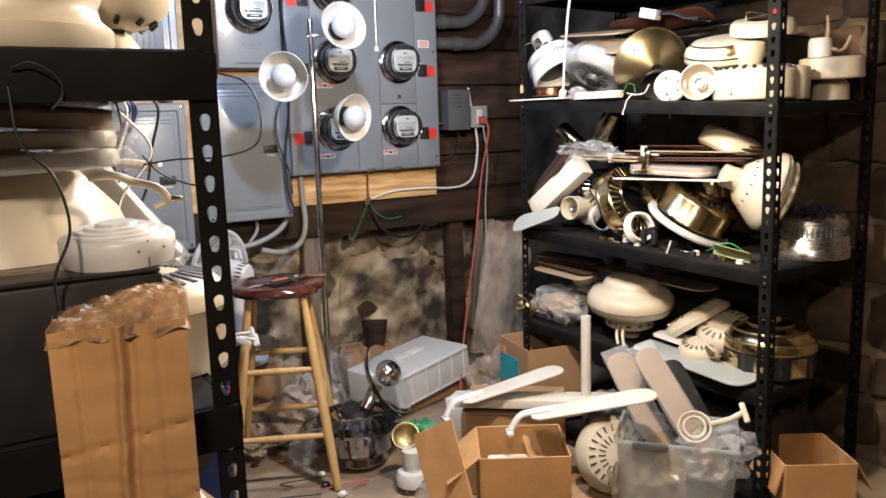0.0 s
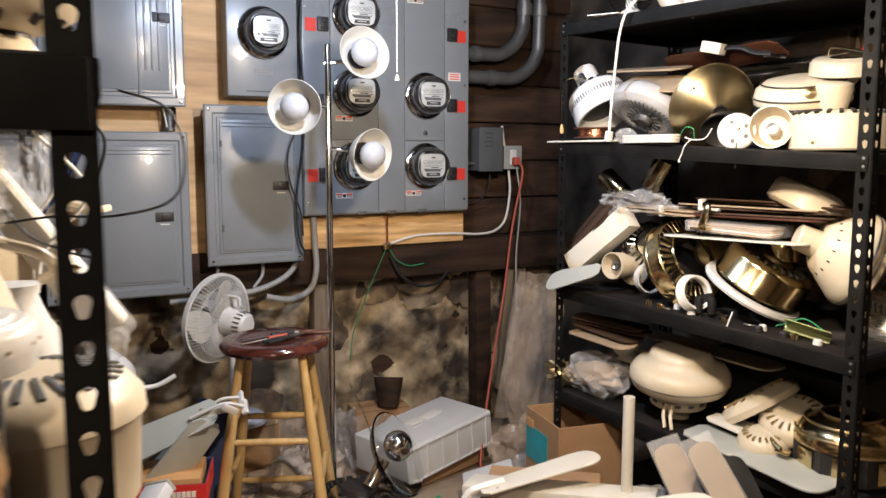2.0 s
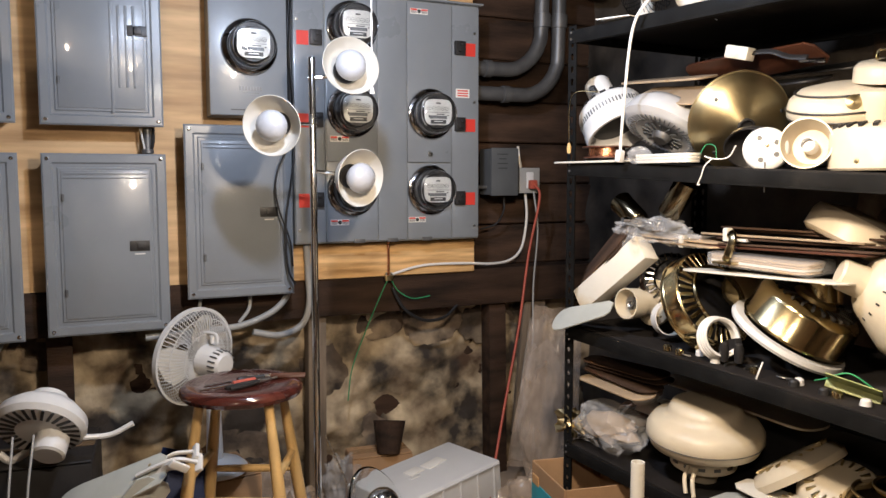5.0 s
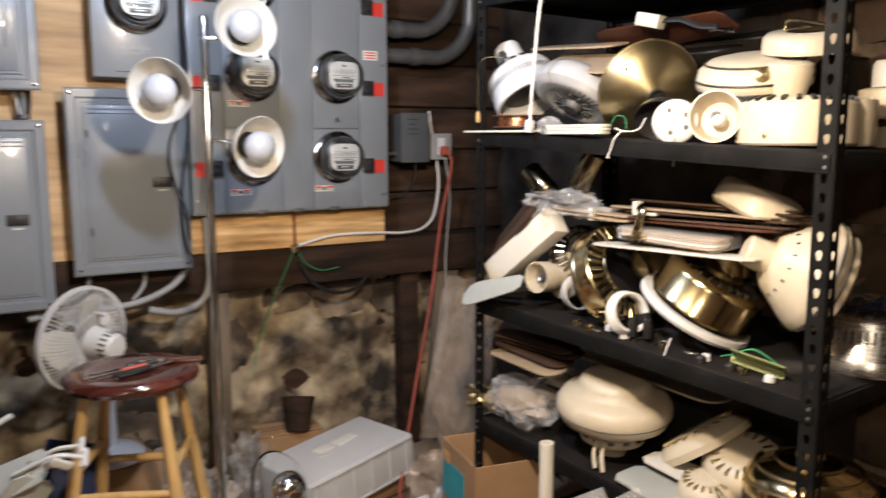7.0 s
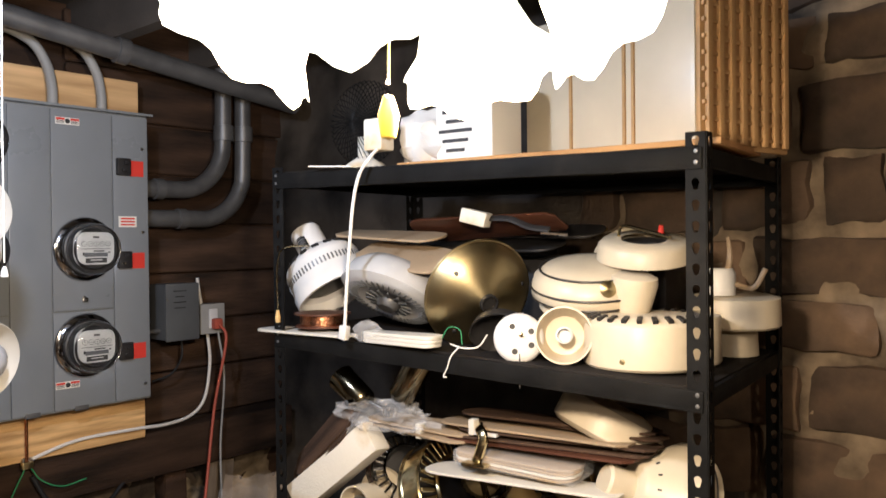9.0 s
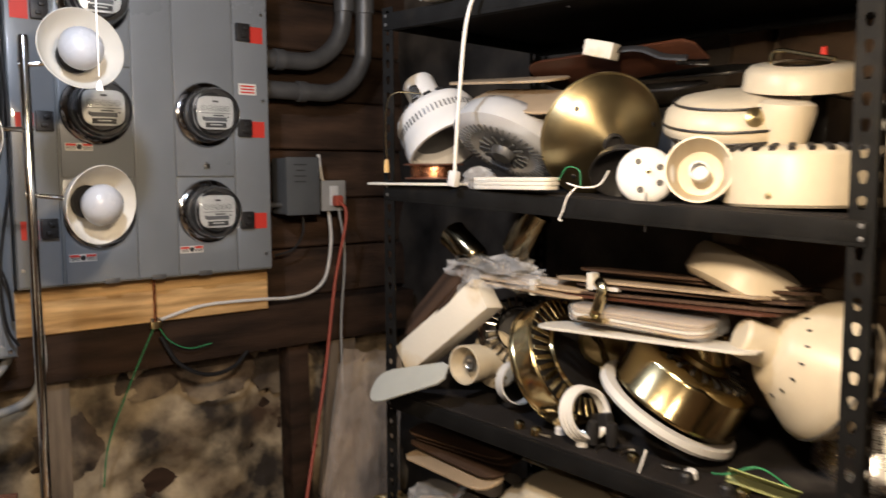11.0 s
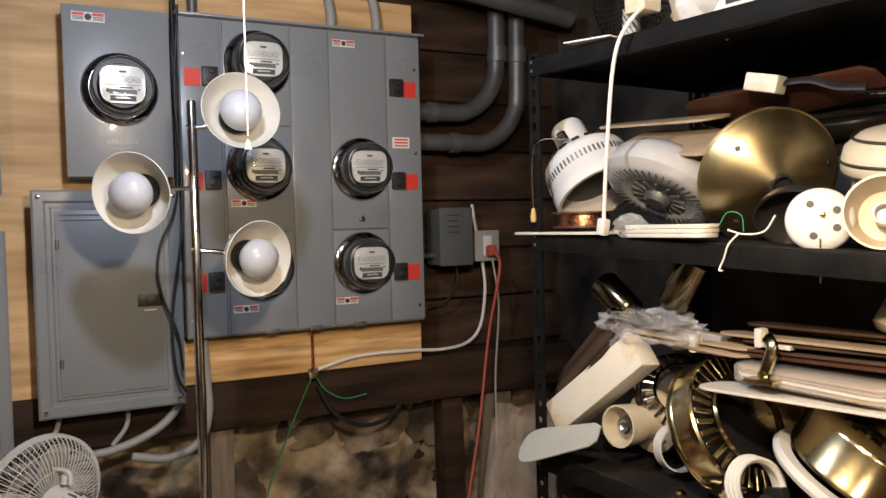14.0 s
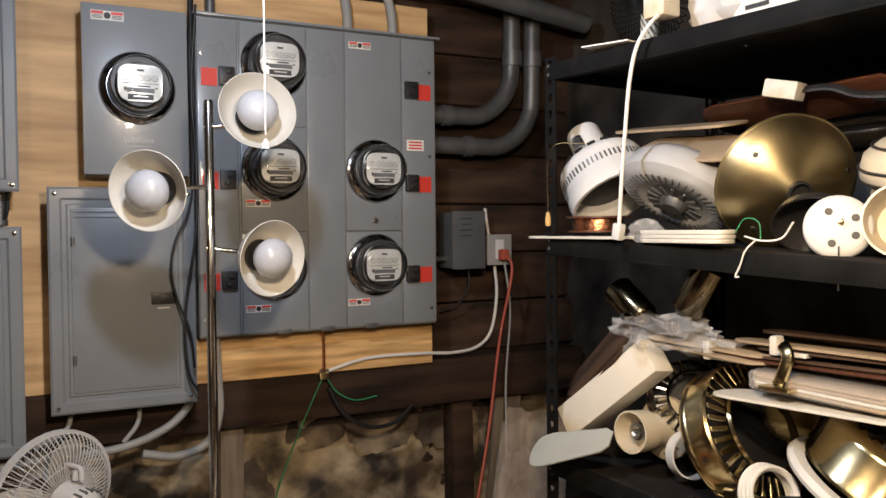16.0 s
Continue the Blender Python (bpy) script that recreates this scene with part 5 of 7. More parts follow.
# ---- hanging plastic, rags and litter ----
def sheet(name, label, m, w, h, material, seed, n=44, amp=0.05):
    bm = B()
    g = []
    for j in range(n + 1):
        row = []
        for i in range(n + 1):
            u, v = i / n, j / n
            f = amp * (noise.noise(Vector((u * 2.5 + seed, v * 2.4, 0))) + 0.45 * abs(noise.noise(Vector((u * 6, v * 5, seed)))) + 0.2 * noise.noise(Vector((u * 13 + v * 5, v * 12, seed))))
            taper = 0.65 + 0.35 * (1 - v) + 0.06 * noise.noise(Vector((v * 3, seed, 1)))
            row.append(bm.verts.new(((u - 0.5) * w * taper, f, v * h + 0.03 * noise.noise(Vector((u * 4, seed, 2))))))
        g.append(row)
    for j in range(n):
        for i in range(n):
            bm.faces.new((g[j][i], g[j][i + 1], g[j + 1][i + 1], g[j + 1][i]))
    return tagged(part(name, bm, material, m=m, smooth=70), label, "plastic sheet")


sheet("plastic_sheet", "dusty clear plastic bag hanging in the corner", pose(2.42, 3.53, 0.10, 0, 5, -38), 0.30, 0.70, M_filmd, 3.0)
sheet("plastic_sheet", "clear plastic film hanging behind the bag", pose(2.46, 3.60, 0.12, 0, 3, -30), 0.26, 0.62, M_film, 8.0)
tagged(part("brown_bundle", crumple(B(), (0.10, 0.07, 0.30), sub=4, amp=0.22, freq=4, seed=51), M_cloth, m=pose(2.50, 3.66, 0.31)), "brown wrapped bundle standing in the corner", "bundle")
rng = random.Random(17)
for k, (x, y, sx, sy, sz, mm, lab) in enumerate(((1.22, 3.40, 0.20, 0.12, 0.09, M_cloth, "heap of soiled crumpled rags"), (1.40, 3.56, 0.14, 0.10, 0.10, M_cloth, "crumpled grey rag by the wall"), (1.62, 3.72, 0.13, 0.07, 0.12, M_film, "crumpled clear plastic by the stones"), (1.30, 3.68, 0.14, 0.08, 0.13, M_filmd, "cloudy plastic bag by the stones"), (1.18, 3.12, 0.06, 0.05, 0.05, M_film, "clear plastic bottle piece on the floor"), (1.26, 3.22, 0.08, 0.06, 0.055, M_filmd, "crumpled plastic bag under the stool"), (2.12, 3.02, 0.12, 0.09, 0.10, M_film, "crumpled clear bag by the rack"), (2.20, 3.22, 0.14, 0.10, 0.13, M_filmd, "dusty crumpled bag by the rack"), (1.00, 2.72, 0.06, 0.05, 0.02, M_paper, "scrap of white paper on the floor"), (1.50, 3.26, 0.12, 0.07, 0.06, M_black, "black crumpled bag on the floor"), (1.06, 3.38, 0.16, 0.09, 0.07, M_cloth, "crumpled tan paper under the stool"))):
    tagged(part("crumpled_rag" if mm is M_cloth else "paper_scrap" if mm is M_paper else "plastic_bag", crumple(B(), (sx, sy, sz), sub=4, amp=0.42, freq=5, seed=60 + k), mm, m=pose(x, y, sz * 0.8, 0, 0, rng.uniform(0, 90))), lab, "litter")
for k in range(26):
    x, y = rng.uniform(1.0, 1.75), rng.uniform(2.45, 3.45)
    if k % 2:
        run("wire_scrap", [(x, y, 0.008), (x + rng.uniform(-0.08, 0.08), y + rng.uniform(-0.05, 0.05), 0.03 * rng.random() + 0.006), (x + rng.uniform(-0.12, 0.12), y + rng.uniform(-0.1, 0.1), 0.006)], 0.0025, rng.choice((M_cableb, M_cablew, M_cableo, M_cableb)), "scrap of thin wire on the floor", "wire", seg=6, n=5)
    else:
        tagged(part("dirt_clod", crumple(B(), (0.016, 0.013, 0.009), sub=2, amp=0.4, freq=3, seed=k), rng.choice((M_stone, M_carddk, M_paper, M_black)), m=pose(x, y, 0.006)), "small scrap of debris on the floor", "debris", "debris on the floor")

t = thing("ceiling_pipe", "grey iron pipe running under the ceiling joists", "pipe", pose(0, 0, 0))
part("pipe", tube(B(), [(1.0, 3.66, 2.36), (1.9, 3.66, 2.245), (2.8, 3.66, 2.13)], 0.034, 16, 3), M_galv, t, smooth=80)
part("collar", lathe(B(), [(0.034, -0.02), (0.042, -0.018), (0.042, 0.018), (0.034, 0.02)], 18), M_galv, t, m=aim((2.1, 3.66, 2.22), (0.9, 0, -0.115)))

# ---- steel storage rack and what lies on it ----
def keyhole_post(h, w=0.036, pitch=0.0381):
    """An angle post with rows of keyhole slots, along z, corner at the origin, legs along x and y."""
    bm = B()
    for side in (0, 1):
        P = (lambda a, z: Vector((a, 0, z))) if side == 0 else (lambda a, z: Vector((0, a, z)))
        k = 0
        while (k + 1) * pitch < h:
            zc = (k + 0.5) * pitch
            hole, rim = [], []
            for i in range(16):
                a = 2 * math.pi * i / 16
                r = 0.0072 if math.sin(a) > -0.2 else 0.0048
                hole.append(bm.verts.new(P(w / 2 + r * math.cos(a), zc + (0.005 if math.sin(a) > -0.2 else -0.004) + r * math.sin(a))))
                c, s = math.cos(a), math.sin(a)
                q = max(abs(c), abs(s))
                rim.append(bm.verts.new(P(w / 2 + w / 2 * c / q, zc + pitch / 2 * s / q)))
            for i in range(16):
                j = (i + 1) % 16
                bm.faces.new((rim[i], rim[j], hole[j], hole[i]))
            k += 1
    bmesh.ops.remove_doubles(bm, verts=bm.verts, dist=0.0005)
    bmesh.ops.solidify(bm, geom=bm.faces[:], thickness=0.0022)
    return bm


def rack_frame(name, label, m, L, D, H, decks, group):
    t = thing(name, label, "shelving", m, group)
    for x, y, sx, sy in ((0, 0, 1, 1), (L, 0, -1, 1), (L, D, -1, -1), (0, D, 1, -1)):
        p = part("post", keyhole_post(H), M_shelf, t, smooth=0, m=Matrix.Translation((x, y, 0)) @ Matrix.Diagonal((sx, sy, 1, 1)))
    for zl, zr in decks:
        tilt = math.degrees(math.atan2(zl - zr, L))
        zc = (zl + zr) / 2
        for y, nm in ((0.006, "beam"), (D - 0.006, "beam")):
            bm = box(B(), (L - 0.01, 0.012, 0.034), bevel=0.003)
            box(bm, (L - 0.01, 0.022, 0.014), (0, 0.006 if y < 0.1 else -0.006, -0.016), bevel=0.003)
            part(nm, bm, M_shelf, t, m=pose(L / 2, y - (0.004 if y < 0.1 else -0.004), zc - 0.018, 0, tilt, 0))
        for x, z in ((0.006, zl), (L - 0.006, zr)):
            part("end_beam", box(B(), (0.012, D - 0.02, 0.036), bevel=0.003), M_shelf, t, m=pose(x, D / 2, z - 0.018))
        part("deck", box(B(), (L - 0.02, D - 0.02, 0.012), bevel=0.002, seg=1), M_deck, t, "dark dusty deck board", m=pose(L / 2, D / 2, zc - 0.004, 0, tilt, 0))
    for x in (0, L):
        for zl, zr in decks:
            z = zl if x == 0 else zr
            for dz in (-0.008, -0.028):
                part("rivet", lathe(B(), [(0, 0), (0.005, 0), (0.004, 0.003), (0, 0.004)], 8), M_galv, t, m=pose(x + (0.016 if x == 0 else -0.016), -0.002, z + dz, 90, 0, 0))
    return t


M_deck = mat("dusty_deck_board", (0.016, 0.014, 0.013), 0.8, spec=0.1, var=0.35, scale=8, bump=0.15, stain=(0.06, 0.052, 0.044), stlo=0.6, sthi=0.75)
DECKS = ((0.10, 0.085), (0.480, 0.436), (0.863, 0.818), (1.377, 1.328), (1.778, 1.764))
rack_frame("storage_rack", "black steel boltless rack crammed with fan parts", RACK, RACK_L, RACK_D, 1.815, DECKS, "storage racks")


GRIP = 0.963      # spacing along the rack


def lift(u, z):
    """Small change of height with the slope of the decks."""
    return -0.045 if z > 1.75 else (-0.006 - 0.016 * u if z > 1.3 else (0.009 if z > 0.8 else 0.014))


def deck(i, u):
    """Height at which a thing rests on deck i, u along the rack."""
    a, b = DECKS[i]
    z = a + (b - a) * u * GRIP / RACK_L + 0.003
    return z - lift(u, z)


def R(u, v, z, rx=0, ry=0, rz=0):
    return RACK @ pose(GRIP * u, v + 0.05 * u, z + lift(u, z), rx, ry, rz)


def RV(p):
    return RACK @ Vector((GRIP * p[0], p[1] + 0.05 * p[0], p[2] + lift(p[0], p[2])))


def RA(at, d, spin=0):
    return RACK @ aim((GRIP * at[0], at[1] + 0.05 * at[0], at[2] + lift(at[0], at[2])), d) @ pose(0, 0, 0, 0, 0, spin)


def turned(name, label, cat, prof, material, m, seg=40, group="", cap=False):
    t = thing(name, label, cat, m, group)
    part("body", lathe(B(), prof, seg, cap=cap), material, t, smooth=45)
    return t




def RL(u, v, z, rx=0, ry=0, rz=0):
    """A pose in the rack's own axes: along, into, up."""
    return RACK @ pose(u, v, z, rx, ry, rz)


def RLA(at, d, k=1.0):
    return RACK @ aim(at, d) @ Matrix.Diagonal((k, k, k, 1))



# deck four: the row of motors at eye height
z4 = deck(3, 0.1)
t = turned("fan_motor", "white ceiling fan motor housing with slotted vents", "fan motor", [(0.0, 0.085), (0.045, 0.085), (0.050, 0.078), (0.075, 0.066), (0.094, 0.05), (0.100, 0.035), (0.100, -0.015), (0.104, -0.02), (0.104, -0.05), (0.096, -0.05), (0.094, -0.02), (0.05, 0.0), (0, 0.0)], M_white, RA((0.064, 0.135, 1.512), (-0.58, 0.02, 0.80)) @ Matrix.Diagonal((1.04, 1.04, 1.04, 1)))
part("socket_cup", lathe(B(), [(0.041, 0.07), (0.040, 0.142), (0.036, 0.150), (0.0, 0.150)], 28, cap=False), M_white, t, "white cylindrical socket cup")
part("vent_band", vents(0.083, 0.060, 16, 0.018, 0.012, slope=-35), M_black, t)
part("perforated_band", vents(0.1005, 0.012, 60, 0.004, 0.016, d=0.002), M_galv, t)
part("inner_disc", lathe(B(), [(0, -0.012), (0.09, -0.012), (0.09, -0.008), (0, -0.008)], 28), M_black, t)
part("bolt", lathe(B(), [(0, 0.10), (0.012, 0.10), (0.012, 0.13), (0, 0.13)], 10), M_steel, t, m=pose(0.05, 0.02, -0.02))
t = thing("pull_chain", "bead pull chain with a small wooden fob", "pull chain", RACK @ pose(0.050, -0.035, -0.008))
part("chain", tube(B(), [(0.012, 0.10, 1.60), (0.004, 0.02, 1.595), (0.0, 0.0, 1.55), (0.0, 0.0, 1.44)], 0.0018, 6), M_brass, t)
part("fob", lathe(B(), [(0, -0.02), (0.006, -0.018), (0.007, -0.005), (0.004, 0.012), (0, 0.014)], 10), M_stoolwood, t, "wooden fob", m=pose(0, 0, 1.428))
t = thing("wire_spool", "flat spool wound with copper wire", "wire spool", R(0.115, 0.055, deck(3, 0.11) + 0.011))
part("flange", lathe(B(), [(0, 0), (0.068, 0), (0.068, 0.004), (0, 0.004)], 30), M_blader, t)
part("winding", lathe(B(), [(0, 0.004), (0.056, 0.004), (0.057, 0.020), (0.056, 0.032), (0, 0.032)], 30), M_copper, t, "copper winding in film")
part("flange", lathe(B(), [(0, 0.032), (0.072, 0.032), (0.072, 0.036), (0, 0.036)], 30), M_blader, t)
tagged(part("white_blade", prism(B(), paddle(0.30, 0.06, 0.09), 0.006, bevel=0.002), M_bladew, m=R(0.24, 0.0, deck(3, 0.2) + 0.001, 0, 0, 176)), "white fan blade lying along the deck edge", "fan blade", "fan blades on the rack")
t = turned("fan_motor", "white and bluish slotted fan motor dish", "fan motor", [(0.0, 0.075), (0.05, 0.075), (0.085, 0.066), (0.105, 0.045), (0.112, 0.02), (0.112, 0.008), (0.10, 0.0), (0.092, -0.004), (0.06, -0.004), (0.05, 0.004), (0, 0.004)], M_pearl, RA((0.283, 0.115, 1.462), (0.06, 0.55, 0.83)) @ Matrix.Diagonal((1.2, 1.2, 1.2, 1)))
for rr, n in ((0.080, 44), (0.04, 14)):
    part("vent_ring", vents(rr, -0.004, n, 0.0018 if rr > 0.05 else 0.004, 0.004, d=0.022), M_switchgrey, t)
part("hub", lathe(B(), [(0, -0.018), (0.018, -0.018), (0.022, -0.014), (0.026, -0.004)], 20, cap=False), M_galv, t, "grey steel hub")
part("tape_patch", box(B(), (0.05, 0.045, 0.002), bevel=0.0005, seg=1), M_blue, t, "pale blue tape patch", m=pose(-0.02, -0.075, 0.068, 25, 0, 0))
tagged(part("tan_blade", prism(B(), paddle(0.27, 0.10, 0.13), 0.006, bevel=0.002), M_bladet, m=R(0.20, 0.14, 1.585, 24, 7, -4)), "tan fan blade lying over the motors", "fan blade", "fan blades on the rack")
tagged(part("tan_blade", prism(B(), paddle(0.30, 0.09, 0.12), 0.006, bevel=0.002), M_bladet, m=R(0.10, 0.17, 1.628, 10, 3, 2)), "tan fan blade with screw holes", "fan blade", "fan blades on the rack")
tagged(part("dark_blade", prism(B(), paddle(0.42, 0.10, 0.13), 0.006, bevel=0.002), M_blader, m=RL(0.68, 0.235, 1.638, 24, 2, 176)), "reddish brown wooden fan blade", "fan blade", "fan blades on the rack")
tagged(part("dark_blade", prism(B(), paddle(0.44, 0.10, 0.13), 0.006, bevel=0.002), M_black, m=R(0.30, 0.37, 1.635, 14, 1, 2)), "black fan blade at the back", "fan blade", "fan blades on the rack")
tagged(part("dark_blade", prism(B(), paddle(0.44, 0.10, 0.13), 0.006, bevel=0.002), M_black, m=R(0.22, 0.33, 1.600, 12, 1, -2)), "glossy black fan blade behind the dome", "fan blade", "fan blades on the rack")
# added carton, its black stands in for the shaded depth of deck four
closed_carton("filler_carton", (0.80, 0.16, 0.20), M_black, R(0.50, 0.46, deck(3, 0.5) + 0.10), "added black carton that darkens the back of the deck")
t = thing("blade_bracket", "bent black blade bracket with white foam sleeve", "blade bracket", RL(0.535, 0.165, 1.652, 0, 6, 8))
part("arm", tube(B(), [(0.0, 0, 0), (0.06, 0, 0.004), (0.11, 0.0, -0.01), (0.16, 0, -0.012)], 0.009, 8, 6, flat=0.5), M_black, t)
part("sleeve", box(B(), (0.066, 0.04, 0.034), bevel=0.004), M_foam, t, "white foam sleeve", m=pose(-0.02, -0.01, 0.0, 0, 8, 0))
part("screw", tube(B(), [(0.14, 0, -0.02), (0.20, 0.01, -0.018)], 0.006, 8), M_chrome, t)
for k in range(3):
    tagged(part("film_wrapped_blade", prism(B(), paddle(0.19, 0.05, 0.06), 0.008, bevel=0.002), M_bladew, m=R(0.33, -0.005, deck(3, 0.4) + 0.002 + 0.0085 * k, 0, 0, -2 + k)), "short white blade wrapped in clear film", "fan blade", "fan blades on the rack")
tagged(part("plastic_wrap", crumple(B(), (0.035, 0.03, 0.022), sub=3, amp=0.5, freq=6, seed=3), M_film, m=R(0.315, -0.008, deck(3, 0.3) + 0.022)), "crumpled clear plastic wrap", "plastic wrap")
# brass canopy dome
t = turned("brass_canopy", "large antique brass fan canopy dome on its side", "fan canopy", [(0.016, 0.056), (0.024, 0.055), (0.034, 0.053), (0.058, 0.047), (0.084, 0.038), (0.104, 0.028), (0.117, 0.017), (0.124, 0.007), (0.129, 0.002), (0.131, -0.004), (0.127, -0.012), (0.115, -0.016), (0.0, -0.016)], M_antbrass, RA((0.545, 0.12, 1.490), (0.78, -0.50, -0.30)))
part("rope_edge", tube(B(), ring_pts(0.130, 60, -0.004), 0.004, 6, 1), M_antbrass, t)
part("stub", lathe(B(), [(0.022, 0.048), (0.022, 0.064), (0.018, 0.065), (0.016, 0.054), (0, 0.054)], 18, cap=False), M_black, t)
for a in (20, 140, 230, 300):
    part("screw", lathe(B(), [(0, 0), (0.0055, 0), (0.005, 0.003), (0, 0.004)], 10), M_black, t, m=pose(0.100 * math.cos(radians(a)), 0.100 * math.sin(radians(a)), 0.0300, 0, 0, a) @ pose(0, 0, 0, 0, 40, 0))
t = turned("black_cup", "black bowl shaped fan part", "fan part", [(0.0, 0.045), (0.04, 0.04), (0.062, 0.02), (0.07, 0.0), (0.066, 0.0), (0.05, 0.022), (0, 0.03)], M_black, RA((0.655, 0.035, 1.412), (-0.35, 0.62, 0.70)))
run("lamp_wire", [RV(p) for p in ((0.58, -0.05, 1.395), (0.61, -0.045, 1.388), (0.645, -0.04, 1.393), (0.67, -0.045, 1.42))], 0.0018, M_cablew, "loose white lamp wire", "wire", seg=6)
run("lamp_wire", [RV(p) for p in ((0.60, -0.045, 1.390), (0.585, -0.055, 1.37), (0.575, -0.055, 1.345), (0.565, -0.055, 1.325), (0.572, -0.055, 1.300))], 0.0018, M_cablew, "white wire end hanging over the edge", "wire", seg=6)
run("green_wire", [RV(p) for p in ((0.53, -0.01, 1.40), (0.55, -0.01, 1.425), (0.58, -0.012, 1.42), (0.585, -0.012, 1.39))], 0.0011, M_cableg2, "thin green wire lying on the deck", "wire", seg=6)
# cream motor with dark stripes
t = turned("fan_motor", "cream fan motor with dark pinstripes and medallion", "fan motor", [(0.0, 0.11), (0.06, 0.108), (0.10, 0.10), (0.125, 0.08), (0.132, 0.055), (0.132, 0.04), (0.122, 0.03), (0.112, 0.02), (0.115, 0.008), (0.10, -0.01), (0.07, -0.02), (0, -0.02)], M_cream, RA((0.800, 0.19, 1.465), (0.10, -0.22, 0.95)))
for r, z in ((0.1335, 0.058), (0.129, 0.030 + 0.006), (0.112, 0.095)):
    part("pinstripe", tube(B(), ring_pts(r, 48, z), 0.0025, 6, 1), M_black, t)
part("medallion", lathe(B(), [(0, 0), (0.018, 0), (0.014, 0.003), (0, 0.004)], 20), M_antbrass, t, m=aim((0.035, -0.118, 0.082), (0.3, -0.9, 0.35)))
part("vent_band", vents(0.100, 0.005, 10, 0.03, 0.008), M_black, t)
t = turned("canopy_plate", "small round white canopy plate with screws", "canopy plate", [(0, 0.012), (0.045, 0.012), (0.060, 0.008), (0.066, 0.0), (0.066, -0.022), (0.062, -0.022), (0.06, 0.0)], M_white, RA((0.722, -0.002, 1.412), (0.55, -0.83, 0.1)) @ Matrix.Diagonal((0.80, 0.80, 0.80, 1)))
for a in (30, 120, 250, 330):
    part("hole", lathe(B(), [(0, 0), (0.006, 0), (0.008, 0.001), (0, 0.001)], 10), M_black, t, m=pose(0.036 * math.cos(radians(a)), 0.036 * math.sin(radians(a)), 0.0122))
part("screw", lathe(B(), [(0, 0), (0.007, 0), (0.006, 0.009), (0, 0.010)], 10), M_brass, t, m=pose(0.004, 0.01, 0.012))
part("chain", tube(B(), [(0.0, -0.04, 0.014), (0.0, -0.07, 0.016), (0.0, -0.13, 0.0)], 0.0018, 6), M_steel, t)
t = turned("lamp_cup", "cream lamp holder cup on its side", "lamp holder", [(0.020, -0.06), (0.05, -0.055), (0.058, -0.02), (0.062, 0.02), (0.066, 0.03), (0.062, 0.03), (0.055, -0.01), (0.045, -0.04), (0, -0.045)], M_cream, RA((0.812, 0.030, deck(3, 0.78) + 0.056), (0.4, -0.88, 0.12)) @ Matrix.Diagonal((0.9, 0.9, 0.9, 1)))
part("socket", lathe(B(), [(0, -0.045), (0.020, -0.045), (0.020, 0.012), (0.016, 0.014), (0.014, -0.01), (0, -0.01)], 18), M_white, t, "white bulb socket")
t = turned("fan_motor", "white low drum fan motor housing", "fan motor", [(0, 0.065), (0.07, 0.066), (0.105, 0.062), (0.122, 0.052), (0.125, 0.045), (0.127, -0.035), (0.122, -0.04), (0, -0.04)], M_cream, R(0.955, 0.12, deck(3, 0.95) + 0.042, 0, 0, 0))
part("vent_band", vents(0.108, 0.060, 24, 0.010, 0.010, d=0.022, slope=18), M_black, t)
part("screw", lathe(B(), [(0, 0), (0.006, 0), (0.005, 0.003), (0, 0.004)], 8), M_antbrass, t, m=pose(0, -0.126, -0.02, 90, 0, 0))
t = turned("switch_cup", "small cream switch housing cup", "switch housing", [(0, 0.04), (0.035, 0.04), (0.048, 0.034), (0.050, 0.02), (0.040, -0.03), (0.036, -0.04), (0, -0.04)], M_cream, R(0.925, 0.13, deck(3, 0.95) + 0.148, 6, 8, 0))
t = turned("canopy_ring", "cream canopy ring resting on other parts", "canopy ring", [(0.05, 0.032), (0.09, 0.030), (0.100, 0.02), (0.103, -0.012), (0.098, -0.012), (0.094, 0.015), (0.05, 0.024)], M_cream, R(0.915, 0.22, 1.590, 12, 6, 0))
part("inner_ring", lathe(B(), [(0.0, 0.01), (0.06, 0.012), (0.05, 0.024)], 28, cap=False), M_black, t)
part("bracket", tube(B(), [(-0.06, 0, 0.03), (-0.05, 0, 0.055), (0.0, 0, 0.05), (0.06, 0, 0.04)], 0.004, 6), M_brass, t)
part("red_wire_nut", lathe(B(), [(0.007, 0.03), (0.005, 0.05), (0, 0.052)], 10), M_red, t, "red wire nut", m=pose(0.03, 0.02, 0.01))
t = turned("canopy_ring", "cream canopy cap standing on edge", "canopy cap", [(0, 0.02), (0.04, 0.02), (0.07, 0.01), (0.075, -0.02), (0.07, -0.02)], M_cream, RA((0.83, 0.30, 1.585), (-0.1, -0.75, 0.6)))
turned("drum_cup", "cream drum shaped fan part", "fan part", [(0, 0.055), (0.05, 0.055), (0.066, 0.050), (0.068, -0.045), (0.064, -0.05), (0, -0.05)], M_cream, R(1.020, 0.20, deck(3, 1.0) + 0.052))
turned("drum_cup", "wide white fan housing beside the end post", "fan part", [(0, 0.035), (0.08, 0.035), (0.098, 0.030), (0.10, -0.03), (0.095, -0.035), (0, -0.035)], M_cream, RL(1.03, 0.43, 1.437, 2, 1, 0))
turned("drum_cup", "small cream cup under the fan housing", "fan part", [(0, 0.035), (0.04, 0.033), (0.055, 0.015), (0.058, -0.035), (0, -0.035)], M_cream, RL(1.02, 0.45, 1.369))
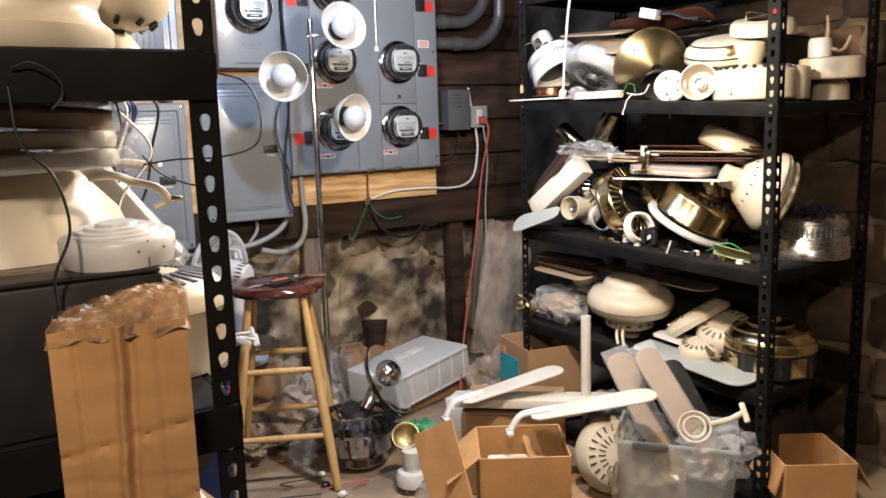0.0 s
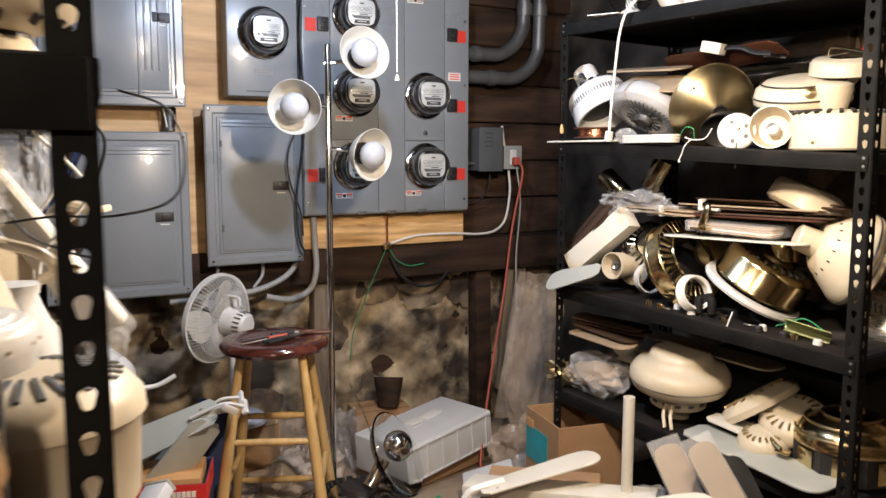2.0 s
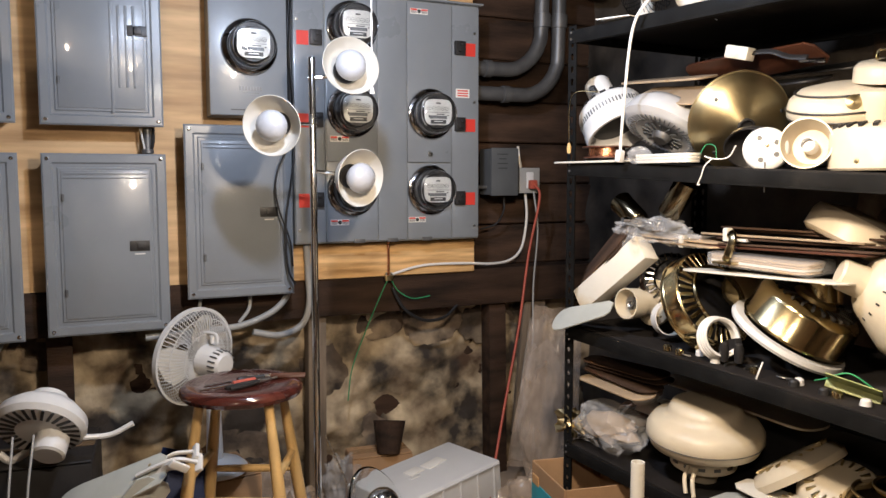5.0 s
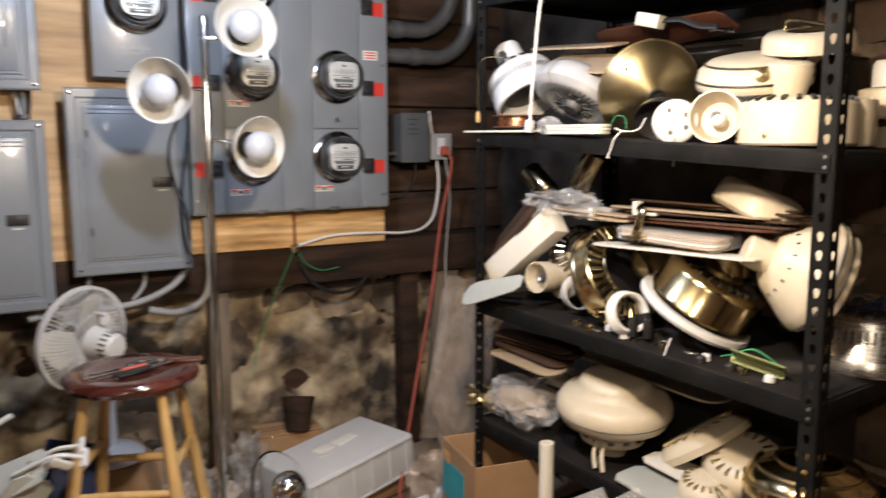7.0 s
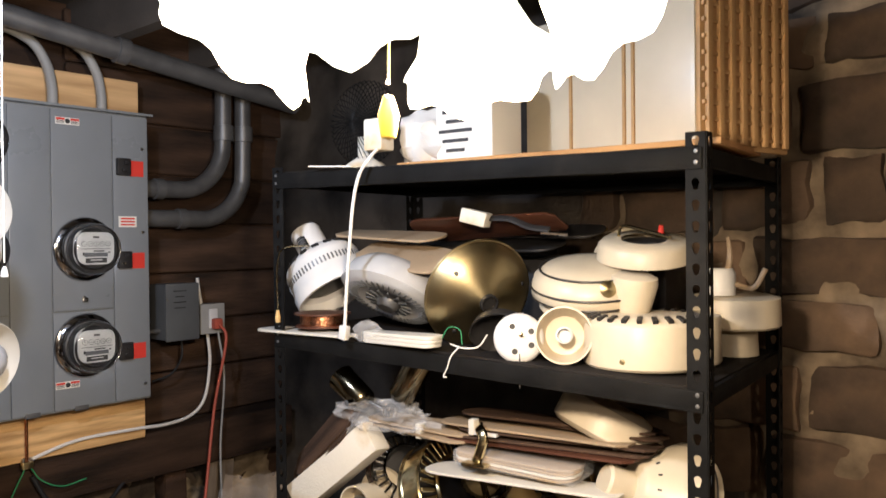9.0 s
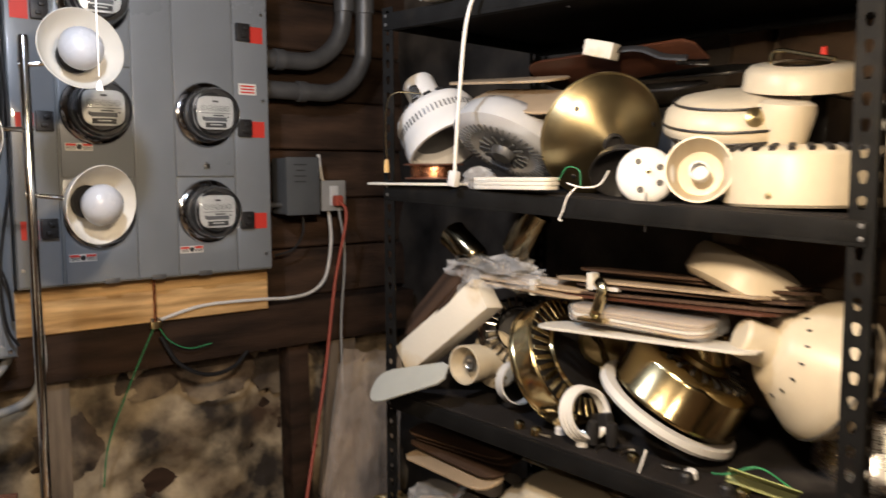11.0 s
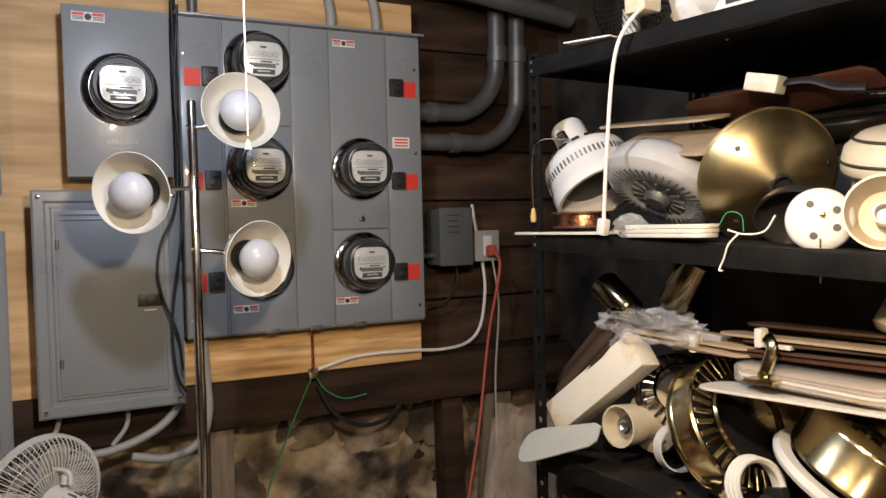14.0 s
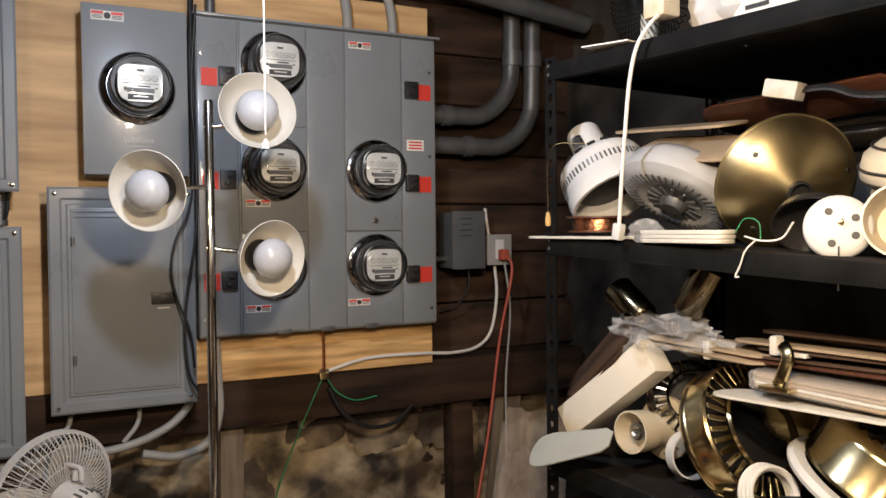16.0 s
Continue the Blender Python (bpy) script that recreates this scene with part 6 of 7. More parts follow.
t = turned("switch_cup", "white socket cup with a twisted wire", "switch housing", [(0, 0.03), (0.03, 0.03), (0.036, 0.02), (0.036, -0.03), (0, -0.03)], M_white, RL(1.005, 0.40, 1.502))
part("wire", tube(B(), [(0.02, 0, 0.025), (0.024, 0, 0.06), (0.02, 0, 0.10)], lambda u: 0.008 - 0.004 * u, 8), M_bladet, t, "twisted tan wires")
part("wire", tube(B(), [(0.036, 0, -0.005), (0.075, 0, -0.012), (0.10, 0, 0.03)], 0.006, 8), M_bladet, t, "bent tan wires")

# deck three: blades, rings, sockets, brass motors
def stack(n, L, w, at, rot, dz, material, label, fan=2.0, seed=0):
    r = random.Random(seed)
    for k in range(n):
        m = R(at[0] + r.uniform(-0.012, 0.012), at[1] + r.uniform(-0.01, 0.01), at[2] + k * dz, rot[0] + r.uniform(-1.5, 1.5), rot[1] + r.uniform(-1, 1), rot[2] + r.uniform(-fan, fan))
        tagged(part("fan_blade", prism(B(), paddle(L, w * 0.8, w), 0.0055, bevel=0.0018), material, m=m), label, "fan blade", "fan blades on the rack")


z3 = deck(2, 0.3)
t = thing("foam_block", "white foam packing block with a tan stain", "packing foam", RACK @ lay((0.030, 0.052, 0.935), (0.262, 0.088, 1.125), -10))
bm = box(B(), (0.300, 0.060, 0.080), (0.15, 0, 0), bevel=0.005)
part("block", bm, M_foam, t)
part("plastic_scrap", crumple(B(), (0.035, 0.028, 0.022), sub=3, amp=0.45, freq=5, seed=12), M_film, t, "crumpled clear plastic on its end", m=pose(0.255, 0.0, 0.05))
stack(4, 0.24, 0.10, (0.020, 0.075, 0.985), (48, -44, 8), 0.013, M_darkwood, "dark wooden fan blade leaning behind the foam", 3, 4)
tagged(part("grey_blade", prism(B(), paddle(0.20, 0.065, 0.095), 0.005, bevel=0.002), M_bladeg, m=R(0.21, -0.02, 0.932, 0, 0, 0) @ pose(0, 0, 0, -38, 18, 195)), "pale grey blade end sticking out over the edge", "fan blade", "fan blades on the rack")
t = turned("lamp_holder", "cream lamp holder with a cup socket", "lamp holder", [(0, 0.0), (0.062, 0.0), (0.070, -0.006), (0.070, -0.02), (0, -0.02)], M_cream, RLA((0.222, 0.147, 0.950), (0.03, -0.97, 0.06)))
part("stem", lathe(B(), [(0.038, 0.0), (0.036, 0.05), (0.030, 0.055)], 24, cap=False), M_cream, t)
part("cup", lathe(B(), [(0.030, 0.05), (0.044, 0.055), (0.046, 0.105), (0.042, 0.105), (0.038, 0.062), (0, 0.062)], 28, cap=False), M_cream, t, m=pose(0, 0, 0))
part("socket", lathe(B(), [(0.020, 0.06), (0.020, 0.085), (0.012, 0.086), (0, 0.075)], 18, cap=False), M_steel, t, "steel bulb socket")
for k in range(9):
    a = 40 * k
    part("screw", lathe(B(), [(0, 0), (0.0045, 0), (0, 0.003)], 8), M_antbrass, t, m=pose(0.056 * math.cos(radians(a)), 0.056 * math.sin(radians(a)), 0.0))
t = thing("blade_ring", "open white plastic ring strap", "ring", RLA((0.325, 0.115, 0.920), (0.90, -0.30, 0.15), 0.80))
bm = B()
for i in range(24):
    a0, a1 = 2 * math.pi * i / 26, 2 * math.pi * (i + 1) / 26
    vs = [bm.verts.new((0.062 * math.cos(a), 0.062 * math.sin(a), z)) for a, z in ((a0, -0.018), (a1, -0.018), (a1, 0.018), (a0, 0.018))]
    bm.faces.new(vs)
bmesh.ops.remove_doubles(bm, verts=bm.verts, dist=0.0005)
bmesh.ops.solidify(bm, geom=bm.faces[:], thickness=0.004)
part("band", bm, M_white, t)


def brass_ring(m, r, label, n=30, material=None):
    t = thing("brass_vent_ring", label, "vent ring", m)
    material = material or M_brass
    part("rim", lathe(B(), [(r * 0.94, -0.050), (r, -0.052), (r * 1.025, -0.046), (r * 1.02, -0.040), (r, -0.036), (r, -0.004), (r * 0.985, 0.008), (r * 0.955, 0.012), (r * 0.94, 0.008)], 64, cap=False), material, t)
    part("inner_rim", lathe(B(), [(r * 0.60, 0.020), (r * 0.62, 0.032), (r * 0.66, 0.034), (r * 0.68, 0.028)], 48, cap=False), material, t)
    for i in range(n):
        part("spoke", box(B(), (r * 0.31, r * 0.078, 0.005), bevel=0.0015, seg=1), material, t, m=pose(0, 0, 0, 0, 0, 360 * i / n) @ pose(r * 0.81, 0, 0.020, 0, 9, 0))
    # black disc stands in for the shade inside the open ring
    part("dark_core", lathe(B(), [(0, -0.03), (r * 0.93, -0.03), (r * 0.93, -0.024), (0, -0.024)], 30), M_black, t)
    return t


brass_ring(RLA((0.450, 0.150, 0.988), (0.86, 0.02, 0.46)), 0.142, "polished brass slotted fan ring on edge", 36)
brass_ring(RLA((0.262, 0.190, 1.020), (0.75, -0.55, 0.30)), 0.085, "smoked chrome slotted fan ring behind the foam", 24, M_darkchrome)
t = turned("brass_cap", "small chased brass cap", "brass cap", [(0, 0.03), (0.03, 0.03), (0.05, 0.02), (0.056, 0.0), (0.05, -0.02)], M_antbrass, RLA((0.455, 0.27, 1.010), (0.60, -0.70, 0.25)))
part("fluting", vents(0.050, 0.012, 26, 0.005, 0.022, d=0.006, slope=-28), M_antbrass, t)
turned("brass_cap", "polished brass switch cup", "brass cap", [(0, 0.035), (0.035, 0.035), (0.046, 0.028), (0.048, -0.03), (0.04, -0.035)], M_brass, RLA((0.725, 0.235, 1.040), (-0.10, 0.10, 0.95)))
t = turned("fan_motor", "polished brass drum fan motor tilted on its ring", "fan motor", [(0, 0.07), (0.09, 0.068), (0.122, 0.058), (0.130, 0.045), (0.132, -0.02), (0.136, -0.024), (0.136, -0.032), (0, -0.032)], M_brass, RLA((0.700, 0.185, 0.965), (0.46, 0.16, 0.87)))
part("vent_band", vents(0.085, 0.066, 24, 0.007, 0.008, d=0.042), M_black, t)
part("top_plate", lathe(B(), [(0, 0.076), (0.05, 0.076), (0.056, 0.068)], 28, cap=False), M_antbrass, t)
t = thing("white_ring", "white plastic mounting ring leaning under the motor", "ring", RLA((0.668, 0.172, 0.912), (0.46, 0.16, 0.87)))
part("ring", lathe(B(), [(0.12, 0.0), (0.148, 0.0), (0.152, 0.008), (0.148, 0.02), (0.125, 0.02), (0.12, 0.008), (0.12, 0.0)], 44, cap=False), M_white, t)
t = thing("white_ring", "coil of white lamp cable", "cable coil", RA((0.575, 0.03, z3 + 0.054), (0.95, -0.25, 0.3)))
for k in range(4):
    part("loop", tube(B(), ring_pts(0.054 - 0.002 * k, 30, -0.014 + 0.0085 * k), 0.0070, 8, 1, flat=0.6), M_cablew, t)
part("clip", box(B(), (0.02, 0.03, 0.05), bevel=0.004), M_black, t, "black clip", m=pose(0.04, -0.02, 0.0))
t = thing("black_socket", "pair of black bulb sockets", "socket", R(0.60, 0.02, z3))
for dx, dy in ((0, 0), (0.035, 0.015)):
    part("socket", lathe(B(), [(0, 0.0), (0.011, 0.0), (0.013, 0.034), (0.009, 0.048), (0, 0.048)], 16), M_black, t, m=pose(dx, dy, 0.0, 8, 5, 0))
# upper blades bridging the pile
# dark timber colour on the upper blades also carries the shade below deck four
for k, (u, v, z, rz, mm, lab) in enumerate((
        (0.885, 0.085, 1.084, 181, M_bladew, "pale blade under the wrapped pack"),
        (0.90, 0.130, 1.146, 179, M_blader, "reddish brown blade above the pack"),
        (0.92, 0.160, 1.152, 182, M_darkwood, "dark wooden blade in the pile"),
        (0.90, 0.190, 1.158, 177, M_darkwood, "blade in the pile, coloured dark for the shade"),
        (0.93, 0.170, 1.164, 183, M_darkwood, "dark wooden blade near the top"),
        (0.88, 0.150, 1.171, 180, M_bladet, "tan blade near the top of the pile"),
        (0.93, 0.200, 1.178, 175, M_darkwood, "blade on top of the pile, coloured dark for the shade"),
        (0.91, 0.220, 1.185, 184, M_darkwood, "dark wooden blade on top of the pile"))):
    tagged(part("fan_blade", prism(B(), paddle(0.45, 0.095, 0.118), 0.0055, bevel=0.0018), mm, m=RL(u, v, z, 2.5 + 0.3 * k, 1.2 - 0.2 * k, rz)), lab, "fan blade", "fan blades on the rack")
stack(2, 0.30, 0.10, (0.24, 0.12, 1.135), (3, 1, -2), 0.012, M_bladet, "tan blade wrapped in film", 4, 6)
t = thing("blade_pack", "stack of white fan blades in clear film", "blade pack", RL(0.66, 0.105, 1.115, 3, 1, 0))
for k in range(4):
    part("blade", prism(B(), paddle(0.28, 0.085, 0.098), 0.0055, bevel=0.002), (M_bladet, M_bladew, M_bladet, M_bladet)[k], t, m=pose(-0.14, 0, -0.014 + 0.0062 * k, 0, 0, 1.0 * (k - 1.5)))
part("film", box(B(), (0.30, 0.108, 0.036), bevel=0.010, seg=3), M_film, t, "clear film wrap")
tagged(part("plastic_wrap", crumple(B(), (0.13, 0.05, 0.035), sub=4, amp=0.45, freq=5, seed=8), M_film, m=R(0.30, 0.07, 1.165)), "crumpled clear plastic wrap over blades", "plastic wrap")
t = thing("blade_bracket", "curved brass blade bracket", "blade bracket", R(0.60, 0.03, 1.140))
part("arm", tube(B(), [(-0.03, 0.05, 0.03), (0.0, 0.0, 0.036), (0.02, -0.015, 0.02), (0.01, -0.02, -0.02), (0.0, -0.015, -0.035)], 0.011, 8, 6, flat=0.45), M_brass, t)
part("foot", box(B(), (0.06, 0.03, 0.008), bevel=0.003), M_brass, t, m=pose(0, -0.015, -0.04))
for u, z in ((0.41, 1.142), (0.56, 1.168)):
    t = thing("blade_bracket", "white plastic blade clip", "blade bracket", R(u, 0.07, z))
    part("clip", box(B(), (0.016, 0.024, 0.036), bevel=0.004), M_bladew, t)
    part("tongue", box(B(), (0.07, 0.02, 0.008), bevel=0.002), M_white, t, m=pose(0.03, 0, -0.012))
# brass spot lamp heads hanging at the back
for u, z, d in ((0.185, 1.215, (-0.72, 0.10, 0.42)), (0.365, 1.255, (0.45, 0.15, 0.80))):
    t = turned("spot_head", "dark brass spotlight head", "spotlight", [(0, -0.06), (0.022, -0.058), (0.034, -0.045), (0.036, 0.04), (0.038, 0.055), (0.034, 0.055), (0.031, 0.02), (0, 0.015)], M_spot, RA((u, 0.09, z), d) @ Matrix.Diagonal((0.95, 0.95, 1.0, 1)))
    part("swivel", lathe(B(), [(0, -0.02), (0.008, -0.02), (0.008, 0.02), (0, 0.02)], 10), M_chrome, t, m=pose(0.036, 0, -0.04, 0, 90, 0))
t = thing("lamp_arm", "bent brass lamp arm with chrome joint", "lamp arm", R(0.27, 0.08, 1.19))
part("rod", tube(B(), [(-0.10, 0.0, 0.05), (-0.04, 0, 0.01), (0.04, -0.01, -0.01)], 0.006, 8), M_chrome, t)
part("knuckle", lathe(B(), [(0, -0.02), (0.018, -0.012), (0.02, 0.0), (0.018, 0.012), (0, 0.02)], 16), M_chrome, t, m=pose(0.05, -0.01, -0.01))
# cream motors at the near end
t = turned("fan_motor", "cream round fan motor tipped on its side", "fan motor", [(0, 0.05), (0.06, 0.05), (0.115, 0.03), (0.122, 0.015), (0.122, -0.03), (0.11, -0.04), (0, -0.04)], M_cream, RLA((0.805, 0.245, 1.185), (0.335, 0.33, 0.84)))
t = turned("fan_motor", "cream bowl shaped fan motor with grey stripe", "fan motor", [(0, 0.078), (0.058, 0.075), (0.074, 0.062), (0.128, -0.012), (0.140, -0.030), (0.141, -0.050), (0.128, -0.056), (0.126, -0.082), (0.10, -0.096), (0, -0.096)], M_cream, RLA((0.940, 0.175, 1.060), (-0.60, -0.58, 0.34), 0.93))
part("collar", lathe(B(), [(0.042, 0.06), (0.040, 0.13), (0.034, 0.136), (0, 0.136)], 24, cap=False), M_cream, t)
part("vent_band", vents(0.086, 0.046, 16, 0.004, 0.009, d=0.003, slope=-38), M_black, t)
for r, z in ((0.1415, -0.04), (0.127, -0.066)):
    part("pinstripe", tube(B(), ring_pts(r, 44, z), 0.0025, 6, 1), M_galv, t)
t = turned("fan_motor", "brushed steel fan motor with perforated sides", "fan motor", [(0, 0.085), (0.06, 0.085), (0.10, 0.075), (0.112, 0.060), (0.118, -0.02), (0.122, -0.024), (0.122, -0.06), (0, -0.06)], M_steel, RL(1.02, 0.365, 0.884))
part("vent_band", vents(0.090, 0.080, 16, 0.016, 0.010, d=0.02, slope=20), M_black, t)
part("perforated_band", vents(0.1150, 0.030, 48, 0.004, 0.03, d=0.003, slope=-6), M_black, t)
bm = B()
rng = random.Random(3)
for k in range(9):
    c = Vector((rng.uniform(-0.03, 0.03), rng.uniform(-0.03, 0.03), 0.06))
    tube(bm, [c, c + Vector((rng.uniform(-0.04, 0.04), rng.uniform(-0.04, 0.04), 0.03)), c + Vector((rng.uniform(-0.06, 0.06), rng.uniform(-0.06, 0.06), 0.045)), c + Vector((rng.uniform(-0.07, 0.07), rng.uniform(-0.07, 0.07), 0.01))], 0.002, 5, 5)
part("loose_wires", bm, M_navy, t, "tangle of thin violet wires")
t = thing("mounting_plate", "gold zinc mounting plate with holes", "mounting plate", R(0.955, 0.02, deck(2, 0.95) + 0.035, -28, 12, 20))
part("plate", box(B(), (0.12, 0.05, 0.003), bevel=0.001, seg=1), M_pcb, t)
part("flange", box(B(), (0.12, 0.003, 0.02), bevel=0.001, seg=1), M_pcb, t, m=pose(0, 0.025, -0.009))
for x in (-0.03, 0.02, 0.04):
    part("hole", lathe(B(), [(0, 0), (0.006, 0), (0.008, 0.0005), (0, 0.0005)], 12), M_black, t, m=pose(x, 0, 0.0017))
run("green_wire", [RV(p) for p in ((0.86, 0.02, 0.845), (0.90, 0.0, 0.86), (0.95, 0.01, 0.88), (1.0, 0.03, 0.85))], 0.002, M_cableg2, "thin green wire lying on the deck", "wire", seg=6)
run("lamp_wire", [RV(p) for p in ((0.74, -0.01, 0.87), (0.735, -0.02, 0.84), (0.725, -0.022, 0.80), (0.72, -0.022, 0.775))], 0.0025, M_cablew, "pale string end hanging over the edge", "wire", seg=6)
rng = random.Random(8)
for k in range(16):
    u, v = rng.uniform(0.38, 1.0), rng.uniform(0.0, 0.05)
    if k % 3 == 0:
        t = tagged(part("scrap_screw", tube(B(), [(0, 0, 0), (0.02, 0.006, 0.002), (0.035, 0.0, 0.004)], 0.003, 6, 3), M_steel, m=R(u, v, deck(2, u) + 0.003, 0, 0, rng.uniform(0, 360))), "loose steel screw on the deck", "screw", "loose hardware on the deck")
    else:
        tagged(part("scrap_cap", lathe(B(), [(0, 0), (0.013, 0), (0.012, 0.012), (0.008, 0.016), (0, 0.016)], 12), rng.choice((M_brass, M_black, M_steel, M_white)), m=R(u, v, deck(2, u), rng.uniform(-6, 6), 0, 0)), "small loose fan fitting", "fitting", "loose hardware on the deck")

# deck two: white dome lamp, bagged glass, dishes
z2 = deck(1, 0.45)
t = turned("fan_motor", "white ceiling fan motor with a wide rounded rim", "fan motor", [(0, 0.098), (0.080, 0.098), (0.094, 0.092), (0.101, 0.078), (0.106, 0.064), (0.120, 0.055), (0.146, 0.046), (0.161, 0.024), (0.162, 0.000), (0.150, -0.026), (0.112, -0.044), (0.092, -0.05), (0.092, -0.085), (0.08, -0.09), (0, -0.09)], M_cream, R(0.452, 0.13, z2 + 0.135, 4, 5, 0))
part("rim_groove", tube(B(), ring_pts(0.1620, 56, 0.000), 0.0015, 5, 1), M_galv, t)
part("vent_band", vents(0.092, -0.067, 14, 0.018, 0.008), M_galv, t)
for s in (-1, 1):
    part("bracket", tube(B(), [(0.04 + 0.012 * s, -0.092, -0.06), (0.05 + 0.014 * s, -0.115, -0.085), (0.07 + 0.014 * s, -0.13, -0.12)], 0.006, 8), M_cream, t)
part("support", lathe(B(), [(0.04, -0.135), (0.05, -0.09)], 18), M_cream, t)
t = thing("bagged_chandelier", "glass lamp parts in a clear plastic bag", "bagged lamp", R(0.15, 0.06, deck(1, 0.1) + 0.075))
part("bag", crumple(B(), (0.13, 0.075, 0.07), sub=4, amp=0.35, freq=4, seed=2), M_film, t, "crumpled clear bag")
part("contents", crumple(B(), (0.10, 0.055, 0.045), sub=3, amp=0.3, freq=5, seed=5), M_bladet, t, "tan lamp parts")
part("bead_chain", crumple(B(), (0.05, 0.04, 0.035), sub=3, amp=0.9, freq=9, seed=7), M_antbrass, t, "dark chain links", m=pose(-0.15, -0.03, -0.015))
t = thing("steel_reflector", "chrome lamp reflector on its side", "reflector", RA((0.20, 0.16, deck(1, 0.2) + 0.13), (0.1, -0.3, 0.9)))
part("dish", lathe(B(), [(0, 0.02), (0.05, 0.016), (0.09, 0.0), (0.088, -0.004), (0, 0.012)], 30), M_chrome, t)
tagged(part("white_blade", prism(B(), paddle(0.56, 0.10, 0.12), 0.007, bevel=0.002), M_bladew, m=R(0.16, 0.29, 0.668, 1, 1.5, -2)), "long white fan blade laid over the dome", "fan blade", "fan blades on the rack")
tagged(part("white_cup", lathe(B(), [(0, 0.04), (0.035, 0.04), (0.04, 0.03), (0.045, -0.04), (0, -0.04)], 20), M_white, m=R(0.19, 0.17, 0.655, 0, 50, 0)), "white socket cup lying on its side", "socket")
stack(3, 0.28, 0.10, (0.03, 0.10, 0.700), (4, 2, 6), 0.014, M_darkwood, "brown blade tucked under the deck", 7, 9)
stack(1, 0.26, 0.10, (0.05, 0.05, 0.680), (4, 2, 2), 0.014, M_bladet, "tan blade tucked under the deck", 7, 19)
for u, v, z, d, r, lab in ((0.70, 0.20, 0.55, (-0.55, -0.15, 0.8), 0.13, "white dish shaped fan cover on edge"), (0.845, 0.16, 0.54, (0.1, -0.45, 0.88), 0.10, "white slotted fan hub"), (0.80, 0.08, 0.478, (0.05, -0.2, 1.0), 0.075, "small white fan cover")):
    t = turned("fan_cover", lab, "fan cover", [(0, 0.035), (r * 0.5, 0.034), (r * 0.85, 0.022), (r, 0.0), (r * 0.98, -0.02), (r * 0.9, -0.02), (r * 0.9, -0.004), (0, 0.0)], M_cream, RA((u, v, z), d))
    part("vent_band", vents(r * 0.62, 0.030, 18, 0.006, 0.006, d=r * 0.3), M_antbrass, t)
tagged(part("grey_blade", prism(B(), paddle(0.46, 0.11, 0.14), 0.006, bevel=0.002), M_bladeg, m=R(0.60, 0.03, deck(1, 0.6) + 0.018, 5, 2.5, -4)), "grey fan blade lying along the deck edge", "fan blade", "fan blades on the rack")
tagged(part("white_blade", prism(B(), paddle(0.20, 0.08, 0.10), 0.006, bevel=0.002), M_bladew, m=R(0.62, 0.10, deck(1, 0.6) + 0.05, 3, 3, 0)), "short white blade under the dome", "fan blade", "fan blades on the rack")
t = thing("blade_bracket", "brass blade bracket on the grey blade", "blade bracket", R(0.83, 0.04, deck(1, 0.8) + 0.04))
part("arm", tube(B(), [(-0.05, 0, 0), (0.0, 0.01, 0.018), (0.05, 0.0, 0.006)], 0.010, 8, 6, flat=0.5), M_brass, t)
part("plate", box(B(), (0.04, 0.03, 0.006), bevel=0.002), M_brass, t, m=pose(0.06, 0, 0.002))
t = turned("brass_lotus", "brass stepped fan motor on a black base", "fan motor", [(0, 0.075), (0.03, 0.075), (0.034, 0.06), (0.07, 0.052), (0.075, 0.044), (0.115, 0.034), (0.138, 0.012), (0.148, -0.012), (0.148, -0.028), (0, -0.028)], M_brass, R(1.01, 0.17, deck(1, 1.0) + 0.115))
for r, z in ((0.142, 0.004), (0.118, 0.033), (0.074, 0.05)):
    part("bead", tube(B(), ring_pts(r, 48, z), 0.004, 6, 1), M_antbrass, t)
part("tape_band", lathe(B(), [(0.149, -0.028), (0.150, -0.108), (0.0, -0.108)], 8, cap=False), M_black, t, "black eight-sided base")
for a in (-112, -67, -157, -22):
    part("gilt_panel", box(B(), (0.004, 0.058, 0.062), bevel=0.001), M_brass, t, "gilt panel of the base", m=pose(0.142 * math.cos(radians(a)), 0.142 * math.sin(radians(a)), -0.068, 0, 0, a))
# added carton, black in place of the shade at the back of deck two
closed_carton("filler_carton", (0.55, 0.20, 0.20), M_black, R(0.66, 0.44, deck(1, 0.7) + 0.10), "added black carton darkening the deck behind the covers")

# top deck: lattice box, cartons, paper, caged fan
zt = 1.822   # before the decks' slope
t = thing("lattice_box", "wooden lattice radio cabinet on the top deck", "cabinet", R(1.075, 0.05, zt, 0, 0, -20))
part("case", box(B(), (0.50, 0.30, 0.34), (-0.26, 0.18, 0.17), bevel=0.012), M_cream, t, "cream cabinet case")
part("grille_frame", box(B(), (0.012, 0.30, 0.34), (-0.004, 0.18, 0.17), bevel=0.006), M_caneW, t)
for k in range(8):
    part("lattice_slat", box(B(), (0.010, 0.016, 0.32), bevel=0.003), M_caneW, t, m=pose(0.008, 0.05 + 0.037 * k, 0.17))
for k in range(10):
    part("lattice_slat", box(B(), (0.008, 0.29, 0.009), bevel=0.002), M_caneW, t, m=pose(0.004, 0.18, 0.025 + 0.032 * k))
for x in (-0.165, -0.19, -0.35):
    part("trim_strip", box(B(), (0.008, 0.006, 0.33), bevel=0.002), M_caneW, t, m=pose(x, 0.028, 0.17))
tagged(part("plank_edge", box(B(), (0.75, 0.30, 0.012), bevel=0.003), M_card, m=R(0.76, 0.17, zt - 0.002 + 0.004)), "sheet of tan cardboard under the cabinet", "cardboard")
t = thing("newspaper_bundle", "bundle of printed newspaper and white bags", "paper bundle", R(0.545, 0.13, zt))
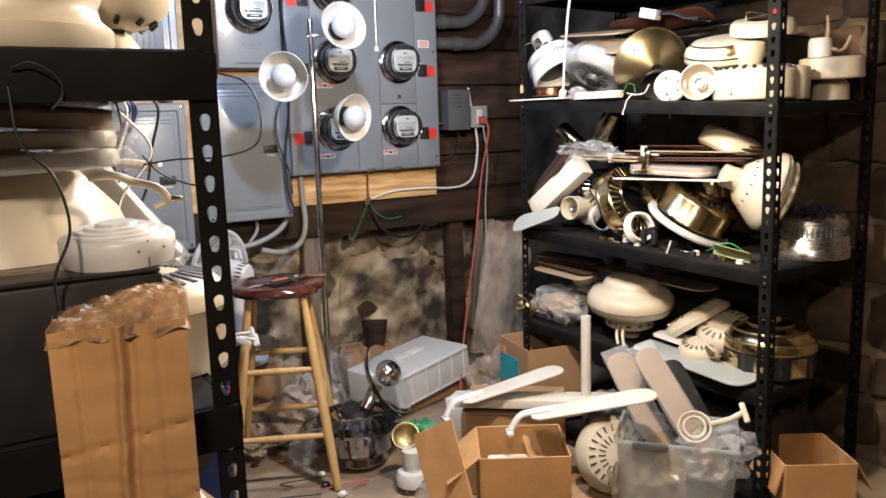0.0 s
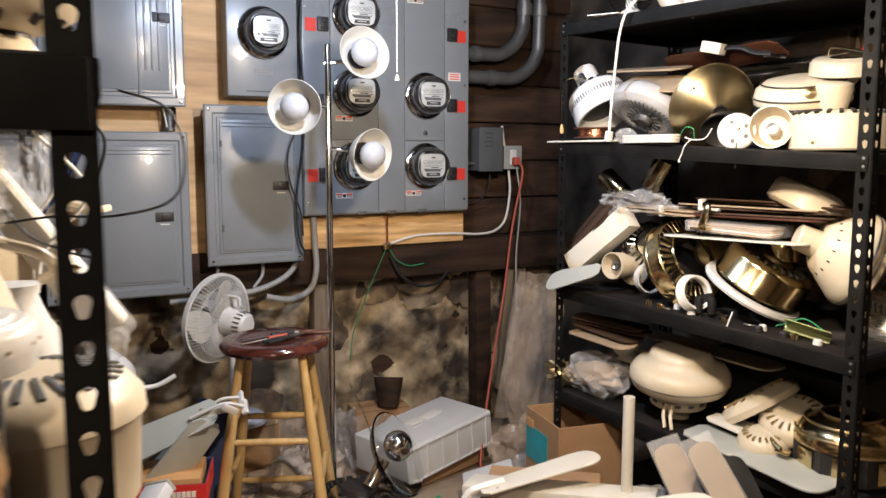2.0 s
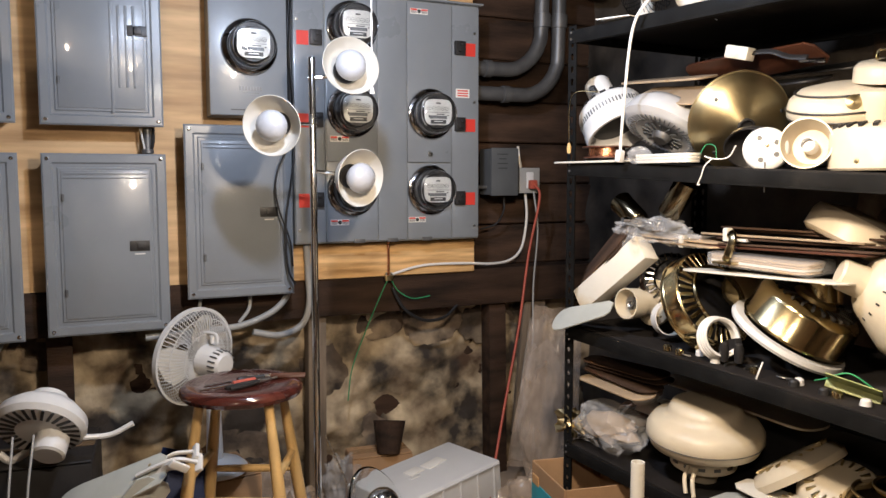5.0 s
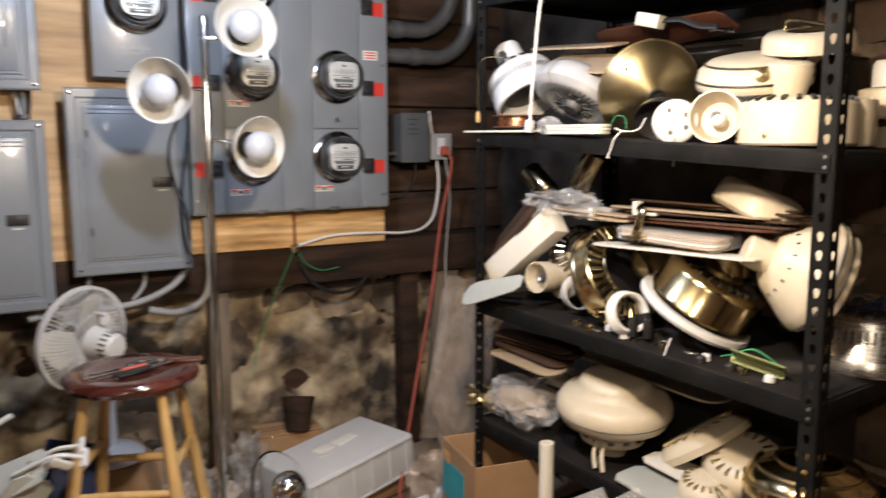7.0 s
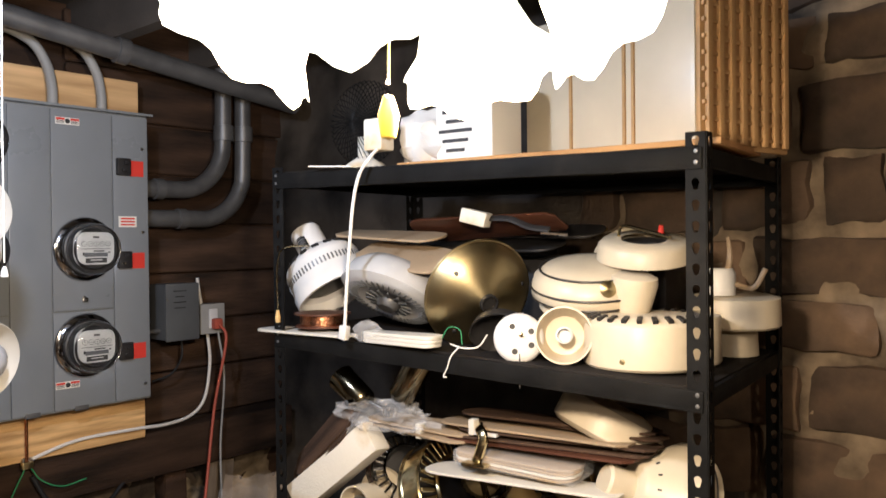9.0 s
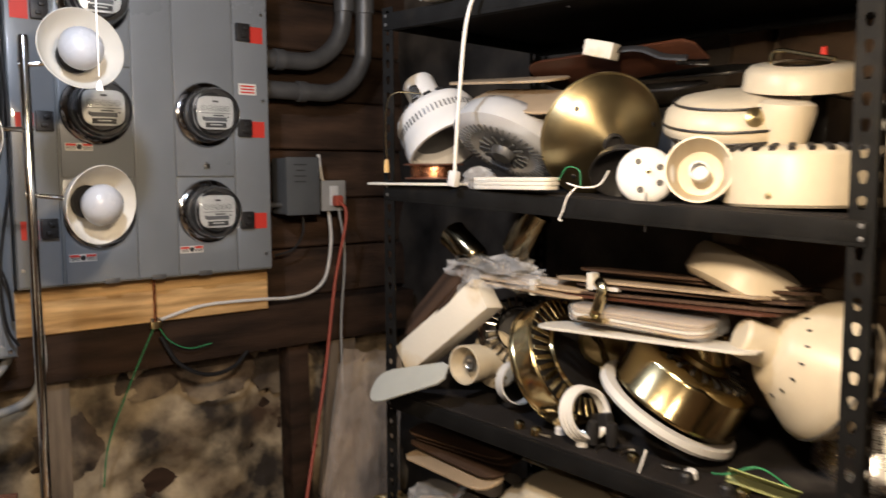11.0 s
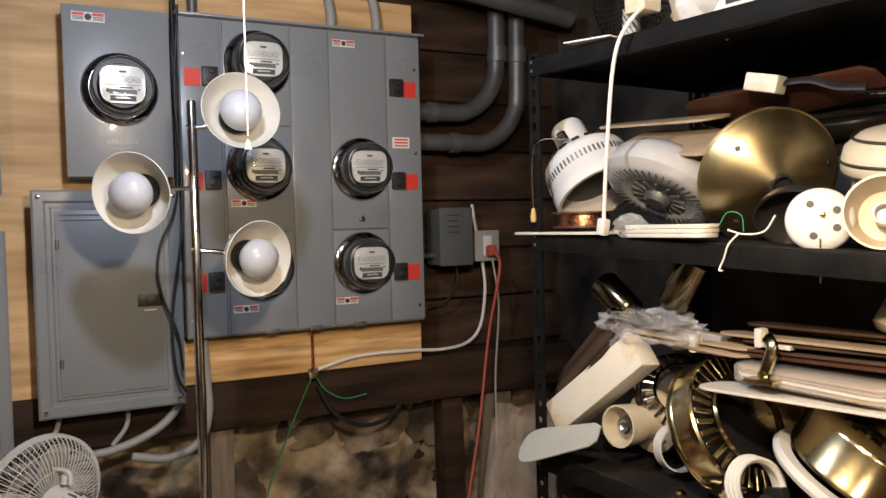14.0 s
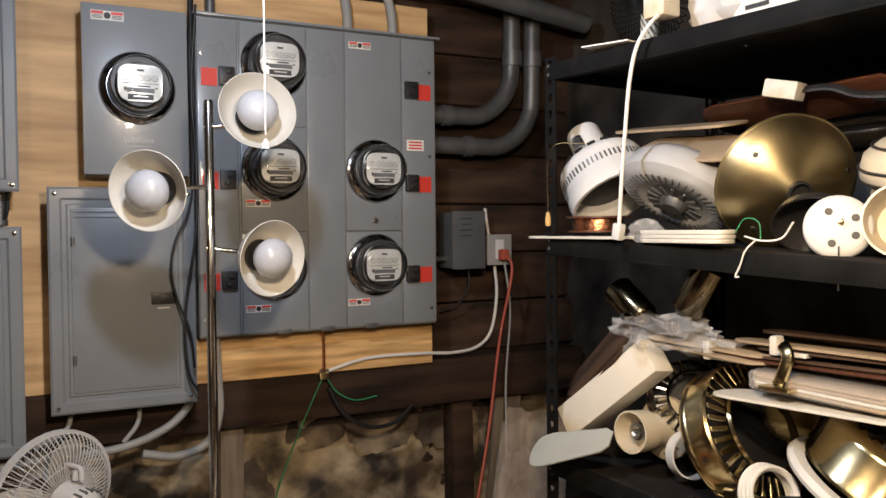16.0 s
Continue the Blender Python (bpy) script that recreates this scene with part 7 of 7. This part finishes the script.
part("paper", box(B(), (0.16, 0.14, 0.19), (0, 0, 0.095), bevel=0.02), M_paper, t)
for k in range(6):
    part("print_line", box(B(), (0.05 + 0.02 * (k % 3), 0.002, 0.008)), M_print, t, m=pose(-0.02, -0.071, 0.03 + 0.022 * k))
part("bag", crumple(B(), (0.08, 0.07, 0.07), sub=3, amp=0.4, freq=5, seed=4), M_white, t, "crumpled white bag", m=pose(-0.13, -0.01, 0.065))
t = thing("caged_fan", "small fan in a black wire cage", "fan", R(0.20, 0.13, zt))
part("base", lathe(B(), [(0, 0), (0.06, 0), (0.05, 0.02), (0.02, 0.04), (0.02, 0.09), (0, 0.09)], 20), M_foam, t)
for k in range(22):
    a = math.pi * k / 22
    part("cage_wire", tube(B(), [(0.11 * math.cos(a) * math.cos(q), 0.05 * math.sin(q), 0.125 + 0.11 * math.sin(a) * math.cos(q)) for q in [math.pi * j / 6 for j in range(13)]], 0.0012, 4, 1), M_shelf, t)
t = thing("hanging_cord", "white power cord hanging from a wrapped adapter", "power cord", RACK @ pose(0.335, 0.0, -0.02))
part("adapter", box(B(), (0.055, 0.05, 0.075), bevel=0.008), M_foam, t, "tan wrapped adapter", m=pose(0.0, 0.02, 1.868))
part("cord", tube(B(), [(0.012, 0.01, 1.84), (0.008, -0.02, 1.815), (-0.018, -0.03, 1.775), (-0.036, -0.032, 1.71), (-0.050, -0.032, 1.60), (-0.062, -0.030, 1.50), (-0.070, -0.028, 1.42)], 0.0042, 8, 8), M_cablew, t, smooth=80)
part("plug", box(B(), (0.022, 0.018, 0.034), bevel=0.004), M_white, t, "white plug", m=pose(-0.072, -0.028, 1.408, 0, 10, 0))
tagged(part("paper_sheet", box(B(), (0.12, 0.05, 0.003)), M_paper, m=R(0.222, -0.010, zt + 0.003, 0, 3, 8)), "strip of white paper on the top deck", "paper")

# ---- second rack close to the path, and its load ----
LX, LY, LD, LL = 0.43, 1.285, 0.46, 1.20
LEFT = Matrix(((0, -1, 0, LX), (1, 0, 0, LY), (0, 0, 1, 0), (0, 0, 0, 1)))     # x along the aisle, y into the rack
LDECKS = ((0.12, 0.12), (0.50, 0.50), (0.945, 0.945), (1.403, 1.403), (1.84, 1.84))
rack_frame("storage_rack", "black steel boltless rack stacked with fan housings", LEFT, LL, LD, 1.86, LDECKS, "storage racks")
ZA, ZB = 1.406, 0.948
for x in (LX - LD / 2,):
    for z in (0.922, 1.372):
        tagged(part("end_rail", box(B(), (LD - 0.01, 0.010, 0.058), bevel=0.003), M_shelf, m=pose(x, LY - 0.005, z)), "black steel end rail of the rack", "rail", kind="structure")
# top deck in reach: two big cream housings
t = turned("fan_housing", "large cream glazed fan housing resting on the deck", "fan housing", [(0, 0.0), (0.115, 0.0), (0.122, 0.012), (0.122, 0.028), (0.108, 0.040), (0.105, 0.055), (0.115, 0.075), (0.112, 0.11), (0.085, 0.135), (0.05, 0.145), (0, 0.145)], M_cream, pose(0.215, 1.42, ZA))
t = turned("fan_housing", "cream flared fan housing with slots", "fan housing", [(0, 0.0), (0.082, 0.0), (0.080, 0.006), (0.055, 0.045), (0.052, 0.052), (0.085, 0.062), (0.11, 0.08), (0.12, 0.12), (0.115, 0.16), (0, 0.17)], M_cream, pose(0.345, 1.63, ZA))
part("vent_band", vents(0.088, 0.065, 14, 0.006, 0.014, d=0.012, slope=50), M_black, t)
part("gap_band", lathe(B(), [(0.0535, 0.044), (0.0545, 0.050), (0.0535, 0.054)], 30, cap=False), M_black, t)
# middle deck: motor, wrapped blades, lamp shade
t = turned("fan_motor", "white round fan motor with stepped rings on top", "fan motor", [(0, 0.052), (0.024, 0.052), (0.026, 0.048), (0.038, 0.048), (0.040, 0.0445), (0.050, 0.0445), (0.052, 0.041), (0.060, 0.041), (0.062, 0.038), (0.067, 0.037), (0.071, 0.032), (0.071, 0.015), (0.067, 0.0), (0, 0.0)], M_white, pose(0.312, 1.375, 1.142, 2, -2, 20))
part("seam", tube(B(), [(0.0, -0.0695, 0.0), (0.001, -0.0698, 0.03), (0.0, -0.0705, 0.034)], 0.0012, 5), M_galv, t)
for a in (-100, -70, -45, -30):
    part("screw", lathe(B(), [(0, 0), (0.004, 0), (0, 0.004)], 8), M_antbrass, t, m=aim((0.069 * math.cos(radians(a)), 0.069 * math.sin(radians(a)), 0.022), (math.cos(radians(a)), math.sin(radians(a)), 0)))
t = turned("fan_cover", "cream slotted fan cover under the motor", "fan cover", [(0, 0.045), (0.05, 0.044), (0.100, 0.034), (0.118, 0.014), (0.120, -0.005), (0.114, -0.012), (0.110, -0.10), (0, -0.10)], M_cream, pose(0.372, 1.535, 1.050, 0, 0, 0))
part("vent_ring", vents(0.072, 0.0395, 26, 0.006, 0.006, d=0.050, slope=11), M_galv, t)
# added prop for the motor; its black carries the unlit background
closed_carton("filler_carton", (0.26, 0.16, 0.190), M_black, pose(0.22, 1.385, ZB + 0.0965), "added carton under the round motor, black for the dark background")
t = turned("lamp_shade", "large cream conical lamp shade lying open", "lamp shade", [(0.06, 0.09), (0.075, 0.088), (0.15, 0.02), (0.185, -0.05), (0.182, -0.05), (0.14, 0.015), (0.06, 0.08)], M_cream, aim((0.20, 1.60, 1.19), (0.10, -0.12, 0.97)))
for k in range(3):
    t = thing("wrapped_blade", "fan blade pack wrapped in shiny film", "blade pack", pose(0.20, 1.48 + 0.02 * k, 1.255 + 0.034 * k, 4 * (k - 1), -2 + 3 * k, 6 - 9 * k))
    part("blade", prism(B(), paddle(0.24, 0.12, 0.14), 0.024, bevel=0.007), (M_bladew, M_bladew, M_bladet)[k], t, m=pose(-0.10, 0, 0))
    part("film", box(B(), (0.14, 0.145, 0.031), (0.05, 0, 0.012), bevel=0.009), M_film, t, "clear film wrap")
    part("film_knot", crumple(B(), (0.022, 0.04, 0.018), sub=3, amp=0.6, freq=6, seed=70 + k), M_film, t, m=pose(0.14, 0, 0.008))
t = thing("scroll_bracket", "cream scrolled lamp bracket", "lamp bracket", pose(0.36, 1.50, 1.225))
part("scroll", tube(B(), [(-0.06, 0.0, 0.02), (-0.03, -0.01, 0.022), (0.0, 0.0, 0.01), (0.03, -0.01, 0.0), (0.045, 0.0, -0.02), (0.03, 0.01, -0.03)], 0.006, 8), M_cream, t)
part("finial", lathe(B(), [(0, 0), (0.005, 0.004), (0.003, 0.02), (0, 0.024)], 10), M_brass, t, m=pose(0.045, 0, -0.018, 0, 90, 0))
run("black_wire", [(0.20, 1.270, 1.36), (0.205, 1.262, 1.30), (0.235, 1.262, 1.26), (0.245, 1.262, 1.20), (0.225, 1.262, 1.15), (0.225, 1.262, 1.11)], 0.0017, M_cableb, "black lamp wire hanging over the rail", "wire", seg=6)
run("black_wire", [(0.205, 1.268, 1.38), (0.225, 1.262, 1.385), (0.248, 1.262, 1.37), (0.252, 1.262, 1.35), (0.24, 1.262, 1.335)], 0.0011, M_cableb, "thin black wire loop on the rail", "wire", seg=6)
run("black_wire", [(0.345, 1.50, 1.36), (0.35, 1.50, 1.31), (0.335, 1.50, 1.27), (0.34, 1.50, 1.235)], 0.0016, M_cableb, "black wire dangling under the deck", "wire", seg=6)
run("black_wire", [(0.36, 1.42, 1.262), (0.40, 1.40, 1.268), (0.45, 1.36, 1.27), (0.50, 1.36, 1.285), (0.515, 1.38, 1.33), (0.50, 1.39, 1.37), (0.46, 1.40, 1.385)], 0.0013, M_cableb, "black wire looping past the post", "wire", seg=6)
run("black_wire", [(0.36, 1.42, 1.275), (0.38, 1.41, 1.25), (0.41, 1.40, 1.235), (0.43, 1.38, 1.23)], 0.0013, M_cableb, "short black wire at the post", "wire", seg=6)
# tall taped carton in front of the rack
t = thing("tall_carton", "tall tan cardboard carton with a torn taped top", "carton", pose(0.275, 1.185, 0, 0, 0, -9))
part("core", box(B(), (0.126, 0.072, 1.10), (0, 0.003, 0.55)), M_carddk, t, smooth=0)


def folded_wrap(w, d, h, nx=72, nz=190):
    """Cardboard skin round a carton, with a pinched upright crease and slanting folds on its face."""
    run_x = [(-w / 2, d / 2 - d * k / 10) for k in range(10)] + [(-w / 2 + w * k / nx, -d / 2) for k in range(nx + 1)] + [(w / 2, -d / 2 + d * k / 10) for k in range(1, 11)]
    bm = B()
    g = []
    for j in range(nz + 1):
        z = h * j / nz
        row = []
        for x, y in run_x:
            dy = 0.0
            if y <= -d / 2 + 1e-6:
                c = x + 0.004 + 0.045 * (1.0 - z) + 0.004 * noise.noise(Vector((0, z * 14, 2)))
                dy -= 0.009 * math.exp(-(c / 0.005) ** 2) - 0.006 * math.exp(-((c - 0.011) / 0.005) ** 2)
                dy += 0.0035 * math.exp(-((x - 0.038) / 0.006) ** 2) + 0.003 * math.exp(-((x + 0.042) / 0.004) ** 2)
                for z0, k, a in ((0.985, 0.15, 0.004), (0.940, -0.1, 0.0025), (0.895, 0.25, 0.004), (0.80, -0.08, 0.003), (0.835, 0.3, 0.002)):
                    dy += a * math.exp(-((z - z0 - k * x) / 0.0035) ** 2)
                dy += 0.005 * noise.noise(Vector((x * 14, z * 7, 4))) + 0.0012 * math.sin(z * 900) * 0.25
            row.append(bm.verts.new((x + 0.003 * noise.noise(Vector((y * 9, z * 5, 7))), y + dy, z)))
        g.append(row)
    for j in range(nz):
        for i in range(len(run_x) - 1):
            bm.faces.new((g[j][i], g[j][i + 1], g[j + 1][i + 1], g[j + 1][i]))
    return bm


part("face", folded_wrap(0.134, 0.085, 1.110), M_card, t, "creased tan cardboard face", smooth=60)


def torn_roof(grow, seed):
    """The crushed, slanting top of the carton."""
    bm = box(B(), (0.144 * grow, 0.094 * grow, 0.042), (0, 0, 0.021), bevel=0.004)
    bmesh.ops.subdivide_edges(bm, edges=[e for e in bm.edges if e.calc_length() > 0.03], cuts=26, use_grid_fill=True)
    for v in bm.verts:
        top = v.co.z / 0.042
        slope = min(1.0, max(0.0, (v.co.x + 0.075) / 0.10))
        v.co.z = v.co.z * (0.40 + 0.60 * slope) + 0.006 * noise.noise(Vector((v.co.x * 40, seed, 1))) * (1 - top)
        v.co.y *= 1 - 0.42 * top
        v.co.x = v.co.x * (1 - 0.12 * top) + 0.006 * top
        p = v.co * 26 + Vector((seed, 0, 0))
        crease = abs(noise.noise(p)) + 0.6 * abs(noise.noise(p * 2.1)) + 0.35 * abs(noise.noise(p * 4.3))
        v.co += Vector((0.004 * noise.noise(p + Vector((9, 0, 0))), -0.011 * (crease - 0.45), 0.012 * (crease - 0.45)))
    return bm


part("torn_top", torn_roof(1.0, 3.0), M_tornpaper, t, "torn brown paper top", m=pose(0, 0, 1.096), smooth=25)
part("tape", torn_roof(1.015, 3.3), M_tape, t, "wrinkled clear packing tape", m=pose(0.001, 0, 1.098), smooth=25)
# side of the rack towards the aisle
t = turned("white_vase", "tall white glazed lamp body on the deck", "lamp body", [(0, 0), (0.05, 0.0), (0.062, 0.02), (0.066, 0.07), (0.052, 0.13), (0.035, 0.17), (0.03, 0.185), (0.036, 0.20), (0, 0.205)], M_white, pose(0.365, 1.82, ZB))
turned("white_vase", "white globe lamp glass beside the lamp body", "lamp glass", [(0.055 * math.sin(math.pi * k / 14), 0.055 - 0.055 * math.cos(math.pi * k / 14)) for k in range(15)], M_white, pose(0.375, 1.955, ZB + 0.03))
t = turned("black_canister", "black cylinder with a brass band lying on the deck", "canister", [(0, -0.09), (0.035, -0.09), (0.038, -0.08), (0.038, 0.08), (0.035, 0.09), (0, 0.09)], M_black, aim((0.40, 2.12, ZB + 0.045), (0.8, 0.3, 0.05)))
part("band", lathe(B(), [(0.0385, 0.0), (0.0395, 0.005), (0.0395, 0.035), (0.0385, 0.04)], 28, cap=False), M_brass, t, "brass band")
t = thing("wrapped_beam", "long cream blade pack in clear film leaning out", "blade pack", lay((0.335, 2.03, 1.29), (0.520, 1.97, 1.02), 0))
part("pack", box(B(), (0.36, 0.045, 0.06), (0.13, 0, 0), bevel=0.014, seg=3), M_bladew, t)
part("film", box(B(), (0.14, 0.052, 0.067), (0.26, 0, 0), bevel=0.016, seg=3), M_film, t, "clear film wrap")
part("film_knot", crumple(B(), (0.03, 0.03, 0.035), sub=3, amp=0.5, freq=6, seed=91), M_film, t, m=pose(0.32, 0, -0.02))
t = turned("fan_housing", "brass and cream fan housing on the deck", "fan housing", [(0, 0), (0.09, 0.0), (0.10, 0.02), (0.10, 0.07), (0.07, 0.09), (0, 0.095)], M_cream, pose(0.30, 2.06, 1.10))
closed_carton("filler_carton", (0.26, 0.34, 0.15), M_carddk, pose(0.24, 2.08, ZB + 0.077), "dark carton on the deck")
tagged(part("plastic_wrap", crumple(B(), (0.07, 0.08, 0.09), sub=4, amp=0.5, freq=5, seed=95), M_film, m=pose(0.36, 2.28, 1.20)), "crumpled clear plastic on the pile", "plastic wrap")
tagged(part("plastic_wrap", crumple(B(), (0.05, 0.06, 0.10), sub=4, amp=0.5, freq=5, seed=97), M_film, m=pose(0.38, 2.10, 1.29)), "hanging crumpled clear plastic", "plastic wrap")
t = turned("jar", "ribbed glass jar with a green lid", "jar", [(0, 0), (0.04, 0), (0.042, 0.01), (0.038, 0.02), (0.042, 0.03), (0.038, 0.04), (0.042, 0.05), (0.038, 0.06), (0.04, 0.09), (0.03, 0.10), (0, 0.10)], M_chrome, pose(0.37, 2.18, ZA))
part("lid", lathe(B(), [(0, 0.10), (0.034, 0.10), (0.034, 0.118), (0, 0.12)], 20), M_cableg2, t, "green lid")
rng = random.Random(23)
for k in range(6):
    x, y = 0.40 + rng.uniform(-0.03, 0.03), 2.0 + rng.uniform(-0.1, 0.25)
    run("loose_wire", [(x, y, 1.40), (x + rng.uniform(0.0, 0.08), y, 1.36), (x + rng.uniform(0.02, 0.10), y + 0.02, 1.27), (x + rng.uniform(-0.02, 0.06), y + 0.02, 1.18), (x, y, 1.12)], 0.0028, rng.choice((M_cableb, M_navy, M_cablew)), "loose lamp wire hanging from the deck", "wire", seg=6)
t = thing("blade_bracket", "cream blade bracket sticking out of the pile", "blade bracket", lay((0.40, 2.10, 1.22), (0.50, 2.06, 1.24)))
part("arm", tube(B(), [(0, 0, 0), (0.05, 0, 0.01), (0.10, 0, -0.006)], 0.010, 8), M_cream, t)
part("foot", box(B(), (0.03, 0.05, 0.012), bevel=0.004), M_cream, t, m=pose(0.11, 0, -0.008))
tagged(part("tan_board", box(B(), (0.14, 0.02, 0.50), bevel=0.003), M_card, m=pose(0.36, 3.30, 0.55, -6, 0, 0)), "tan board leaning behind the rack", "board")
# lowest decks
# added cartons; black stands in for the unlit depth of the lower deck
closed_carton("filler_carton", (0.36, 0.50, 0.30), M_black, pose(0.20, 1.60, 0.654), "added carton on the lower deck, black for the dark background")
closed_carton("white_carton", (0.10, 0.20, 0.24), M_foam, pose(0.37, 1.52, 0.624), "pale carton on the lower deck")
tagged(part("plastic_wrap", crumple(B(), (0.06, 0.06, 0.06), sub=3, amp=0.5, freq=5, seed=99), M_film, m=pose(0.385, 1.36, 0.56)), "crumpled clear plastic on the lower deck", "plastic wrap")
closed_carton("filler_carton", (0.36, 0.50, 0.30), M_black, pose(0.20, 2.15, 0.654), "added carton on the lower deck, black for the dark background")
